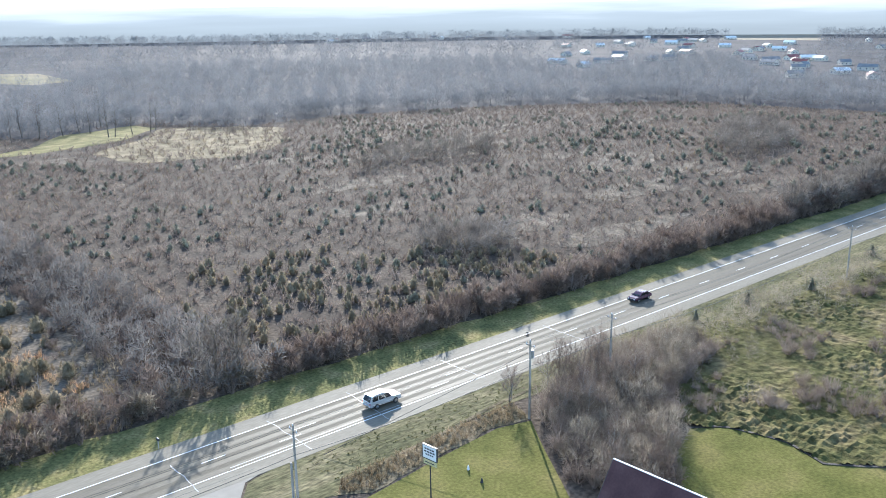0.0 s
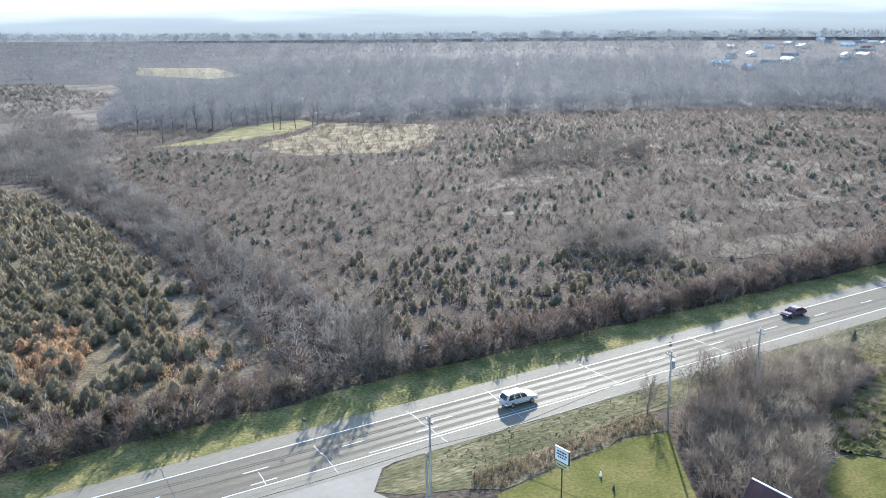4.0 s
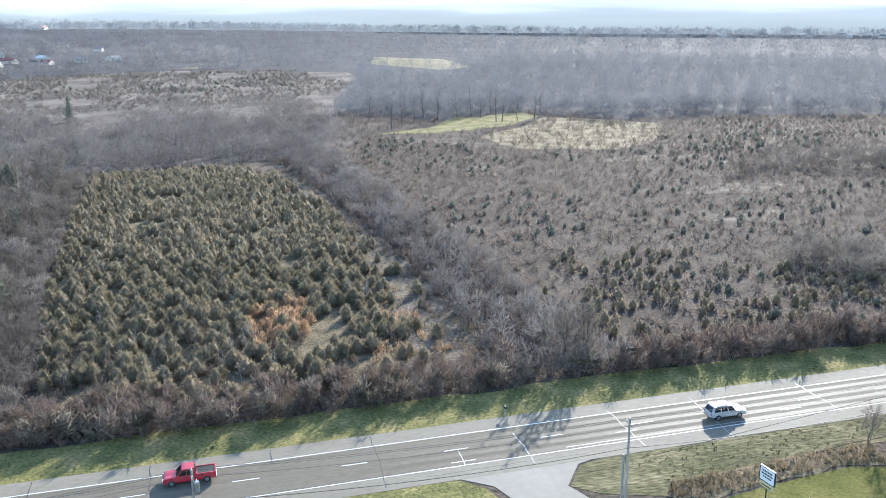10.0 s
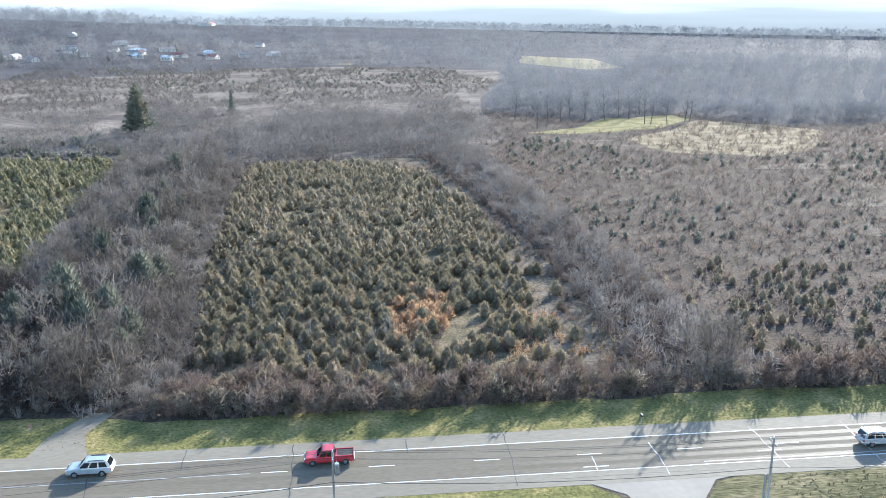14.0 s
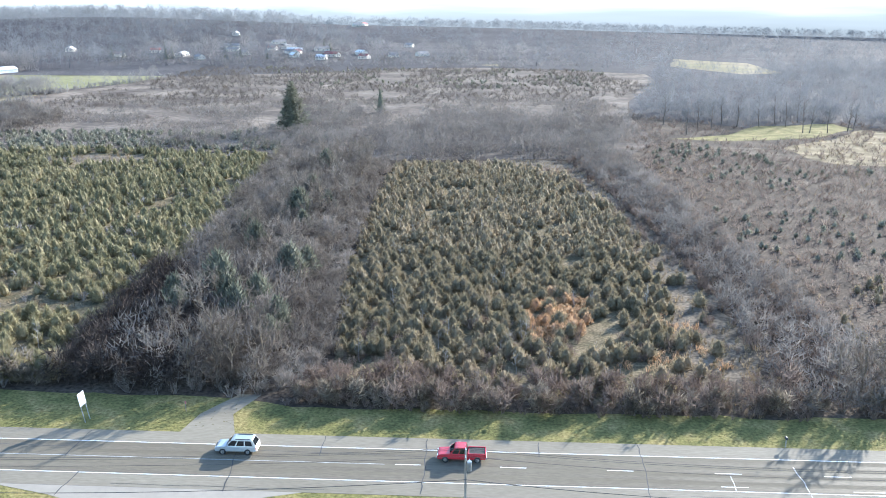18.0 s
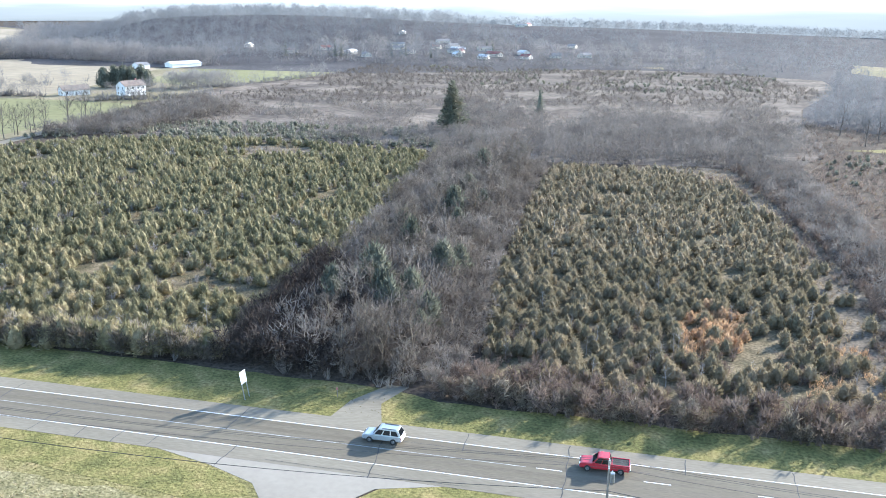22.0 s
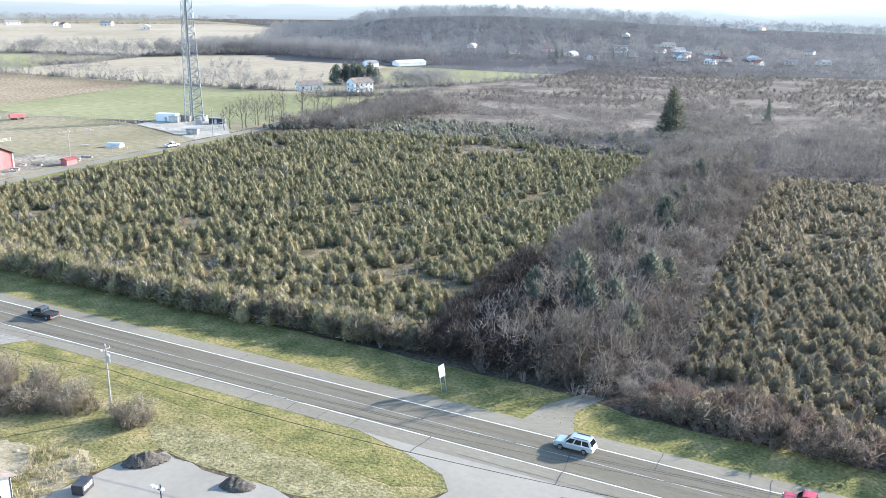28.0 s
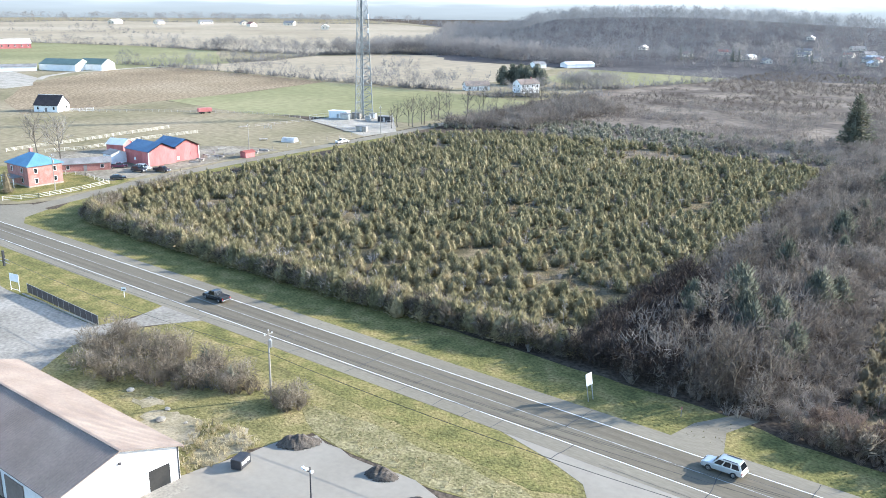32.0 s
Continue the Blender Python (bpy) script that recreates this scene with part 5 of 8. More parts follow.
spread_over("woods_east", CROWNS, w1, M["twig_haze"], "wide leafless grey woodland", "woods", seed=21)
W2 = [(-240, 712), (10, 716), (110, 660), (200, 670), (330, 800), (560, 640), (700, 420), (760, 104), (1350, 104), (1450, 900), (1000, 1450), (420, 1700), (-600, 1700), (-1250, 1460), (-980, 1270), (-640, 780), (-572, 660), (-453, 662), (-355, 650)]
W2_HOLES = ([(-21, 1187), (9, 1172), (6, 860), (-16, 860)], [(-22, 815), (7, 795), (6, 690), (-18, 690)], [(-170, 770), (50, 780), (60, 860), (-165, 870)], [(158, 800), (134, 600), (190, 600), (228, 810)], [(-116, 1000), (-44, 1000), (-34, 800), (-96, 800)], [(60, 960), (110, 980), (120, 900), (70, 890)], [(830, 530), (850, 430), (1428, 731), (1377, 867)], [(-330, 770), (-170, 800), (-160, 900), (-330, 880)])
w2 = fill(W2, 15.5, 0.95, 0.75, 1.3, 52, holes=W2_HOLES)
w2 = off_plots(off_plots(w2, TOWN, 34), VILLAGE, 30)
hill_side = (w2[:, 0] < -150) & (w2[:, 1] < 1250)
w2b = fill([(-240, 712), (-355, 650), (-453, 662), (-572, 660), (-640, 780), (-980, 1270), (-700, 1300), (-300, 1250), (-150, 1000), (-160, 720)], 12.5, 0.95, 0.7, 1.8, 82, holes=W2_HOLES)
spread_over("woods_hill", CROWNS, off_plots(w2b, VILLAGE, 20), M["twig_haze"], "leafless woods on a low hill behind a village", "woods", seed=44)
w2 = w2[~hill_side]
spread_over("woods_north", CROWNS_FAR, w2, M["twig_haze"], "leafless woods reaching to the horizon", "woods", seed=22)
w3 = off_plots(np.concatenate([fill([(-330, 770), (-170, 800), (-160, 900), (-330, 880)], 13, 0.9, 0.7, 1.6, 53), fill([(-170, 790), (40, 800), (60, 900), (-160, 910)], 15, 0.9, 0.7, 1.5, 54), fill([(-420, 740), (-300, 720), (-200, 735), (-190, 760), (-400, 780)], 14, 0.9, 0.6, 1.3, 55)]), VILLAGE, 9)
spread_over("village_brush", SHRUBS_FAR, off_plots(fill([(-250, 712), (10, 718), (70, 740), (60, 860), (-160, 870), (-330, 800), (-340, 730)], 6.0, 0.95, 0.7, 1.8, 57, clump=(28, -0.15)), VILLAGE, 9), M["twig_far"], "grey brush and garden shrubs round a village", "brush", seed=55)
spread_over("village_copse", COPSE, off_plots(fill([(-250, 716), (10, 720), (70, 745), (40, 790), (-160, 790), (-320, 770)], 13.0, 0.95, 0.7, 1.5, 58, clump=(22, -0.05)), VILLAGE, 9), M["twig_copse"], "leafless garden trees before a village", "woods", seed=56)
sheet("village_lawn", [(-235, 800), (-190, 778), (-150, 792), (-150, 832), (-186, 850), (-230, 846)], 0.3, 0.2, M["green_field"], "pale green village lawns", "lawn", wobble=2.0, step=12)
spread_over("village_trees", CROWNS, w3, M["twig_far"], "scattered leafless village trees", "woods", seed=25)
TREES = [crown_tris(12, 3.4, 84, 500 + s, 0.06, low=0.22) for s in range(6)]
ROWS = (([(-1010, 500), (-860, 553), (-770, 560), (-735, 565)], 70, 0.6, 1.3, 5),
        ([(-735, 565), (-690, 575), (-640, 590)], 44, 0.8, 1.5, 10),
        ([(-645, 392), (-586, 403), (-542, 402), (-497, 407), (-434, 407), (-394, 409), (-357, 410), (-331, 416)], 90, 0.5, 1.15, 4),
        ([(-600, 462), (-596, 504), (-620, 579)], 34, 0.7, 1.3, 7),
        ([(-625, 590), (-600, 625), (-585, 665), (-537, 690), (-453, 664), (-355, 652)], 210, 0.9, 1.5, 12),
        ([(-345, 508), (-420, 470), (-470, 520), (-500, 560)], 16, 0.6, 0.9, 25),
        ([(-640, 785), (-800, 1010), (-980, 1260)], 90, 0.9, 1.5, 14),
        ([(-300, 402), (-270, 420), (-245, 450)], 34, 0.5, 1.0, 10),
        ([(-285, 470), (-270, 490), (-255, 500)], 22, 0.8, 1.1, 7),
        ([(-262, 500), (-240, 560), (-232, 610)], 18, 0.5, 0.9, 5),
        ([(-1450, 560), (-1250, 700), (-1100, 760)], 24, 0.8, 1.4, 20),
        ([(-1760, 990), (-1500, 1180), (-1250, 1400)], 90, 1.1, 1.7, 20),
        ([(-1760, 800), (-1760, 990)], 30, 1.1, 1.7, 14))
r = np.random.RandomState(4)
tall, low, round_ = [], [], []
for pts, k, lo, hi, wide in ROWS:
    pts = np.array(pts, float)
    for n, out, a, b, w in ((k, tall, lo, hi, wide), (int(k * 3.0), low, 1.0, 2.6, wide * 0.8), (int(k * 0.8), round_, lo * 0.6, hi * 0.75, wide)):
        seg = r.randint(len(pts) - 1, size=n)
        t = r.rand(n)[:, None]
        p = pts[seg] * (1 - t) + pts[seg + 1] * t + r.randn(n, 2) * w * 0.5
        out.append(np.c_[p, a + (b - a) * r.rand(n) ** 1.3])
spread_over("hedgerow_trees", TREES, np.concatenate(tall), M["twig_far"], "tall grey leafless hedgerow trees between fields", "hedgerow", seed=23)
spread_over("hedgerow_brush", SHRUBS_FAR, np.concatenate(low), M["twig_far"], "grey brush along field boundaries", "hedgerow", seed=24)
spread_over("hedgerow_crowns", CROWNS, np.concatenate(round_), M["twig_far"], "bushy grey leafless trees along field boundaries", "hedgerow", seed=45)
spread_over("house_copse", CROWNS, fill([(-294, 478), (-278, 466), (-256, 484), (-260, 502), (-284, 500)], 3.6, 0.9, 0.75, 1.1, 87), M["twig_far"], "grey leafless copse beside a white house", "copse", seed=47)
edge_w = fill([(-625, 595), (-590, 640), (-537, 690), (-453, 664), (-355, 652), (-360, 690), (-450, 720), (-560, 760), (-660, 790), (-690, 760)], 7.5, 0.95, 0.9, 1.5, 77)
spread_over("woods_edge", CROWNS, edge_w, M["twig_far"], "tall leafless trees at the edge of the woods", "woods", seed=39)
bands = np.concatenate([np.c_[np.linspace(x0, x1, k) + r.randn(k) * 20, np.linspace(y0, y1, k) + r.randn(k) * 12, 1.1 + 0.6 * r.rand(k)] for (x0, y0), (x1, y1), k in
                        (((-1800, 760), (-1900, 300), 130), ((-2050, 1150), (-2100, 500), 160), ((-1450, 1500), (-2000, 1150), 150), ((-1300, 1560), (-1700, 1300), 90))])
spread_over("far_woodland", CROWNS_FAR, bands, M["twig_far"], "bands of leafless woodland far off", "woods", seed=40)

# ---- single trees ----
def tree_thing(name, label, height, seed, bark, twig, spread=0.32, twigs=420, limbs=10, width=0.022, group=""):
    ob = thing(name, label, "tree", group=group)
    wood, fine = bare_tree(height, seed, spread, twigs, limbs, width)
    child("trunk", tri_mesh("trunk", wood, bark), ob, "grey bark trunk and limbs")
    child("crown", tri_mesh("crown", fine, twig), ob, "fine leafless twigs")
    return ob


def conifer_thing(name, label, height, radius, n, seed, material, power=0.75, group=""):
    ob = thing(name, label, "tree", group=group)
    part("trunk", tubed((0, 0, 0), (0, 0, height * 0.8), height * 0.014, 0.03, 7), M["bark"], ob)
    if power <= 0.45:
        shape = bush_pine(height, radius, n, seed, tip=0.3 + 0.08 * height, slim=0.15)
        child("crown", tri_mesh("crown", shape, material), ob, "dense rounded needles")
        return ob
    child("crown", tri_mesh("crown", pine_tris(height, radius, n, seed, solid=True, ragged=0.7, tip=0.35 + 0.045 * height, power=power, base=0.04, up=0.2, slim=0.2), material), ob, "layered dark needles")
    return ob


belt_label = "leafless grey-barked tree in the shelter belt"
extra = [(-44, 106.5, 1.1), (-40, 107, 1.05), (-41, 113, 1.15), (47, 104, 1.3), (50.5, 105, 1.25), (52, 109, 1.2), (45, 108, 1.2), (-38, 107.5, 1.35), (-42, 110, 1.45), (-35, 112, 1.3), (44.5, 103.2, 0.6), (24.5, 102, 0.5), (-1, 101.6, 0.42), (206, 103, 1.1), (214, 104.5, 1.2), (224, 102.5, 1.0), (236, 104, 1.2), (197, 102, 0.9), (-22, 102, 0.5), (-15, 103, 0.55), (-9, 101.5, 0.45), (-4, 104, 0.6), (5, 102, 0.5), (11, 103.5, 0.55), (17, 102, 0.5), (30, 102.5, 0.55), (35, 103.5, 0.6), (40, 103, 0.6), (62, 103, 0.55), (70, 102, 0.5), (81, 102.5, 0.6), (93, 101.5, 0.5), (108, 102, 0.6), (124, 101.5, 0.55), (142, 101, 0.6), (160, 101.5, 0.6)]
belt_trees = [tree_thing("bare_tree", belt_label, 8.5, 300 + k, M["twig_tan"], M["twig_grey"], 0.34, 560, 10, 0.036, group="shelter belt trees") for k in range(6)]
rb = random.Random(8)
spots = []
for k in range(64):
    t = (k + rb.random()) / 64
    y = 106 + t * 186
    w0 = -53 - 12 * t
    w1 = -34 - 7 * t
    spots.append((rb.uniform(w0, w1), y, rb.uniform(0.75, 1.4)))
plant(belt_trees, spots + extra, 12)
saplings = [tree_thing("sapling", "thin pale leafless sapling among young pines", 5.2, 360 + k, M["twig_pale"], M["twig_pale"], 0.24, 110, 7, 0.018, group="plantation saplings") for k in range(4)]
rn = random.Random(19)
spots = [(rn.uniform(-24, 30), rn.uniform(108, 150), rn.uniform(0.6, 1.05)) for k in range(26)] + [(rn.uniform(-28, 14), rn.uniform(150, 220), rn.uniform(0.6, 0.95)) for k in range(10)]
spots += [(rn.uniform(-195, -66), rn.uniform(107, 125), rn.uniform(0.7, 1.05)) for k in range(26)]
plant(saplings, spots, 22)
pine_label = "tall dark green conifer rising from bare undergrowth"
big = [conifer_thing("conifer", pine_label, 9.5, 3.2, 620, 400 + k, M["spruce"], 0.42, group="shelter belt conifers") for k in range(3)]
plant(big, [(-49.5, 140, 1.15), (-46, 133, 0.9), (-39.6, 152, 0.95), (-36, 126.5, 0.75), (-48.5, 200, 1.0), (-45, 188, 0.7), (-53, 262, 0.9), (-37.5, 157, 0.7), (-50, 225, 0.8), (-43, 209, 0.7), (-55, 133, 0.9), (-51, 170, 0.9), (-57, 186, 0.7), (-53, 128, 0.8), (-43, 128, 0.9), (-41, 134, 0.9), (-36, 121, 0.6)], 13)
conifer_thing("spruce", "tall broad dark spruce standing above the brush", 22, 6.4, 3000, 410, M["spruce"], 0.75).matrix_basis = pose(-84, 352, 0, 0, 0, 40)
conifer_thing("spruce", "ragged thin spruce among bare saplings", 14, 3.6, 300, 411, M["spruce"], 0.8).matrix_basis = pose(-56, 418, 0, 0, 0, 10)
conifer_thing("spruce", "blue-green spruce beside a brick house", 7, 2.6, 420, 412, M["pine_blue"], 0.8).matrix_basis = pose(-242.5, 106.5, 0, 0, 0, 10)
glade_trees = [tree_thing("glade_tree", "tall leafless tree on the edge of a sunny glade", 17, 320 + k, M["bark_dark"], M["twig_haze"], 0.26, 300, 9, 0.05, group="glade trees") for k in range(3)]
plant(glade_trees, [(112, 377, 0.95), (123, 377, 0.8), (124.7, 360, 1.0), (127, 359, 0.8), (135, 361, 0.75), (144, 364, 0.9), (147, 366, 0.8), (102, 375, 0.9), (91, 373, 0.8), (122, 388, 0.9), (84, 368, 0.85), (98, 384, 0.9), (107, 392, 0.9), (133, 392, 0.9), (76, 352, 0.8), (72, 380, 0.95)], 14)
lane_trees = [tree_thing("lane_tree", "gnarled leafless tree along the country lane", 12.5, 330 + k, M["bark_dark"], M["bark_dark"], 0.4, 200, 9, 0.035, group="lane trees") for k in range(3)]
plant(lane_trees, [(-244, 281, 1.2), (-248.7, 276.4, 0.95), (-244.8, 289.7, 1.1), (-252, 309, 1.1), (-259, 325, 1.0), (-255, 335, 1.2), (-255.5, 348, 1.1), (-247, 282, 1.1), (-246.5, 290, 0.9), (-247, 300, 0.8), (-246.8, 308, 0.9), (-248, 325, 1.0), (-248, 272, 0.8), (-247.6, 334, 0.9), (-254, 306, 0.9), (-238, 330, 0.8), (-236, 345, 0.9), (-234, 360, 0.8), (-237, 372, 1.0), (-228, 350, 0.8), (-222, 338, 0.7), (-240, 390, 0.9), (-226, 372, 0.8), (-250, 352, 0.9), (-252, 380, 1.0), (-212, 352, 0.7), (-204, 346, 0.7)], 15)
yard_trees = [tree_thing("yard_tree", "large spreading leafless tree beside a farmhouse", 14.5, 340 + k, M["bark_dark"], M["bark"], 0.5, 620, 14, 0.04, group="farmhouse trees") for k in range(2)]
plant(yard_trees, [(-290, 140, 1.1), (-268, 136, 1.2), (-330, 128, 0.8)], 16)
thicket = [tree_thing("thicket_tree", "leafless grey-brown multi-stemmed thicket tree", 7, 350 + k, M["bark"], M["twig_brown"], 0.42, 620, 12, 0.018, group="thicket trees") for k in range(5)]
spots = []
for k in range(30):
    t = rb.random()
    spots.append((66 + 22 * t + rb.uniform(-4, 4), 52 + 22 * t + rb.uniform(-8, 6), rb.uniform(0.65, 1.05)))
plant(thicket, spots + [(73.4, 74.4, 0.8), (72.8, 73.9, 0.75), (93, 78, 0.65)], 17)
THICKET = [(64, 55.5), (73, 69), (80, 73), (95, 77), (110, 74), (108, 66), (92, 62), (83, 56), (77, 51), (70, 46), (66, 47)]
spread_over("thicket_brush", SHRUBS_FINE, np.concatenate([fill(THICKET, 1.15, 0.8, 0.7, 1.45, 61), fill([(92, 68), (125, 67), (190, 64), (180, 20), (112, 28), (96, 48)], 1.5, 0.9, 0.5, 1.1, 80, clump=(9, 0.17)), fill([(84, 57), (90, 54), (100, 60), (96, 66), (88, 62)], 1.6, 0.9, 0.5, 0.9, 81, clump=(5, -0.1))]), M["twig_brown"], "dense leafless brown thicket beside the lawn", "brush", seed=33)
spread_over("thicket_saplings", SPRIGS_FINE, np.concatenate([fill(THICKET, 1.9, 0.9, 0.7, 1.3, 62), fill([(100, 74), (175, 72), (240, 74), (240, 66), (150, 66), (108, 66)], 2.3, 0.9, 0.5, 1.15, 63, clump=(9, -0.35)), fill([(94, 66), (125, 66), (190, 62), (180, 20), (110, 30), (96, 46)], 2.6, 0.9, 0.35, 0.8, 64, clump=(9, 0.15))]), M["twig_tan"], "leafless saplings and brambles", "brush", seed=34)
plant([conifer_thing("juniper", "small round dark juniper beside the road", 3.2, 1.5, 160, 420 + k, M["spruce"], 0.55, group="roadside junipers") for k in range(2)], [(92.5, 74, 1.0), (130, 74.5, 0.9), (117, 76, 0.7), (145, 71, 0.9), (175, 74, 0.8)], 18)
YARD_BUSH = [(-124, 60), (-126, 68), (-116, 70.5), (-101, 70.5), (-91, 69), (-89.8, 66.6), (-97, 62.4), (-106, 57.2), (-117, 54)]
POLE_BUSH = [(-87.5, 66.5), (-85.5, 69.5), (-82.5, 70), (-81.5, 67), (-84, 65)]
spread_over("yard_brush", SHRUBS_FINE, np.concatenate([fill(YARD_BUSH, 1.25, 0.9, 0.5, 1.45, 65, clump=(4, -0.25)), fill(POLE_BUSH, 1.1, 0.8, 0.7, 1.3, 66)]), M["twig_tan"], "overgrown leafless grey brush beside the yard", "brush", seed=35)
spread_over("yard_saplings", SPRIGS, np.concatenate([fill(YARD_BUSH, 1.9, 0.95, 0.5, 1.15, 67, clump=(4, -0.2)), fill(POLE_BUSH, 1.5, 0.8, 0.6, 1.0, 68)]), M["twig_tan"], "leafless tan-coloured bushes beside the yard", "brush", seed=36)
plant([conifer_thing("juniper", "small dark green juniper in grey brush", 2.6, 0.8, 110, 430, M["spruce"], 0.6)], [(-103, 68.5, 1.3), (-94.5, 66.5, 1.4), (-119, 68, 1.0), (-97, 64, 0.9)], 19)
spread_over("yard_weeds", WEEDS, np.concatenate([fill([(-84, 50), (-79, 48), (-78.5, 58), (-84, 60), (-90, 57)], 0.8, 0.9, 0.8, 1.3, 69), fill([(-88, 70), (-66, 69), (-50, 68), (-46, 66.5), (-56, 64.2), (-68, 64.2)], 1.1, 0.9, 0.4, 0.7, 70)]), M["weed_pale"], "tall straw-coloured dead grass beside the lot", "weeds", seed=37)


# ---- utility poles and wires ----
def utility_pole(x, y, h, label, transformer=True, turn=0.0):
    ob = thing("utility_pole", label, "utility pole", pose(x, y, 0, 0, 0, turn), group="roadside utility poles")
    part("pole", tubed((0, 0, -0.3), (0, 0, h), 0.16, 0.105, 10), M["pole_wood"], ob, "weathered round timber")
    part("crossarm", boxed(-0.05, 0.05, -0.75, 0.75, h - 0.62, h - 0.5, 0.01), M["pole_wood"], ob)
    for dy in (-0.65, 0.0, 0.65):
        z = h - 0.5 if dy else h
        part("insulator", tube(tubed((0, dy, z), (0, dy, z + 0.1), 0.07, 0.045, 8), (0, dy, z + 0.1), (0, dy, z + 0.18), 0.03, 0.05, 8), M["sign_back"], ob, "grey porcelain insulator")
    if transformer:
        tank = part("transformer", tube(tubed((0.36, 0, h - 2.3), (0.36, 0, h - 1.35), 0.23, 0.23, 12), (0.36, 0, h - 1.35), (0.36, 0, h - 1.25), 0.25, 0.2, 12), M["galvanised"], ob, "grey cylindrical transformer")
        part("bushing", tubed((0.36, 0, h - 1.25), (0.36, 0, h - 1.0), 0.04, 0.03, 6), M["sign_back"], tank)
        part("bracket", boxed(0.08, 0.2, -0.05, 0.05, h - 2.0, h - 1.6), M["galvanised"], ob)
    return ob


POLES = [(-300, 68, 10, False), (-190, 68, 10, False), (-87.4, 67.4, 10.1, True), (-4.2, 72.3, 10, True), (39, 70.2, 10, False), (71.8, 69.4, 10.4, True), (87.5, 69.6, 10, False), (156, 70, 10, False), (230, 70, 10, False), (320, 70, 10, False)]
for x, y, h, tf in POLES:
    utility_pole(x, y, h, "weathered timber utility pole with grey transformer" if tf else "weathered timber utility pole by the roadside", tf)
stub = thing("pole_stub", "short weathered timber stub pole beside a taller pole", "post", pose(38.2, 69.6, 0))
part("pole", tubed((0, 0, -0.3), (0, 0, 6.4), 0.15, 0.12, 9), M["pole_wood"], stub)
lot_pole = thing("light_pole", "black light pole with three white floodlights", "lamp post", pose(-64.6, 53.4, 0))
part("pole", tubed((0, 0, 0), (0, 0, 4.2), 0.09, 0.07, 9), M["sign_dark"], lot_pole)
part("arm", boxed(-1.2, 0.4, -0.04, 0.04, 3.52, 3.6), M["sign_dark"], lot_pole)
for dx in (-1.1, -0.6, 0.3):
    lampb = part("floodlight", boxed(dx - 0.16, dx + 0.16, -0.22, 0.16, 3.6, 3.88, 0.04), M["white_paint"], lot_pole, "white floodlight housing")
    part("lens", boxed(dx - 0.12, dx + 0.12, -0.235, -0.222, 3.64, 3.84), M["lamp_clear"], lampb)


def wire(name, pts, sag, label, r=0.02):
    """Cables that hang between supports."""
    cu = bpy.data.curves.new(name, "CURVE")
    cu.dimensions, cu.bevel_depth, cu.bevel_resolution = "3D", r, 1
    line = []
    for (a, b) in zip(pts, pts[1:]):
        a, b = Vector(a), Vector(b)
        for i in range(12):
            t = i / 12
            p = a.lerp(b, t)
            p.z -= sag * (b - a).length / 40 * 4 * t * (1 - t)
            line.append(p)
    line.append(Vector(pts[-1]))
    sp = cu.splines.new("POLY")
    sp.points.add(len(line) - 1)
    for q, p in zip(sp.points, line):
        q.co = (*p, 1)
    cu.materials.append(M["wire"])
    ob = new(name, cu)
    dg = bpy.context.evaluated_depsgraph_get()
    me = bpy.data.meshes.new_from_object(ob.evaluated_get(dg))
    bpy.data.objects.remove(ob)
    return tagged(new(name, me), label, "cable")


for dy, dz in ((-0.65, -0.4), (0.65, -0.4), (0.0, 0.15)):
    wire("power_cable", [(x, y + dy, h + dz) for x, y, h, tf in POLES], 0.5, "thin black power cable slung between roadside poles", 0.016)
wire("phone_cable", [(x, y - 0.15, h - 3.2) for x, y, h, tf in POLES], 0.7, "thick black phone cable slung between roadside poles", 0.03)
wire("service_cable", [(-87.4, 67.4, 7.0), (-97.5, 47.2, 4.8)], 0.6, "thin service cable running to the shed", 0.015)
wire("guy_cable", [(71.8, 69.4, 9.0), (47.4, 78.6, 0.2)], 0.0, "taut pale guy cable slanting to the ground", 0.03)


# ---- signs and small roadside things ----
bsign = thing("road_sign", "large white road sign seen on two steel posts", "sign", pose(-53.3, 95.2, -0.05, -10, 0, 84))
for dx in (-0.55, 0.55):
    part("post", boxed(dx - 0.05, dx + 0.05, -0.04, 0.04, 0, 3.3), M["galvanised"], bsign)
part("panel", boxed(-0.7, 0.7, -0.07, -0.03, 2.3, 4.0, 0.01), M["sign_back"], bsign, "pale sheet metal panel")
for z in (2.5, 3.5):
    part("rail", boxed(-0.7, 0.7, -0.03, 0.0, z - 0.04, z + 0.04), M["galvanised"], bsign)
post = thing("marker_post", "short weathered marker post in the verge grass", "post", pose(-41.6, 98.5, 0, 0, 0, 20))
part("post", boxed(-0.05, 0.05, -0.05, 0.05, 0, 1.5), M["pole_wood"], post)
part("plate", boxed(-0.11, 0.11, -0.065, -0.052, 1.15, 1.5), M["barn_red"], post, "faded red marker plate")


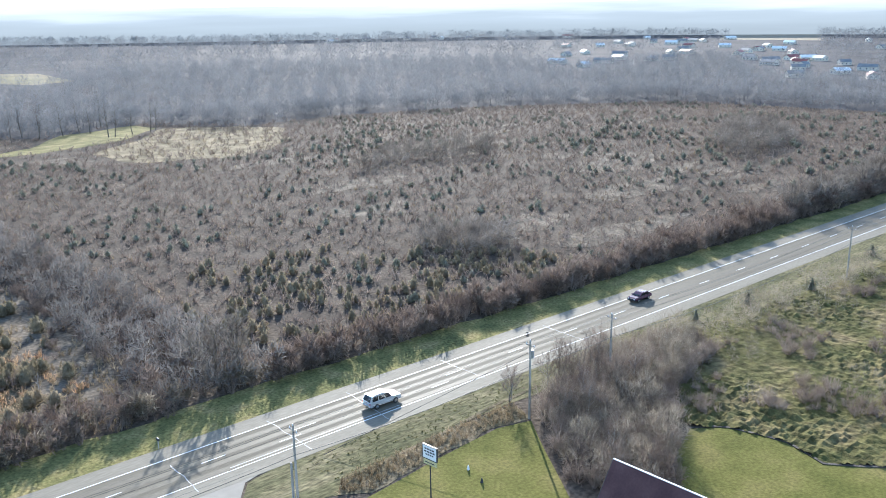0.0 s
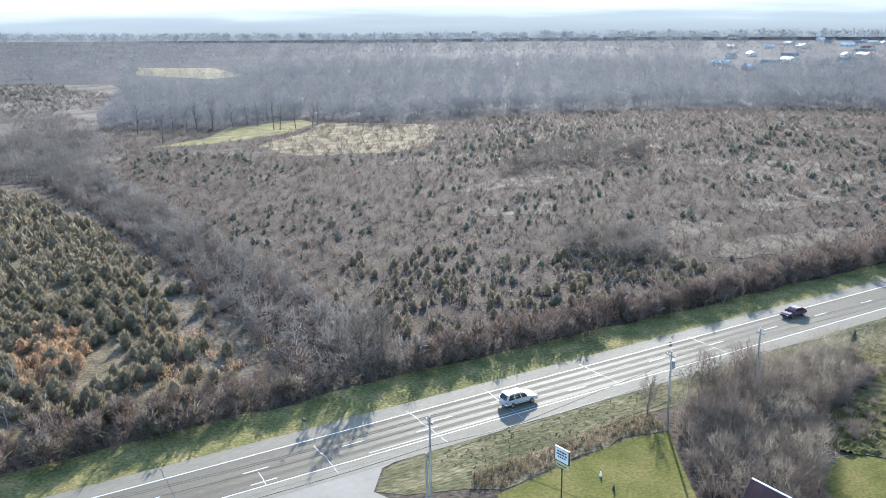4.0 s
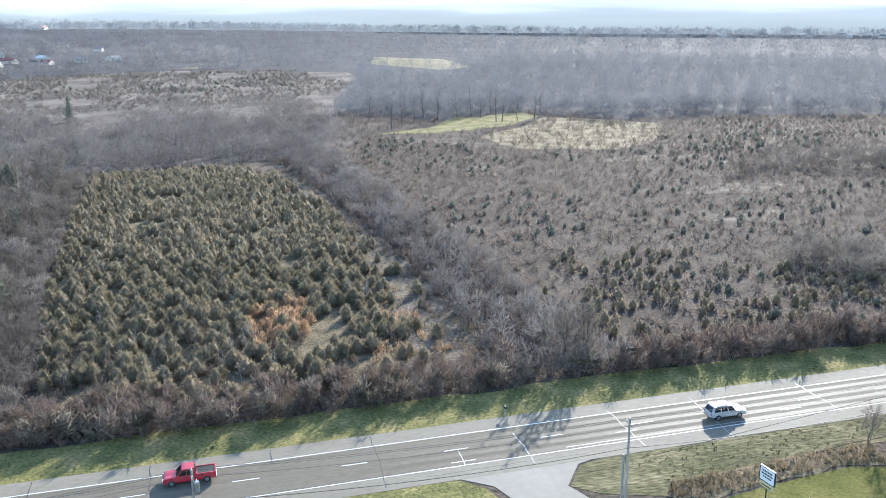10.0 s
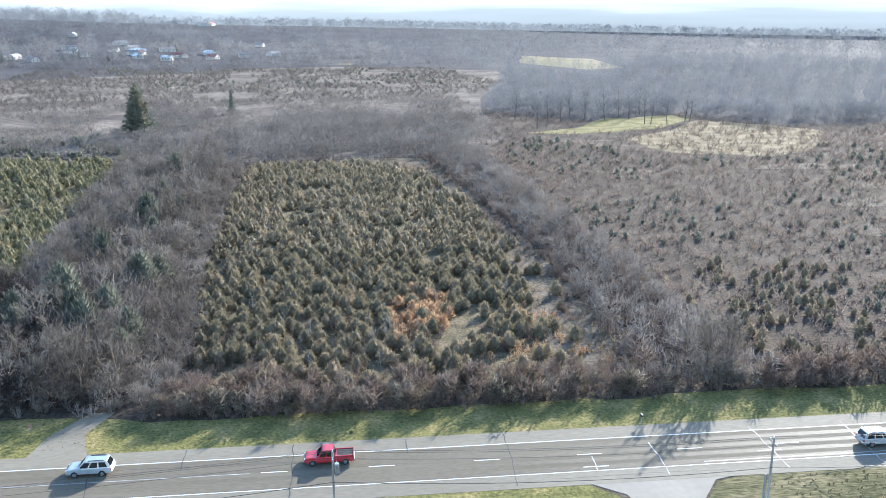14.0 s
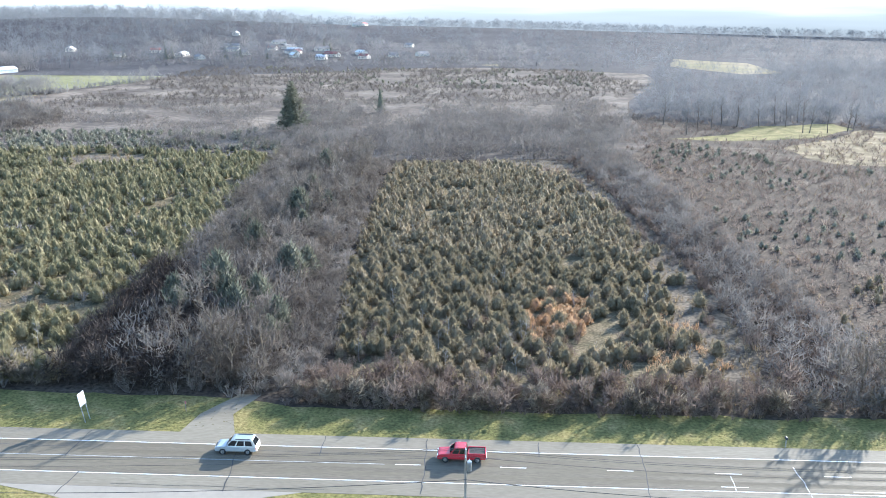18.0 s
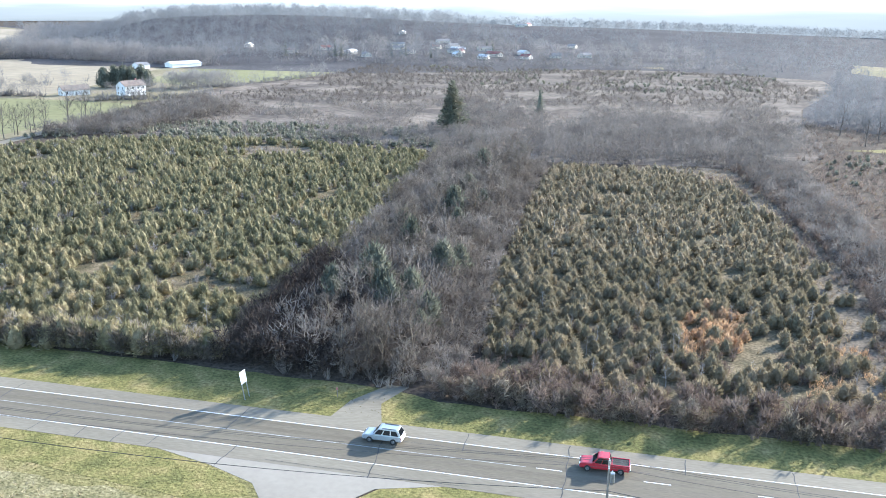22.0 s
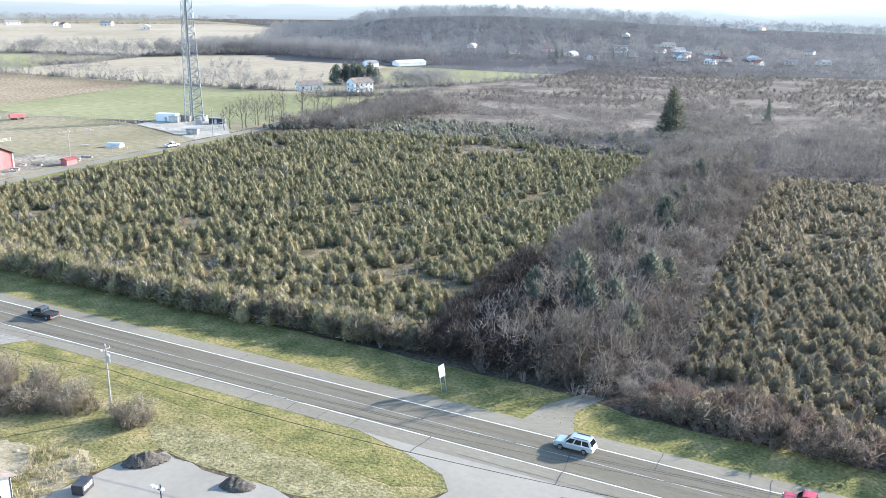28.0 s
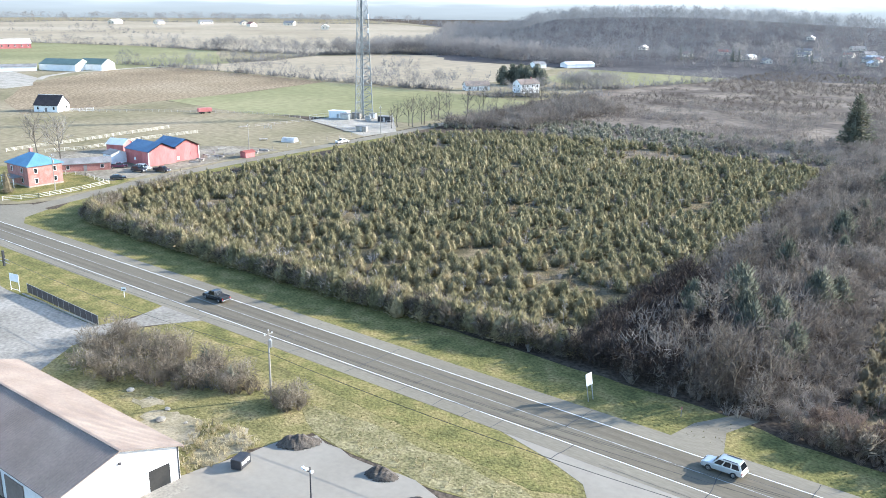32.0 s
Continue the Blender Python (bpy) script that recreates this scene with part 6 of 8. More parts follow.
def mailbox(x, y, turn, label, box_mat):
    ob = thing("mailbox", label, "mailbox", pose(x, y, 0, 0, 0, turn))
    part("post", boxed(-0.05, 0.05, -0.05, 0.05, 0, 1.1), M["pole_wood"], ob)
    bm = bmesh.new()
    rings = []
    for yy in (-0.3, 0.3):
        rings.append([bm.verts.new((x_, yy, z_)) for x_, z_ in [(-0.13, 1.1), (0.13, 1.1), (0.13, 1.25)] + [(0.13 * math.cos(a * math.pi / 6), 1.25 + 0.13 * math.sin(a * math.pi / 6)) for a in range(1, 6)] + [(-0.13, 1.25)]])
    k = len(rings[0])
    for i in range(k):
        bm.faces.new((rings[0][i], rings[0][(i + 1) % k], rings[1][(i + 1) % k], rings[1][i]))
    bm.faces.new(rings[0][::-1])
    bm.faces.new(rings[1])
    body = part("box", bm, box_mat, ob)
    part("flag", boxed(0.135, 0.15, -0.1, -0.05, 1.2, 1.5), M["lamp_red"], body, "small red flag")
    return ob


mailbox(33.8, 93.2, 0, "dark mailbox on a post at the road edge", M["sign_dark"])
small = thing("roadside_sign", "small white notice on a post in mown grass", "sign", pose(-140.3, 78.2, 0, 0, 0, 40))
part("post", boxed(-0.05, 0.05, -0.05, 0.05, 0, 1.9), M["white_paint"], small)
part("panel", boxed(-0.45, 0.45, -0.1, -0.055, 1.25, 1.95, 0.01), M["white_paint"], small)
part("bar", boxed(-0.3, 0.3, -0.112, -0.102, 1.5, 1.68), M["sign_dark"], small, "illegible dark lettering bar")

board = thing("business_sign", "white framed business sign with dark lettering on one post", "sign", pose(51.1, 63.6, 0, 0, 0, -82) @ Matrix.Diagonal((0.74, 0.74, 0.92, 1)))
part("post", tubed((0, 0, 0), (0, 0, 5.2), 0.11, 0.09, 10), M["sign_dark"], board)
face = part("panel", boxed(-1.3, 1.3, -0.12, 0.12, 4.9, 6.5, 0.03), M["white_paint"], board, "white sign cabinet")
for z, w in ((6.12, 0.95), (5.78, 1.05), (5.44, 0.8)):
    for sy in (-0.127, 0.127):
        for i in range(4):
            a = -w + i * w / 2
            part("lettering", boxed(a + 0.03, a + w / 2 - 0.06, sy - 0.004, sy + 0.004, z - 0.09, z + 0.09), M["sign_dark"], face, "illegible dark word")
for x0, x1, z0, z1 in ((-1.36, 1.36, 6.5, 6.58), (-1.36, 1.36, 4.82, 4.9), (-1.36, -1.3, 4.9, 6.5), (1.3, 1.36, 4.9, 6.5)):
    part("frame", boxed(x0, x1, -0.14, 0.14, z0, z1), M["sign_dark"], board, "dark frame edge")
lower = part("lower_board", boxed(-1.2, 1.2, -0.1, 0.1, 4.15, 4.75, 0.02), M["sign_yellow"], board, "tan reader board")
for sy in (-0.107, 0.107):
    part("lettering", boxed(-0.9, 0.9, sy - 0.004, sy + 0.004, 4.38, 4.5), M["sign_dark"], lower, "illegible dark word")
scrap = thing("tyre_scrap", "torn strip of black tyre on the carriageway", "debris", pose(92.2, 89.7, 0.06, 0, 0, 50))
bm = bmesh.new()
row = []
for i in range(9):
    a = i / 8
    row.append([bm.verts.new((a * 1.7 - 0.85 + 0.05 * math.sin(i * 2), 0.28 * math.sin(i * 1.1) * (1 - a) - w * (0.12 + 0.1 * math.sin(i)), 0.09 * math.sin(i * 0.9) ** 2 + 0.03)) for w in (-1, 1)])
for a, b in zip(row, row[1:]):
    bm.faces.new((a[0], b[0], b[1], a[1]))
bmesh.ops.solidify(bm, geom=bm.faces[:], thickness=0.03)
part("strip", bm, M["rubber"], scrap)
for x, y, m, lab in ((57.8, 65.2, "white_paint", "small white lawn ornament"), (57.1, 62.2, "sign_dark", "small dark lawn fixture")):
    o = thing("lawn_ornament", lab + " on the mown grass", "ornament", pose(x, y, 0))
    part("base", tubed((0, 0, 0), (0, 0, 0.25), 0.18, 0.14, 8), M[m], o)
    part("top", tubed((0, 0, 0.25), (0, 0, 0.6), 0.14, 0.05, 8), M[m], o)


# ---- buildings ----
def gable(name, label, x, y, turn, length, width, eave, rise, wall_mat, roof_mat, windows=2, doors=1, chimney=False, over=0.35, storeys=1, category="house", ribs=0, group="", trim=None):
    """A gabled building: length along its x, ridge along x."""
    ob = thing(name, label, category, pose(x, y, 0, 0, 0, turn), group=group)
    L, W = length / 2, width / 2
    bm = bmesh.new()
    ends = []
    for sx in (-L, L):
        ends.append([bm.verts.new(p) for p in ((sx, -W, 0), (sx, W, 0), (sx, W, eave), (sx, 0, eave + rise), (sx, -W, eave))])
    a, b = ends
    bm.faces.new(a[::-1])
    bm.faces.new(b)
    for i in (0, 1, 2, 3, 4):
        j = (i + 1) % 5
        bm.faces.new((a[i], a[j], b[j], b[i]))
    wall = part("wall", bm, wall_mat, ob)
    for s in (-1, 1):
        bm = bmesh.new()
        k = (rise) / W
        top = [(-L - over, 0, eave + rise + 0.03), (L + over, 0, eave + rise + 0.03), (L + over, s * (W + over), eave - over * k + 0.03), (-L - over, s * (W + over), eave - over * k + 0.03)]
        lo = [bm.verts.new(p) for p in top]
        hi = [bm.verts.new((p[0], p[1], p[2] + 0.14)) for p in top]
        bm.faces.new(hi if s < 0 else hi[::-1])
        bm.faces.new(lo[::-1] if s < 0 else lo)
        for i in range(4):
            bm.faces.new((lo[i], lo[(i + 1) % 4], hi[(i + 1) % 4], hi[i]))
        bmesh.ops.recalc_face_normals(bm, faces=bm.faces[:])
        slope = part("roof", bm, roof_mat, ob)
        if ribs:
            n = int((length + 2 * over) / ribs)
            me = None
            for i in range(n):
                xx = -L - over + (i + 0.5) * ribs
                if me is None:
                    bm = bmesh.new()
                    v = [bm.verts.new(p) for p in ((-0.03, 0, eave + rise + 0.17), (0.03, 0, eave + rise + 0.17), (0.03, s * (W + over), eave - over * k + 0.17), (-0.03, s * (W + over), eave - over * k + 0.17))]
                    u = [bm.verts.new((p.co.x * 0.5, p.co.y, p.co.z + 0.04)) for p in v]
                    for i2 in range(4):
                        bm.faces.new((v[i2], v[(i2 + 1) % 4], u[(i2 + 1) % 4], u[i2]))
                    bm.faces.new(u)
                    bmesh.ops.recalc_face_normals(bm, faces=bm.faces[:])
                    first = part("rib", bm, roof_mat, slope, at=pose(xx, 0, 0))
                    me = first.data
                else:
                    child("rib", me, slope, at=pose(xx, 0, 0))
    if trim:
        part("ridge_cap", boxed(-L - over, L + over, -0.16, 0.16, eave + rise + 0.15, eave + rise + 0.24), trim, ob)
    hgt = eave / storeys
    for st in range(storeys):
        z0 = st * hgt + hgt * 0.36
        z1 = z0 + hgt * 0.42
        for s in (-1, 1):
            for i in range(windows):
                xx = -L + length * (i + 0.5) / windows
                if st == 0 and doors and s < 0 and i == windows // 2:
                    part("door", boxed(xx - 0.5, xx + 0.5, -W - 0.05, -W + 0.05, 0, 2.05), M["roof_grey"], ob)
                    continue
                wd = part("window", boxed(xx - 0.55, xx + 0.55, s * W - 0.06, s * W + 0.06, z0 - 0.08, z1 + 0.08), M["white_paint"], ob, "white window frame")
                part("pane", boxed(xx - 0.45, xx + 0.45, s * W - 0.075, s * W + 0.075, z0, z1), M["glass"], wd, "dark glass")
            if windows:
                for yy in (-W * 0.45, W * 0.45):
                    wd = part("window", boxed(s * L - 0.06, s * L + 0.06, yy - 0.5, yy + 0.5, z0 - 0.08, z1 + 0.08), M["white_paint"], ob, "white window frame")
                    part("pane", boxed(s * L - 0.075, s * L + 0.075, yy - 0.4, yy + 0.4, z0, z1), M["glass"], wd, "dark glass")
    if chimney:
        part("chimney", boxed(L * 0.5 - 0.4, L * 0.5 + 0.4, -0.4, 0.4, eave + rise * 0.5, eave + rise + 1.1), M["brick_red"], ob, "brick chimney")
    return ob


# the metal shed by the lot
shed = gable("metal_shed", "cream metal shed with a brown ribbed metal roof", -98.2, 39.9, 0, 37.2, 14.6, 4.2, 2.4, M["cream_metal"], M["roof_brown"], 0, 0, ribs=0.42, over=0.45, category="shed", trim=M["roof_brown"])
# Solid panel on the wall; the darkness of the doorway is its colour.
part("overhead_door", boxed(18.5, 18.63, 3.3, 6.0, 0, 2.6), M["unlit_inside"], shed, "doorway with its unlit inside painted as a near-black panel")
part("door_frame", boxed(18.5, 18.66, 3.1, 3.3, 0, 2.8), M["white_paint"], shed)
part("door_frame", boxed(18.5, 18.66, 6.0, 6.2, 0, 2.8), M["white_paint"], shed)
part("door_frame", boxed(18.5, 18.66, 3.3, 6.0, 2.6, 2.8), M["white_paint"], shed)
part("downpipe", boxed(18.55, 18.67, 7.1, 7.22, 0, 4.1), M["sign_dark"], shed)
part("gutter", boxed(-18.9, 18.9, 7.72, 7.86, 3.86, 4.0), M["roof_brown"], shed)
part("lamp", boxed(18.6, 18.85, -0.15, 0.15, 5.0, 5.25, 0.03), M["sign_dark"], shed)
part("apron", boxed(18.6, 21.2, 2.4, 6.8, 0.0, 0.075), M["gravel"], shed, "concrete door apron")
for i in range(3):
    part("bay_door", boxed(-2 + i * 5, 2 + i * 5, -7.42, -7.32, 0, 3.2), M["roof_brown"], shed, "brown sliding bay door")

# the dark-roofed building beside the thicket
roofy = thing("outbuilding", "outbuilding with a steep dark maroon roof and white trim", "outbuilding", pose(60.4, 47.1, 0, 0, 0, 3.2))
bm = bmesh.new()
ends = []
for sy in (-22, -0.3):
    ends.append([bm.verts.new(p) for p in ((-3.5, sy, 0), (3.5, sy, 0), (3.5, sy, 2.8), (0, sy, 7.8), (-3.5, sy, 2.8))])
bm.faces.new(ends[0])
bm.faces.new(ends[1][::-1])
for i in range(5):
    j = (i + 1) % 5
    bm.faces.new((ends[0][j], ends[0][i], ends[1][i], ends[1][j]))
part("wall", bm, M["cream_metal"], roofy)
for s in (-1, 1):
    bm = bmesh.new()
    lo = [bm.verts.new(p) for p in ((0, -22.4, 7.85), (0, 0, 7.85), (s * 3.8, 0, 2.45), (s * 3.8, -22.4, 2.45))]
    hi = [bm.verts.new((p.co.x + s * 0.12, p.co.y, p.co.z + 0.1)) for p in lo]
    bm.faces.new(hi)
    bm.faces.new(lo[::-1])
    for i in range(4):
        bm.faces.new((lo[i], lo[(i + 1) % 4], hi[(i + 1) % 4], hi[i]))
    bmesh.ops.recalc_face_normals(bm, faces=bm.faces[:])
    slope = part("roof", bm, M["roof_maroon"], roofy, "dark maroon roof slope")
    part("barge_board", tubed((s * 0.1, 0.03, 7.9), (s * 3.9, 0.03, 2.5), 0.06, 0.06, 4), M["sign_dark"], roofy, "dark rake trim")
part("ridge_trim", boxed(-0.09, 0.09, -22.4, 0.05, 7.92, 8.0), M["white_paint"], roofy, "pale ridge flashing")
unitb = thing("air_conditioner", "grey metal air conditioning unit beside the outbuilding", "appliance", pose(68.4, 43.4, 0.04))
part("casing", boxed(-0.6, 0.6, -0.5, 0.5, 0, 1.0, 0.04), M["galvanised"], unitb)
part("fan_grille", tubed((0, 0, 1.0), (0, 0, 1.04), 0.42, 0.4, 14), M["sign_dark"], unitb)

# lot clutter
def soil_heap(x, y, r, h, label, seed):
    rr = random.Random(seed)
    bm = bmesh.new()
    bmesh.ops.create_grid(bm, x_segments=20, y_segments=20, size=r)
    for v in bm.verts:
        d = math.hypot(v.co.x, v.co.y * 1.7) / r
        lump = 1 + 0.75 * noise.noise(Vector((v.co.x * 0.55 + seed * 3.1, v.co.y * 0.55, 0.4)))
        v.co.z = max(-0.05, h * lump * max(0, 1 - d ** 1.5) + 0.4 * noise.noise(Vector((v.co.x * 1.6 + seed, v.co.y * 1.6, 0))) * (1 - min(1, d)) - 0.03)
    bmesh.ops.delete(bm, geom=[v for v in bm.verts if math.hypot(v.co.x, v.co.y * 1.7) > r * 1.04], context="VERTS")
    return tagged(part("dirt_mound", bm, M["dark_dirt"], None), label, "heap")


o = soil_heap(-74.6, 61.6, 3.4, 1.3, "dark brown heap of soil on the lot", 1)
o.matrix_basis = pose(-75.2, 61.3, 0.06, 0, 0, 48) @ Matrix.Diagonal((0.85, 0.9, 0.95, 1))
o = soil_heap(-62.0, 61.6, 2.9, 1.1, "dark heap of soil and rubble by the grass edge", 2)
o.matrix_basis = pose(-62.2, 62.2, 0.06, 0, 0, 15) @ Matrix.Diagonal((0.75, 0.85, 0.95, 1))
o = soil_heap(-55.5, 59.5, 1.8, 0.8, "low heap of soil at the lot edge", 3)
o.matrix_basis = pose(-55.0, 60.5, 0.06)
skip = thing("dumpster", "dark open dumpster with white label panels", "dumpster", pose(-76.4, 53.3, 0.055, 0, 0, 109) @ Matrix.Diagonal((0.8, 0.8, 0.85, 1)))
part("floor", boxed(-1.3, 1.3, -0.8, 0.8, 0.1, 0.2), M["sign_dark"], skip)
for a in ((-1.3, 1.3, -0.85, -0.78, 0.1, 1.4), (-1.3, 1.3, 0.78, 0.85, 0.1, 1.4), (-1.35, -1.28, -0.85, 0.85, 0.1, 1.4), (1.28, 1.35, -0.85, 0.85, 0.1, 1.4)):
    part("side", boxed(*a), M["sign_dark"], skip)
# Added black sheet: its colour stands for the shaded inside of the open top.
inside_sheet = part("inside_sheet", boxed(-1.34, 1.34, -0.84, 0.84, 1.4, 1.46, 0.01), M["sign_dark"], skip, "black sheet across the open top, painted as its dark inside")
for i in range(3):
    part("label_panel", boxed(-1.05 + i * 0.75, -0.5 + i * 0.75, -0.865, -0.852, 0.65, 1.2), M["white_paint"], skip, "white panel")
for i in range(4):
    part("skid", boxed(-1.2 + i * 0.7, -1.0 + i * 0.7, -0.7, 0.7, 0, 0.1), M["rubber"], skip)
for k, (x, y, s) in enumerate(((-104.5, 56.6, 0.9), (-93.5, 54.0, 1.1), (-95.5, 56.4, 0.7), (-90.4, 55.6, 0.5))):
    bm = bmesh.new()
    bmesh.ops.create_icosphere(bm, subdivisions=2, radius=0.6 * s)
    for v in bm.verts:
        v.co = v.co * (1 + 0.35 * noise.noise(v.co * 1.7 + Vector((k, 0, 0))))
        v.co.z *= 0.5
    o = part("boulder", bm, M["gravel"], None)
    o.matrix_basis = pose(x, y, 0.2 * s, 0, 0, k * 40)
    tagged(o, "pale weathered boulder lying in rough grass", "rock")

# chain-link fence and gate sign of the yard
fence = thing("chain_link_fence", "dark chain-link fence with steel posts beside the yard", "fence")
fa, fb = Vector((-156, 68.2)), Vector((-130.6, 67.3))
for i in range(14):
    p = fa.lerp(fb, i / 13)
    part("post", tubed((p.x, p.y, 0), (p.x, p.y, 1.9), 0.04, 0.04, 6), M["galvanised"], fence)
part("top_rail", tubed((fa.x, fa.y, 1.86), (fb.x, fb.y, 1.86), 0.03, 0.03, 6), M["galvanised"], fence)
for i in range(13):
    p, q = fa.lerp(fb, i / 13), fa.lerp(fb, (i + 1) / 13)
    bm = bmesh.new()
    for k in range(8):
        a, b = p.lerp(q, k / 8), p.lerp(q, (k + 0.72) / 8)
        box(bm, a.x, b.x, min(a.y, b.y) - 0.012, max(a.y, b.y) + 0.012, 0.12, 1.82)
    part("slat_panel", bm, M["sign_dark"], fence, "dark privacy slats")
part("kerb", boxed(-156, -130.6, 67.1, 67.4, 0, 0.2), M["gravel"], fence, "pale concrete footing")
gate = thing("gate_sign", "white notice board on a steel gate frame", "sign", pose(-158.6, 67.2, 0, 0, 0, 10))
for dx in (-1.2, 1.2):
    part("post", tubed((dx, 0, 0), (dx, 0, 2.4), 0.05, 0.05, 6), M["white_paint"], gate)
part("panel", boxed(-1.3, 1.3, -0.04, 0.04, 1.9, 3.4, 0.01), M["white_paint"], gate)
part("rail", boxed(-1.2, 1.2, -0.03, 0.03, 0.3, 0.4), M["white_paint"], gate)
rack = thing("gate_post", "dark gate post with signs at the yard entrance", "post", pose(-176, 73.5, 0))
part("post", boxed(-0.2, 0.2, -0.2, 0.2, 0, 3.2), M["sign_dark"], rack)
for z in (0.8, 1.5):
    part("rail", boxed(-2.2, 2.2, -0.05, 0.05, z, z + 0.12), M["galvanised"], rack)

# farmstead
red_label = "red-painted barn with a blue metal roof and twin gables"
barn = thing("red_barn", red_label, "barn", pose(-247.5, 164.6, 0))
for yc, dx in ((-5.1, 0.0), (5.1, -1.2)):
    bm = bmesh.new()
    ends = []
    for sx in (-13, dx):
        ends.append([bm.verts.new(p) for p in ((sx, yc - 5.1, 0), (sx, yc + 5.1, 0), (sx, yc + 5.1, 4.6), (sx, yc, 7.0), (sx, yc - 5.1, 4.6))])
    a, b = ends
    bm.faces.new(a[::-1])
    bm.faces.new(b)
    for i in range(5):
        bm.faces.new((a[i], a[(i + 1) % 5], b[(i + 1) % 5], b[i]))
    part("wall", bm, M["barn_red"], barn, "red vertical boards")
    for s in (-1, 1):
        bm = bmesh.new()
        lo = [bm.verts.new(p) for p in ((-13.4, yc, 7.05), (dx + 0.4, yc, 7.05), (dx + 0.4, yc + s * 5.2, 4.62), (-13.4, yc + s * 5.2, 4.62))]
        hi = [bm.verts.new((p.co.x, p.co.y, p.co.z + 0.15)) for p in lo]
        bm.faces.new(hi)
        bm.faces.new(lo[::-1])
        for i in range(4):
            bm.faces.new((lo[i], lo[(i + 1) % 4], hi[(i + 1) % 4], hi[i]))
        bmesh.ops.recalc_face_normals(bm, faces=bm.faces[:])
        slope = part("roof", bm, M["roof_blue"], barn, "blue metal sheets")
    for s in (-1, 1):
        bm = bmesh.new()
        v = [bm.verts.new(p) for p in ((dx + 0.42, yc, 7.22), (dx + 0.42, yc + s * 5.2, 4.79), (dx + 0.42, yc + s * 5.2, 4.5), (dx + 0.42, yc, 6.93))]
        bm.faces.new(v)
        bmesh.ops.solidify(bm, geom=bm.faces[:], thickness=0.06)
        part("barge_board", bm, M["white_paint"], barn, "white gable trim")
part("barn_door", boxed(-1.26, -1.14, 6.8, 9.2, 0, 3.0), M["barn_red"], barn, "tall red sliding door")
part("window", boxed(-0.06, 0.06, 0.6, 1.4, 0.9, 1.9), M["white_paint"], barn, "white framed opening")
part("window", boxed(-8, -7, -10.26, -10.14, 1.4, 2.4), M["white_paint"], barn)
part("corner_trim", boxed(-0.02, 0.06, -10.24, -9.98, 0, 4.5), M["white_paint"], barn)
part("corner_trim", boxed(-1.22, -1.14, 9.98, 10.24, 0, 4.5), M["white_paint"], barn)

fhouse = thing("brick_house", "two-storey red brick farmhouse with a blue hipped roof", "house", pose(-250.6, 118.8, 0))
part("wall", boxed(-6, 6, -5.1, 5.1, 0, 6.0), M["brick_red"], fhouse)
bm = bmesh.new()
lo = [bm.verts.new(p) for p in ((-6.5, -5.6, 5.95), (6.5, -5.6, 5.95), (6.5, 5.6, 5.95), (-6.5, 5.6, 5.95))]
mid = [bm.verts.new((p.co.x, p.co.y, 6.15)) for p in lo]
top = [bm.verts.new((-1.5, 0, 9.0)), bm.verts.new((1.5, 0, 9.0))]
bm.faces.new(lo[::-1])
for i in range(4):
    bm.faces.new((lo[i], lo[(i + 1) % 4], mid[(i + 1) % 4], mid[i]))
bm.faces.new((mid[0], mid[1], top[1], top[0]))
bm.faces.new((mid[2], mid[3], top[0], top[1]))
bm.faces.new((mid[1], mid[2], top[1]))
bm.faces.new((mid[3], mid[0], top[0]))
part("roof", bm, M["roof_sky"], fhouse, "pale blue metal hipped roof")
part("chimney", boxed(-4.4, -3.6, 1.0, 1.8, 6.5, 9.6), M["brick_red"], fhouse)
for z in (1.0, 3.9):
    for y in (-2.8, 2.8):
        wd = part("window", boxed(5.94, 6.06, y - 0.55, y + 0.55, z, z + 1.5), M["white_paint"], fhouse, "white window frame")
        part("pane", boxed(5.93, 6.075, y - 0.42, y + 0.42, z + 0.12, z + 1.38), M["glass"], wd)
    for x in (-3.2, 2.6):
        wd = part("window", boxed(x - 0.55, x + 0.55, -5.16, -5.04, z, z + 1.5), M["white_paint"], fhouse, "white window frame")
        part("pane", boxed(x - 0.42, x + 0.42, -5.175, -5.03, z + 0.12, z + 1.38), M["glass"], wd)
porch = part("porch_roof", boxed(-4.5, 3.0, -8.2, -5.1, 2.7, 2.9), M["roof_grey"], fhouse, "dark porch roof")
for x in (-4.2, -0.8, 2.7):
    part("porch_post", boxed(x - 0.1, x + 0.1, -8.0, -7.8, 0, 2.7), M["white_paint"], porch)
part("foundation", boxed(-6.05, 6.05, -5.15, 5.15, 0, 0.45), M["gravel"], fhouse, "pale stone footing")
gable("brick_wing", "long low brick outbuilding with a grey roof", -258, 138.5, 62, 15, 5, 2.5, 1.3, M["brick_red"], M["roof_grey"], 3, 1, category="outbuilding")
gable("small_barn", "small red shed with a white metal roof", -280, 164.5, 20, 7, 5.5, 3.0, 1.6, M["barn_red"], M["white_paint"], 0, 1, category="shed")
gable("grey_shed", "pale grey metal lean-to beside the barn", -262.5, 152, 0, 5, 6, 3.2, 1.0, M["sign_back"], M["roof_grey"], 0, 0, category="shed")
gable("red_hut", "small faded red feed hut by the lane", -238.6, 187.2, 95, 4.2, 2.6, 1.8, 0.5, M["barn_red"], M["roof_red"], 0, 0, category="shed")
gable("white_cottage", "small white cottage with a dark roof beyond the pasture", -404, 206, 30, 12, 10, 3.2, 4.2, M["white_paint"], M["roof_dark"], 3, 1, chimney=False, trim=M["white_paint"])
gable("pole_barn", "large white pole barn with a green roof", -620, 332, 25, 30, 18, 4.6, 3.4, M["white_paint"], M["roof_green"], 0, 0, category="barn")
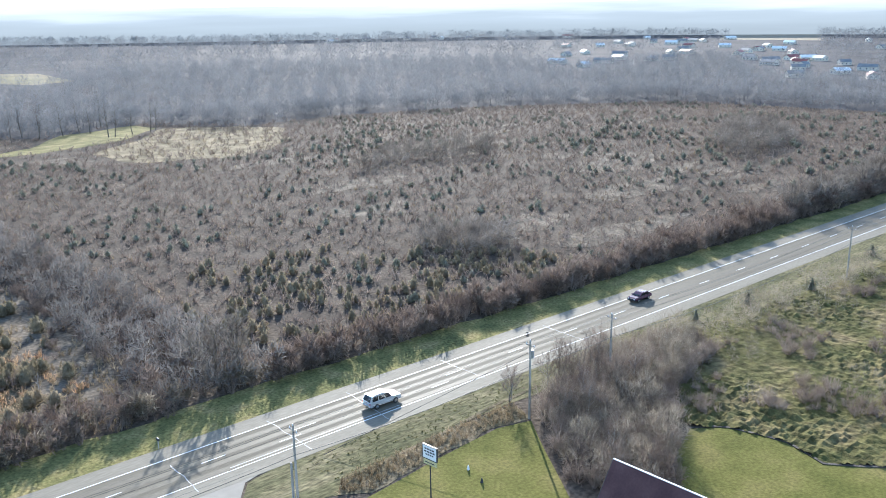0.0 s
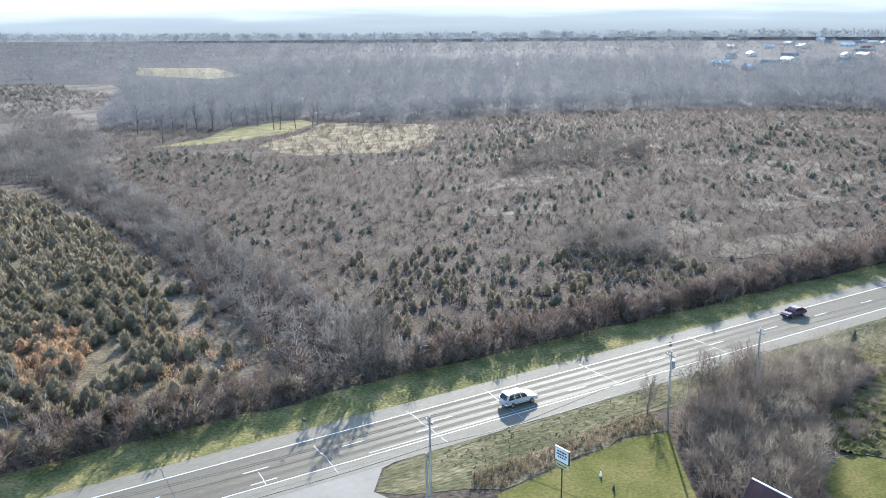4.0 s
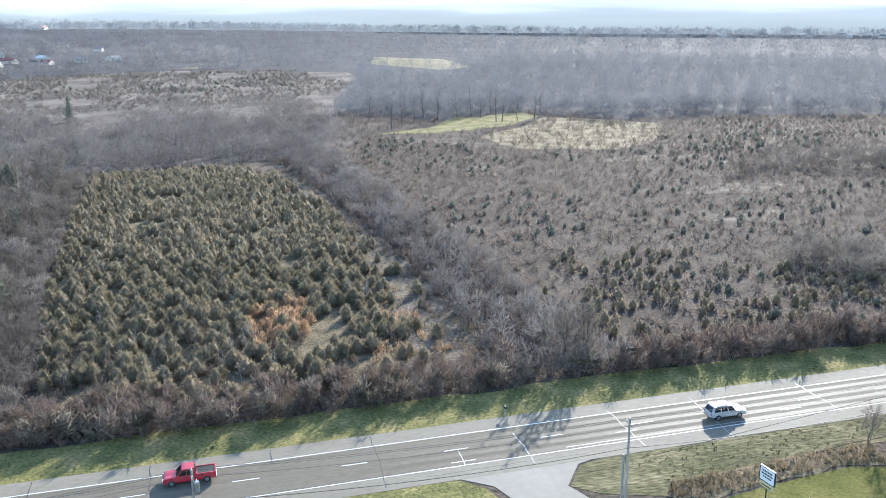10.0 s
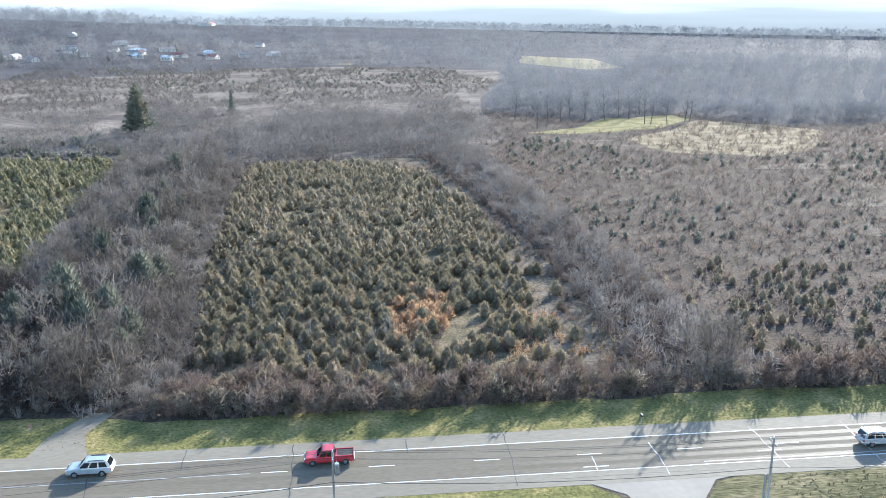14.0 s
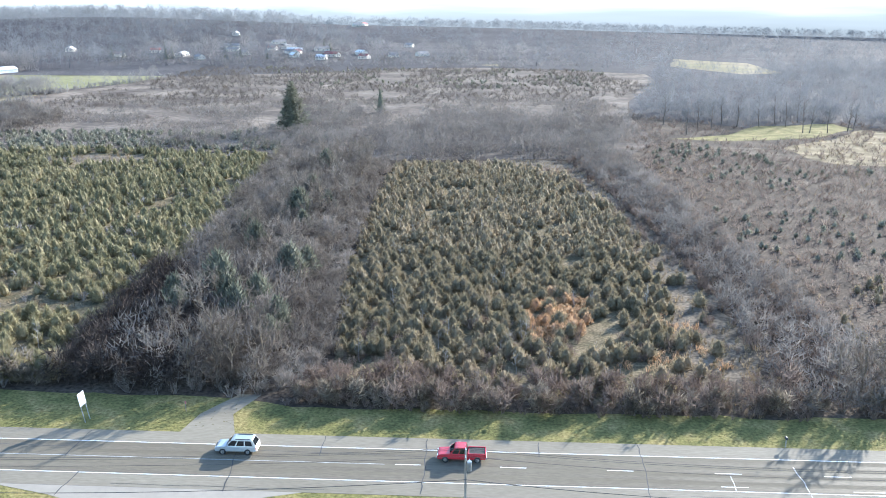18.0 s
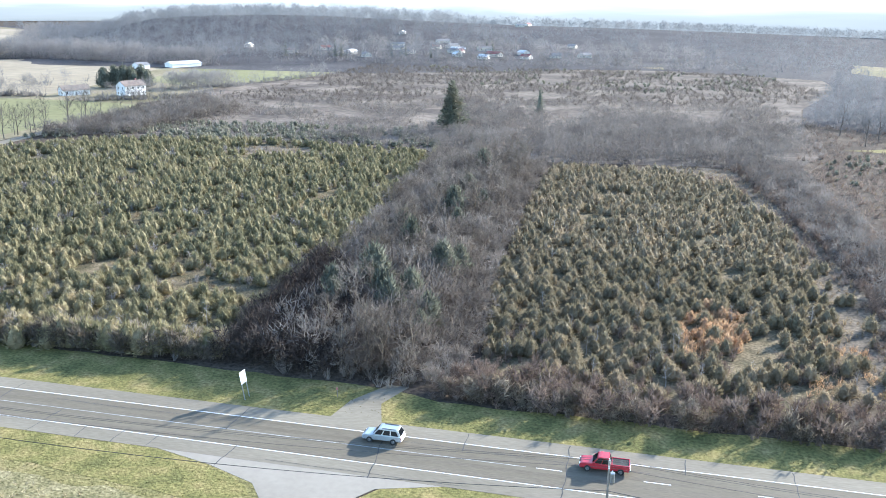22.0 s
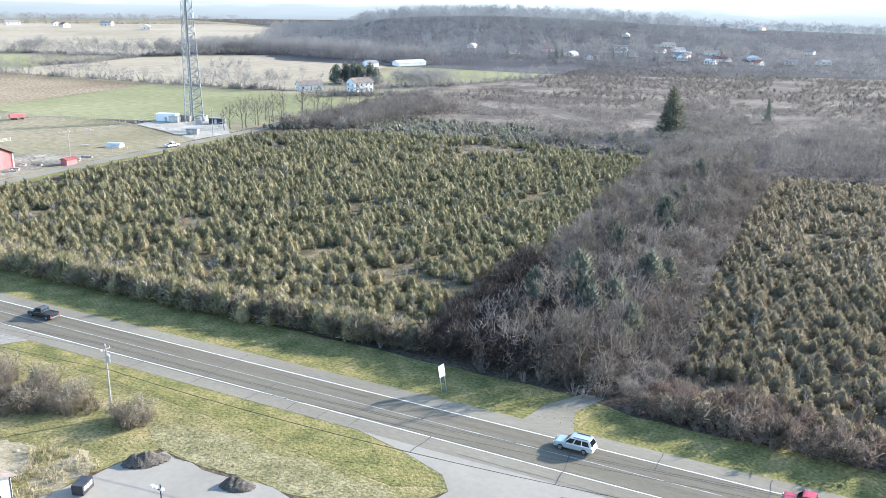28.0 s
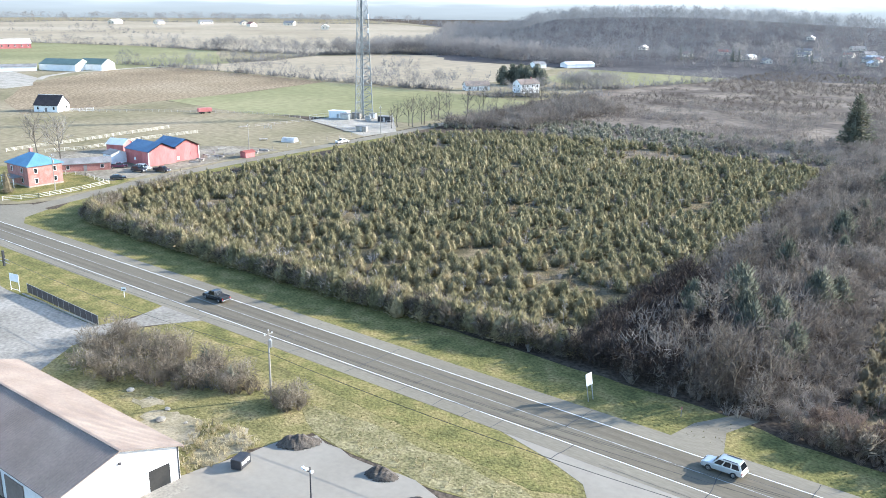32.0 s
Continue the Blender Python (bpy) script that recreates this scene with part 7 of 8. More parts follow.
gable("pole_barn", "large white pole barn with a green roof", -607, 349, 25, 20, 16, 4.6, 3.4, M["white_paint"], M["roof_green"], 0, 0, category="barn")
gable("long_shed", "long white low farm shed", -636, 302, 62, 30, 9, 3.2, 1.6, M["white_paint"], M["roof_grey"], 0, 0, category="shed")
gable("far_red_barn", "distant red barn with a white roof", -906, 432, 70, 36, 16, 5, 4, M["barn_red"], M["white_paint"], 6, 0, category="barn")
gable("white_house", "white two-storey house with a brown roof", -288, 436, 65, 13, 9, 5.4, 2.6, M["white_paint"], M["roof_brown"], 4, 1, chimney=True, storeys=2)
gable("white_house", "small white house with a grey roof behind bare trees", -318, 427, 55, 15, 7, 3.0, 2.4, M["white_paint"], M["roof_brown"], 3, 1)
gable("long_barn", "long white barn at a farmstead", -368, 634, 62, 26, 11, 3.0, 1.7, M["white_paint"], M["white_paint"], 0, 0, category="barn")
gable("long_barn", "white barn end at a farmstead", -388, 606, 62, 10, 9, 3.2, 1.8, M["white_paint"], M["roof_grey"], 0, 0, category="barn")
dark_row = [conifer_thing("windbreak_conifer", "dark green conifer in a windbreak by a house", 12, 4.2, 460, 440 + k, M["spruce"], 0.45, group="windbreak conifers") for k in range(2)]
plant(dark_row, [(-328, 470, 1.1), (-323, 474, 1.2), (-311, 484, 1.2), (-318, 476, 1.25), (-318, 471, 0.85), (-314, 477, 1.1), (-309, 473, 0.9), (-304, 479, 1.0), (-317, 483, 1.1)], 20)
plant([conifer_thing("village_spruce", "tall dark spruce between village houses", 16, 4.2, 260, 450 + k, M["spruce"], 0.7, group="village spruces") for k in range(2)], [(-335, 760, 1.1), (-330, 772, 0.9), (-291, 770, 1.15), (-287, 776, 1.0), (-246, 800, 1.0), (-238, 806, 0.8), (-232, 800, 0.9), (-205, 790, 0.7), (-175, 905, 1.0), (-168, 900, 0.9), (-265, 880, 0.9)], 21)
rv = random.Random(77)
homes = [gable("village_house", "small pale house among leafless trees", 0, 0, 0, 13, 9, 3.2, 2.4, M["siding_warm"], M[m], 3, 1, group="village houses") for m in ("roof_grey", "white_paint", "roof_red", "roof_grey")]
where = VILLAGE + TOWN
where += [(774, 1100), (820, 1060), (860, 1020), (740, 1130), (900, 1000), (930, 960), (700, 1090), (650, 1140), (-1366, 1100), (-1322, 1174), (-1126, 1082), (-1300, 1060), (-1500, 1000), (-1450, 1080), (-1560, 960)]
for i, (x, y) in enumerate(where):
    s = 1.5 if x < -1000 else 0.8
    m = Matrix.Translation((x + rv.uniform(-6, 6), y + rv.uniform(-6, 6), 2.0 if y > 900 else 0.0)) @ Matrix.Rotation(rv.uniform(0, 3.1), 4, "Z") @ Matrix.Diagonal((s * rv.uniform(0.8, 1.5), s, s, 1))
    m.translation.z = rise(x, y)
    if i < 4:
        homes[i].matrix_basis = m
    else:
        o = copy_thing(homes[i % 4], Matrix())
        o.matrix_basis = m

# the lattice tower and its compound
sheet("tower_pad", [(-292, 266), (-271, 259), (-241, 248), (-240, 266), (-270, 298), (-292, 289)], 0.08, 0.1, M["gravel"], "grey gravel compound round the tower", "pad", wobble=0.4)
tower = thing("radio_tower", "tall three-legged galvanised lattice radio tower", "tower", pose(-278.6, 286.8, 0, 0, 0, 25))
TH, TB, TT = 75.0, 4.6, 1.6
legs = []
for k in range(3):
    a = 2 * math.pi * k / 3
    legs.append(a)
    part("leg", tubed((TB * math.cos(a), TB * math.sin(a), 0), (TT * math.cos(a), TT * math.sin(a), TH), 0.27, 0.17, 8), M["steel_dull"], tower)
    part("footing", boxed(TB * math.cos(a) - 0.6, TB * math.cos(a) + 0.6, TB * math.sin(a) - 0.6, TB * math.sin(a) + 0.6, 0, 0.4), M["gravel"], tower)
NS = 20
for i in range(NS):
    z0, z1 = TH * i / NS, TH * (i + 1) / NS
    r0, r1 = TB + (TT - TB) * i / NS, TB + (TT - TB) * (i + 1) / NS
    for k in range(3):
        a, b = legs[k], legs[(k + 1) % 3]
        pa, pb = (r0 * math.cos(a), r0 * math.sin(a), z0), (r0 * math.cos(b), r0 * math.sin(b), z0)
        qa, qb = (r1 * math.cos(a), r1 * math.sin(a), z1), (r1 * math.cos(b), r1 * math.sin(b), z1)
        bm = bmesh.new()
        tube(bm, pa, qb, 0.1, 0.1, 5)
        tube(bm, pb, qa, 0.1, 0.1, 5)
        tube(bm, qa, qb, 0.1, 0.1, 5)
        part("brace", bm, M["steel_dull"], tower, "crossed steel bracing")
for z in (38, 44):
    part("antenna", boxed(2.6, 3.1, -0.3, 0.3, z, z + 2.2, 0.05), M["white_paint"], tower, "white panel antenna")
part("cable_run", boxed(-0.35, 0.35, -0.2, 0.2, 0, 60), M["steel_dull"], tower)
for x, y, l_, w_, h_, m, lab in ((-288, 281, 9, 4, 3.0, "white_paint", "white equipment shelter by the tower"), (-282, 279, 4, 3, 2.4, "galvanised", "small grey equipment cabinet by the tower"), (-280.5, 284.5, 4, 2.6, 2.4, "wood_grey", "low tan equipment hut by the tower"), (-251, 257, 4.5, 2.2, 2.0, "wood_grey", "grey generator box by the tower"), (-263.5, 285, 6, 3, 2.4, "sign_dark", "dark equipment hut by the tower"), (-272.5, 283.5, 2.2, 1.4, 1.8, "galvanised", "grey equipment cabinet by the tower"), (-269.5, 281, 1.6, 1.2, 1.6, "galvanised", "grey equipment cabinet by the tower"), (-276, 290.5, 3.0, 1.6, 2.1, "white_paint", "white equipment cabinet by the tower")):
    o = thing("equipment_shelter", lab, "shelter", pose(x, y, 0.08, 0, 0, 20))
    part("body", boxed(-l_ / 2, l_ / 2, -w_ / 2, w_ / 2, 0, h_, 0.05), M[m], o)
    part("roof", boxed(-l_ / 2 - 0.2, l_ / 2 + 0.2, -w_ / 2 - 0.2, w_ / 2 + 0.2, h_, h_ + 0.2), M["white_paint"] if l_ > 8 else M["roof_grey"], o)
    part("door", boxed(-0.5, 0.5, -w_ / 2 - 0.04, -w_ / 2 + 0.02, 0, 2.0), M["galvanised"], o)
cf = thing("compound_fence", "steel mesh fence round the tower compound", "fence")
ring = [Vector(p) for p in ((-292, 266), (-271, 259.5), (-256, 254.5), (-254, 280), (-270, 297), (-292, 289), (-292, 266))]
for a, b in zip(ring, ring[1:]):
    n = int((b - a).length / 4)
    for i in range(n):
        p = a.lerp(b, i / n)
        part("post", tubed((p.x, p.y, 0), (p.x, p.y, 2.2), 0.05, 0.05, 5), M["galvanised"], cf)
    for z in (1.1, 2.15):
        part("rail", tubed((a.x, a.y, z), (b.x, b.y, z), 0.035, 0.035, 5), M["galvanised"], cf)
utility_pole(-241, 257.5, 11, "pale timber pole beside the tower compound", False)
utility_pole(-238.6, 188, 11, "pale timber pole beside the country lane", False)
utility_pole(-236.5, 117, 10, "timber pole in front of a brick house", True)


def board_fence(name, label, pts, h=1.3, rails=3, mat_=None):
    ob = thing(name, label, "fence")
    mat_ = mat_ or M["white_paint"]
    for (ax, ay), (bx, by) in zip(pts, pts[1:]):
        a, b = Vector((ax, ay)), Vector((bx, by))
        n = max(1, int((b - a).length / 3))
        for i in range(n + 1):
            p = a.lerp(b, i / n)
            part("post", boxed(p.x - 0.08, p.x + 0.08, p.y - 0.08, p.y + 0.08, 0, h), mat_, ob)
        for k in range(rails):
            z = h * (k + 0.8) / rails
            part("rail", tubed((a.x, a.y, z), (b.x, b.y, z), 0.06, 0.06, 4), mat_, ob)
    return ob


board_fence("board_fence", "white three-rail board fence along the lane", [(-234, 101), (-230.2, 109), (-230.7, 121.5), (-232.8, 131.4)], 1.3, 3, M["fence_wood"])
board_fence("board_fence", "white three-rail board fence across the garden", [(-235, 131), (-248.4, 133), (-262, 128)], 1.3, 3, M["fence_wood"])
board_fence("board_fence", "weathered pale board fence round the pasture", [(-315.5, 209), (-313.6, 188), (-310.5, 169), (-309.6, 153), (-308.4, 138)], 1.3, 3, M["fence_wood"])
board_fence("board_fence", "weathered pale board fence behind the barn", [(-296, 209), (-296.5, 193), (-297, 184), (-294, 170), (-293, 158), (-297, 146)], 1.3, 3, M["fence_wood"])
board_fence("board_fence", "weathered pale board fence of a cattle pen", [(-286, 172), (-276, 171), (-272, 176)], 1.3, 3, M["fence_wood"])
board_fence("board_fence", "white fence beside a white cottage", [(-396, 208), (-390, 219)], 1.6, 4)
board_fence("wire_fence", "grey post and wire fence along the crop field", [(-300, 268), (-330, 262), (-372, 232), (-398, 206)], 1.2, 2, M["wood_grey"])
board_fence("wire_fence", "grey post and rail fence across the pasture", [(-293, 236), (-289, 264)], 1.2, 2, M["wood_grey"])
for i in range(9):
    o = thing("lane_post", "weathered timber post of the lane-side fence", "post", pose(-243.5 - 0.25 * i, 196 + 7 * i, 0), group="lane fence posts")
    part("post", boxed(-0.09, 0.09, -0.09, 0.09, 0, 1.2), M["wood_grey"], o)
wagon = thing("farm_wagon", "red box farm wagon standing in the pasture", "wagon", pose(-345, 249, 0, 0, 0, 70))
part("box", boxed(-3.2, 3.2, -1.2, 1.2, 0.9, 2.6, 0.05), M["barn_red"], wagon)
for x in (-2, -0.8, 2):
    for s in (-1, 1):
        part("wheel", tubed((x, s * 1.15 - 0.1, 0.45), (x, s * 1.15 + 0.1, 0.45), 0.45, 0.45, 12), M["rubber"], wagon)
part("drawbar", boxed(3.2, 5.0, -0.06, 0.06, 0.6, 0.72), M["sign_dark"], wagon)
hutch = thing("arch_shelter", "white arched sheet-metal animal shelter in the pasture", "shelter", pose(-252.5, 219, 0, 0, 0, 20) @ Matrix.Diagonal((0.85, 0.85, 0.62, 1)))
bm = bmesh.new()
row = []
for k in range(13):
    a = math.pi * k / 12
    row.append([bm.verts.new((xx, -2.4 * math.cos(a), 2.9 * math.sin(a))) for xx in (-3.2, 3.2)])
for a, b in zip(row, row[1:]):
    bm.faces.new((a[0], a[1], b[1], b[0]))
bmesh.ops.solidify(bm, geom=bm.faces[:], thickness=0.08)
part("shell", bm, M["white_paint"], hutch, "curved pale metal sheets")
bm = bmesh.new()
bm.faces.new([bm.verts.new((3.0, -2.3 * math.cos(math.pi * k / 12), 2.8 * math.sin(math.pi * k / 12))) for k in range(13)])
bmesh.ops.solidify(bm, geom=bm.faces[:], thickness=0.06)
part("end_wall", bm, M["white_paint"], hutch, "white end wall")
rj = random.Random(31)
for x, y, kind in ((-249, 178, 0), (-246, 181, 1), (-243.5, 176.5, 2), (-247, 186, 1), (-242, 193, 0), (-252, 182, 2), (-244, 199, 1), (-256, 190, 0), (-285, 236, 2), (-296, 232, 1), (-262, 214, 0), (-244.5, 172, 0), (-243.2, 169, 1)):
    if kind == 0:
        o = thing("feed_trough", "weathered feed trough in the muddy farmyard", "trough", pose(x, y, 0.06, 0, 0, rj.uniform(0, 90)))
        part("tray", boxed(-1.6, 1.6, -0.4, 0.4, 0.45, 0.8, 0.03), M["wood_grey"], o)
        for sx in (-1.3, 1.3):
            part("stand", boxed(sx - 0.06, sx + 0.06, -0.4, 0.4, 0, 0.45), M["wood_grey"], o)
    elif kind == 1:
        o = thing("timber_stack", "stack of weathered boards in the farmyard", "timber", pose(x, y, 0.06, 0, 0, rj.uniform(0, 90)))
        for n in range(5):
            part("plank", boxed(-1.9 + 0.1 * (n % 2), 1.9, -0.5 + 0.2 * n, -0.33 + 0.2 * n, 0, 0.35 + 0.1 * (n % 3)), M["wood_grey"], o)
    else:
        o = thing("metal_gate", "galvanised tube gate standing in the farmyard", "gate", pose(x, y, 0.06, 0, 0, rj.uniform(0, 90)))
        for sx in (-1.8, 1.8):
            part("post", tubed((sx, 0, 0), (sx, 0, 1.4), 0.06, 0.06, 6), M["galvanised"], o)
        for n in range(4):
            part("rail", tubed((-1.8, 0, 0.3 + 0.32 * n), (1.8, 0, 0.3 + 0.32 * n), 0.04, 0.04, 5), M["galvanised"], o)
logs = thing("log_pile", "stack of cut logs beside the lane", "logs", pose(-250, 315, 0, 0, 0, 85))
for k in range(10):
    z, i = (0.25, k) if k < 6 else (0.68, k - 5.5)
    part("log", tubed((-2.5, -1.4 + 0.5 * i, z), (2.5, -1.4 + 0.5 * i, z), 0.25, 0.23, 7), M["wood_grey"], logs)


# ---- vehicles ----
def vehicle(name, label, x, y, turn, paint, kind, z=0.06, group="traffic"):
    """Nose along its +x."""
    ob = thing(name, label, "pickup truck" if kind == "pickup" else "car", pose(x, y, z, 0, 0, turn), group=group)
    L, W, H = {"suv": (4.95, 1.95, 1.85), "pickup": (5.7, 1.98, 1.82), "car": (4.6, 1.82, 1.5)}[kind]
    l, w = L / 2, W / 2
    belt_z = {"suv": 1.08, "pickup": 1.05, "car": 0.92}[kind]
    prof = [(-l, 0.42), (l - 0.06, 0.38), (l, 0.62), (l - 0.05, belt_z - 0.2), (l - 0.3, belt_z - 0.06), (l - 1.25, belt_z), (-l + 0.12, belt_z + 0.02), (-l, belt_z - 0.12)]
    bm = bmesh.new()
    sides = [[bm.verts.new((px, s * (w - (0.05 if pz > belt_z - 0.1 else 0)), pz)) for px, pz in prof] for s in (-1, 1)]
    k = len(prof)
    bm.faces.new(sides[0])
    bm.faces.new(sides[1][::-1])
    for i in range(k):
        bm.faces.new((sides[0][(i + 1) % k], sides[0][i], sides[1][i], sides[1][(i + 1) % k]))
    bmesh.ops.recalc_face_normals(bm, faces=bm.faces[:])
    bmesh.ops.bevel(bm, geom=bm.edges[:], offset=0.06, segments=2, affect="EDGES")
    body = part("body", bm, paint, ob)
    if kind == "suv":
        cab = [(l - 1.3, belt_z), (l - 2.0, H - 0.08), (l - 2.3, H), (-l + 0.45, H - 0.02), (-l + 0.06, belt_z)]
    elif kind == "pickup":
        cab = [(l - 1.45, belt_z), (l - 2.1, H - 0.06), (l - 2.4, H), (l - 3.35, H - 0.02), (l - 3.6, belt_z)]
    else:
        cab = [(l - 1.2, belt_z), (l - 2.1, H - 0.04), (l - 2.5, H), (-l + 1.0, H - 0.06), (-l + 0.2, belt_z)]
    bm = bmesh.new()
    rows_ = []
    for s in (-1, 1):
        rows_.append([bm.verts.new((px, s * (w - 0.06 - 0.2 * (pz - belt_z)), pz)) for px, pz in cab])
    k = len(cab)
    bm.faces.new(rows_[0])
    bm.faces.new(rows_[1][::-1])
    for i in range(k):
        bm.faces.new((rows_[0][(i + 1) % k], rows_[0][i], rows_[1][i], rows_[1][(i + 1) % k]))
    bmesh.ops.recalc_face_normals(bm, faces=bm.faces[:])
    bmesh.ops.bevel(bm, geom=bm.edges[:], offset=0.04, segments=2, affect="EDGES")
    part("cabin", bm, paint, ob)

    def pane(pts, lab):
        bm = bmesh.new()
        bm.faces.new([bm.verts.new(p) for p in pts])
        bmesh.ops.solidify(bm, geom=bm.faces[:], thickness=0.02)
        bmesh.ops.recalc_face_normals(bm, faces=bm.faces[:])
        part("window", bm, M["glass"], ob, lab)

    zl, zh = belt_z + 0.06, H - 0.14
    yl, yh = w - 0.045 - 0.2 * (zl - belt_z), w - 0.045 - 0.2 * (zh - belt_z)
    x0, x1 = cab[0][0], cab[-1][0]
    xf, xr = cab[1][0], cab[-2][0]
    cuts = {"suv": 3, "pickup": 2, "car": 2}[kind]
    for s in (-1, 1):
        for i in range(cuts):
            fa_, fb_ = i / cuts, (i + 1) / cuts - 0.05
            la, lb = x0 - 0.22 + (x1 + 0.14 - x0 + 0.22) * fa_, x0 - 0.22 + (x1 + 0.14 - x0 + 0.22) * fb_
            ha, hb_ = xf - 0.06 + (xr + 0.06 - xf + 0.06) * fa_, xf - 0.06 + (xr + 0.06 - xf + 0.06) * fb_
            pane([(la, s * yl, zl), (lb, s * yl, zl), (hb_, s * yh, zh), (ha, s * yh, zh)], "dark side glass")
    pane([(x0 - 0.02, -yl + 0.12, zl), (x0 - 0.02, yl - 0.12, zl), (xf + 0.07, yh - 0.1, zh), (xf + 0.07, -yh + 0.1, zh)], "windscreen")
    pane([(x1 - 0.03, -yl + 0.14, zl), (x1 - 0.03, yl - 0.14, zl), (xr - 0.07, yh - 0.14, zh), (xr - 0.07, -yh + 0.14, zh)], "rear glass")
    if kind == "pickup":
        part("bed", boxed(-l + 0.12, l - 3.75, -w + 0.2, w - 0.2, belt_z - 0.05, belt_z + 0.035), M["rubber"], ob, "black bed liner")
        for s in (-1, 1):
            part("bed_rail", boxed(-l + 0.06, l - 3.62, s * (w - 0.12) - 0.07, s * (w - 0.12) + 0.07, belt_z, belt_z + 0.1, 0.02), paint, ob)
        part("tailgate", boxed(-l + 0.02, -l + 0.12, -w + 0.1, w - 0.1, belt_z - 0.1, belt_z + 0.1), paint, ob)
    if kind == "suv":
        for s in (-1, 1):
            part("roof_rail", boxed(-l + 0.7, l - 2.5, s * 0.66 - 0.03, s * 0.66 + 0.03, H, H + 0.06), M["sign_dark"], ob)
    r = 0.38 if kind != "car" else 0.33
    for wx in (l - 0.95, -l + 1.0):
        for s in (-1, 1):
            ty = part("wheel", tubed((wx, s * (w - 0.06) - 0.12, r), (wx, s * (w - 0.06) + 0.12, r), r, r, 18), M["rubber"], ob, "black tyre")
            part("rim", tubed((wx, s * (w + 0.06) - 0.015, r), (wx, s * (w + 0.06) + 0.015, r), r * 0.62, r * 0.58, 12), M["chrome"], ty, "bright wheel rim")
    for s in (-1, 1):
        part("headlight", boxed(l - 0.16, l + 0.01, s * (w - 0.32) - 0.18, s * (w - 0.32) + 0.18, belt_z - 0.36, belt_z - 0.2, 0.02), M["lamp_clear"], ob)
        part("tail_light", boxed(-l - 0.01, -l + 0.08, s * (w - 0.16) - 0.09, s * (w - 0.16) + 0.09, belt_z - 0.4, belt_z - 0.1, 0.02), M["lamp_red"], ob)
        part("mirror", boxed(x0 - 0.35, x0 - 0.15, s * (w + 0.05) - 0.1, s * (w + 0.05) + 0.1, belt_z + 0.02, belt_z + 0.2, 0.03), paint, ob)
    part("front_bumper", boxed(l - 0.12, l + 0.07, -w + 0.06, w - 0.06, 0.36, 0.58, 0.03), M["sign_dark"] if kind == "car" else M["chrome"], ob)
    part("rear_bumper", boxed(-l - 0.08, -l + 0.1, -w + 0.06, w - 0.06, 0.4, 0.62, 0.03), M["chrome"], ob)
    part("grille", boxed(l - 0.06, l + 0.015, -0.5, 0.5, 0.62, belt_z - 0.2), M["sign_dark"], ob)
    return ob


vehicle("silver_suv", "silver sport utility vehicle with roof rails on the road", -31.9, 88.55, 180, M["car_silver"], "suv")
vehicle("red_pickup", "bright red pickup truck with an empty bed", -5.1, 88.2, 180, M["car_red"], "pickup")
vehicle("black_pickup", "black pickup truck driving along the road", -126.5, 88.2, 180, M["car_black"], "pickup")
vehicle("dark_car", "dark plum hatchback on the far lane", 118.5, 88.4, 180, M["car_plum"], "car")
vehicle("white_suv", "pale silver sport utility vehicle on the near lane", 60.6, 85.2, 0, M["car_silver"], "suv")
for x, y, tn, pt, kd, lab in ((-236.8, 136.8, 60, "car_black", "car", "dark car parked in the farmyard"), (-244.6, 150.5, 15, "car_silver", "suv", "grey car parked beside the red barn"), (-242.4, 147.5, 15, "car_black", "suv", "black car parked beside the red barn"), (-237.6, 152.5, 15, "car_black", "pickup", "black pickup parked by the barn"), (-253, 147.0, 60, "car_plum", "pickup", "dark pickup parked in the shade of the barn")):
    vehicle("parked_car", lab, x, y, tn, M[pt], kd, 0.06, "parked farm vehicles")
vehicle("farm_truck", "old pale farm truck standing by the lane", -235.6, 230, 88, M["cream_metal"], "pickup", 0.05, "parked farm vehicles")

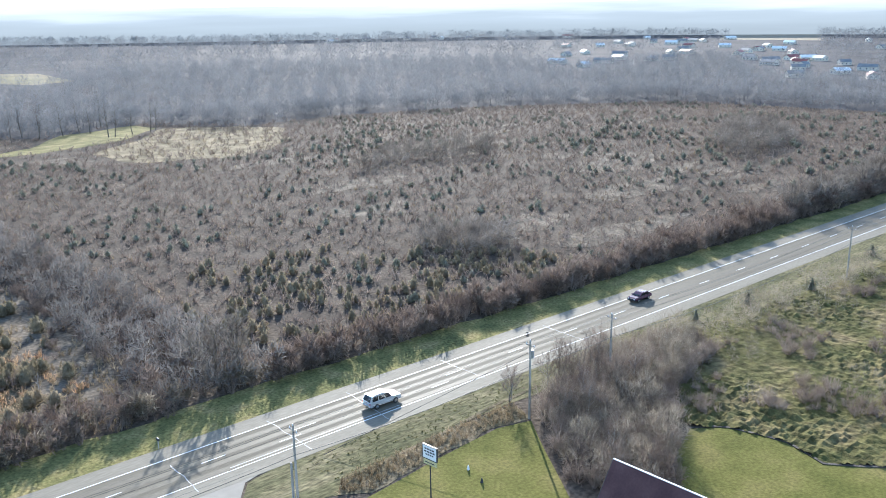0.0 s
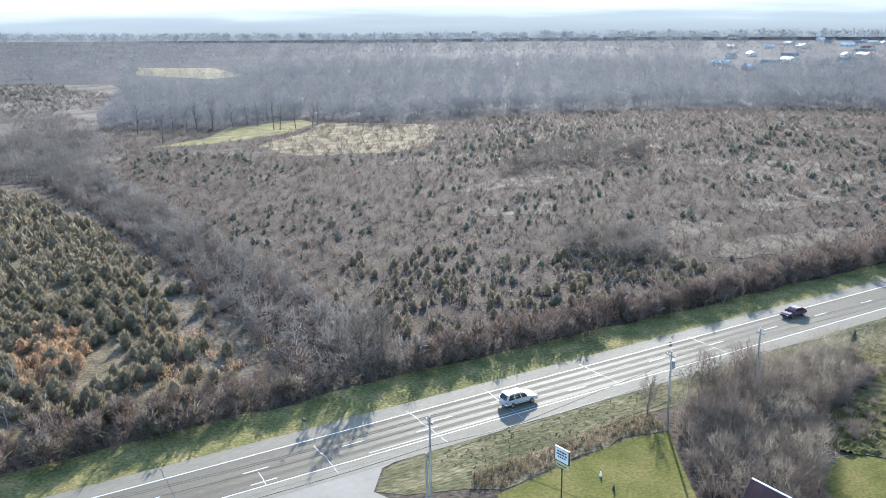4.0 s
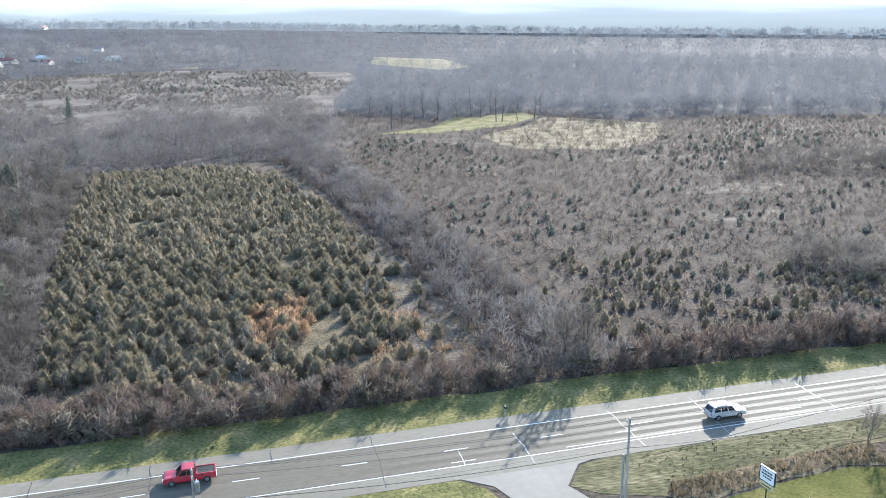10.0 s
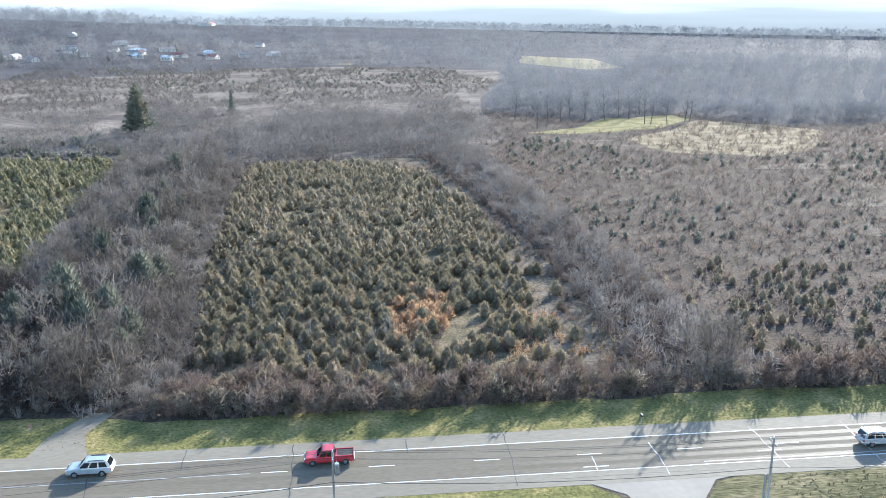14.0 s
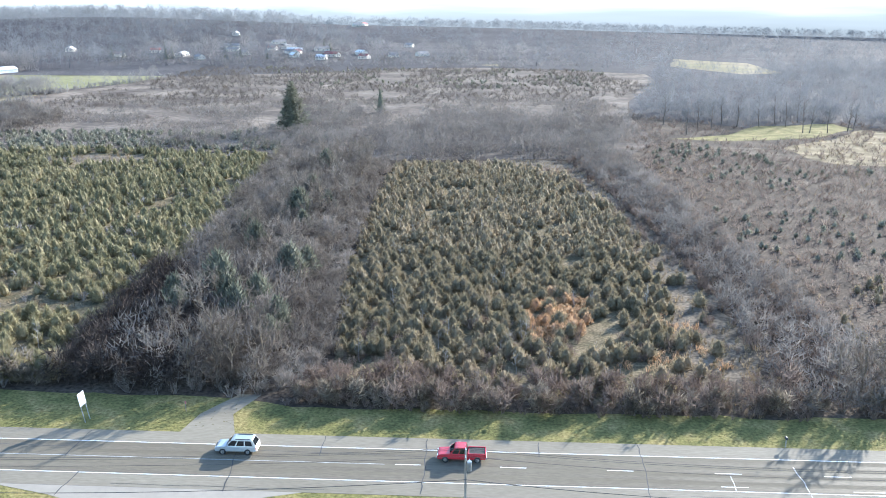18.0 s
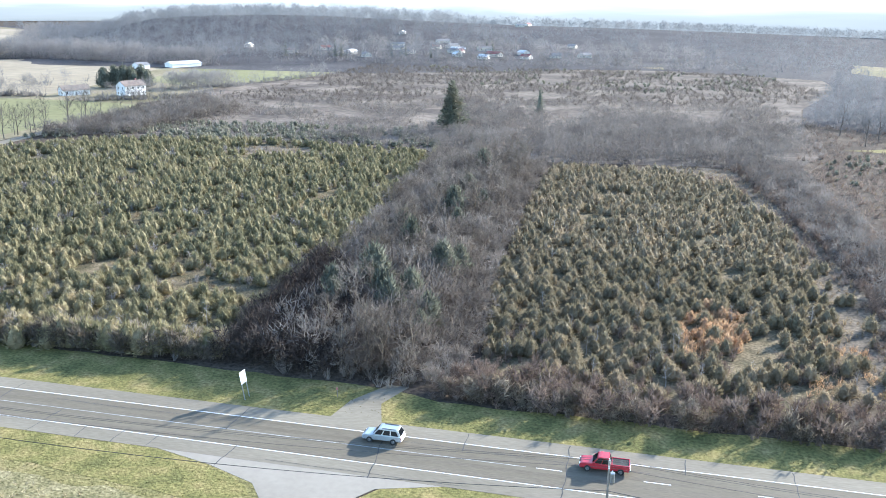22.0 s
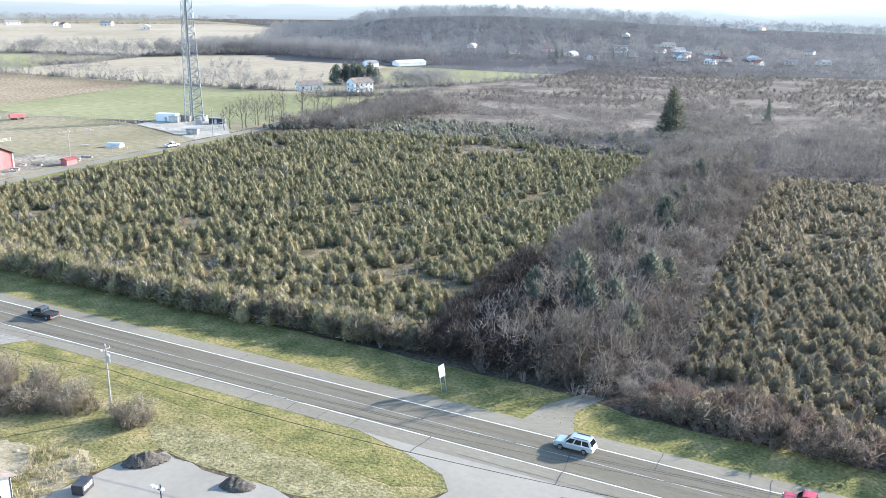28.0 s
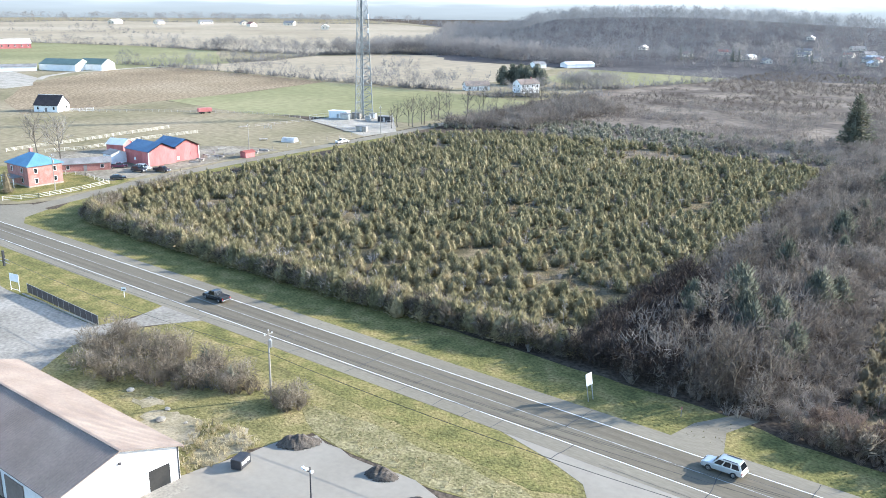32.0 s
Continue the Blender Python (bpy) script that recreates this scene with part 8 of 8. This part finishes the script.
# ---- the far distance ----
def far_ring():
    """Blue hills all round the horizon, their haze painted as a glow paling upwards."""
    bm = bmesh.new()
    n = 180
    row = []
    for i in range(n + 1):
        a = 2 * math.pi * i / n
        az = math.degrees(math.atan2(math.sin(a), math.cos(a)))
        bearing = math.degrees(math.atan2(math.cos(a), math.sin(a)))
        r = 1420 + 900 * min(1, max(0, (-8 - bearing) / 16)) if bearing > -120 else 2320
        h = 53 + 3 * noise.noise(Vector((math.cos(a) * 3, math.sin(a) * 3, 1.5))) + 1.5 * noise.noise(Vector((math.cos(a) * 14, math.sin(a) * 14, 4.5)))
        row.append((bm.verts.new((r * math.cos(a), r * math.sin(a), -2)), bm.verts.new((r * math.cos(a), r * math.sin(a), h))))
    for p, q in zip(row, row[1:]):
        bm.faces.new((p[0], q[0], q[1], p[1]))
    me = bpy.data.meshes.new("backdrop")
    bm.to_mesh(me)
    bm.free()
    m = bpy.data.materials.new("far_haze")
    m.use_nodes = True
    n_, l_ = m.node_tree.nodes, m.node_tree.links
    n_.remove(n_["Principled BSDF"])
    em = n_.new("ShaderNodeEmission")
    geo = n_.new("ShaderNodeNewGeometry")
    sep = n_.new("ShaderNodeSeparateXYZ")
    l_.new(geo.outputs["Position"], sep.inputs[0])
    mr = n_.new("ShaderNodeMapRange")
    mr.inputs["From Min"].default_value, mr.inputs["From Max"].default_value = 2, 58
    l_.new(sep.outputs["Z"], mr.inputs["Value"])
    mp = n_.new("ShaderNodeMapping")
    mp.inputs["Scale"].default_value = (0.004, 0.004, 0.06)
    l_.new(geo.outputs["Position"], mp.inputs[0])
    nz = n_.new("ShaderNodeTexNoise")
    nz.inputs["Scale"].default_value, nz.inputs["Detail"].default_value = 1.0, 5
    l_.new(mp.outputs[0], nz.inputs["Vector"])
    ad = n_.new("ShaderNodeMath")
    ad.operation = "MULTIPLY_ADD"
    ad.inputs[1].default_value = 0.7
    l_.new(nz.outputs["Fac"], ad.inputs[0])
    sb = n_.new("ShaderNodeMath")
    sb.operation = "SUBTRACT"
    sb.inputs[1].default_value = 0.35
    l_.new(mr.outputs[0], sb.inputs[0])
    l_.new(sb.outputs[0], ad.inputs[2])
    # Haze put into the emission colour: paler towards the top of the ring.
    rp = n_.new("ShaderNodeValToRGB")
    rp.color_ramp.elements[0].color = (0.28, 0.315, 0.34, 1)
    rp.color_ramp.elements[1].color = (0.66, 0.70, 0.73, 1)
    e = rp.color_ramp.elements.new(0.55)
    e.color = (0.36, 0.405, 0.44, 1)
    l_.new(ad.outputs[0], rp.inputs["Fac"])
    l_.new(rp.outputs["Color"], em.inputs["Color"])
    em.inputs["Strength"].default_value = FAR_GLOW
    l_.new(em.outputs[0], n_["Material Output"].inputs["Surface"])
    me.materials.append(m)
    return tagged(new("backdrop", me), "blue-grey wooded hills along the horizon, haze painted into their glow", "distance", kind="structure")


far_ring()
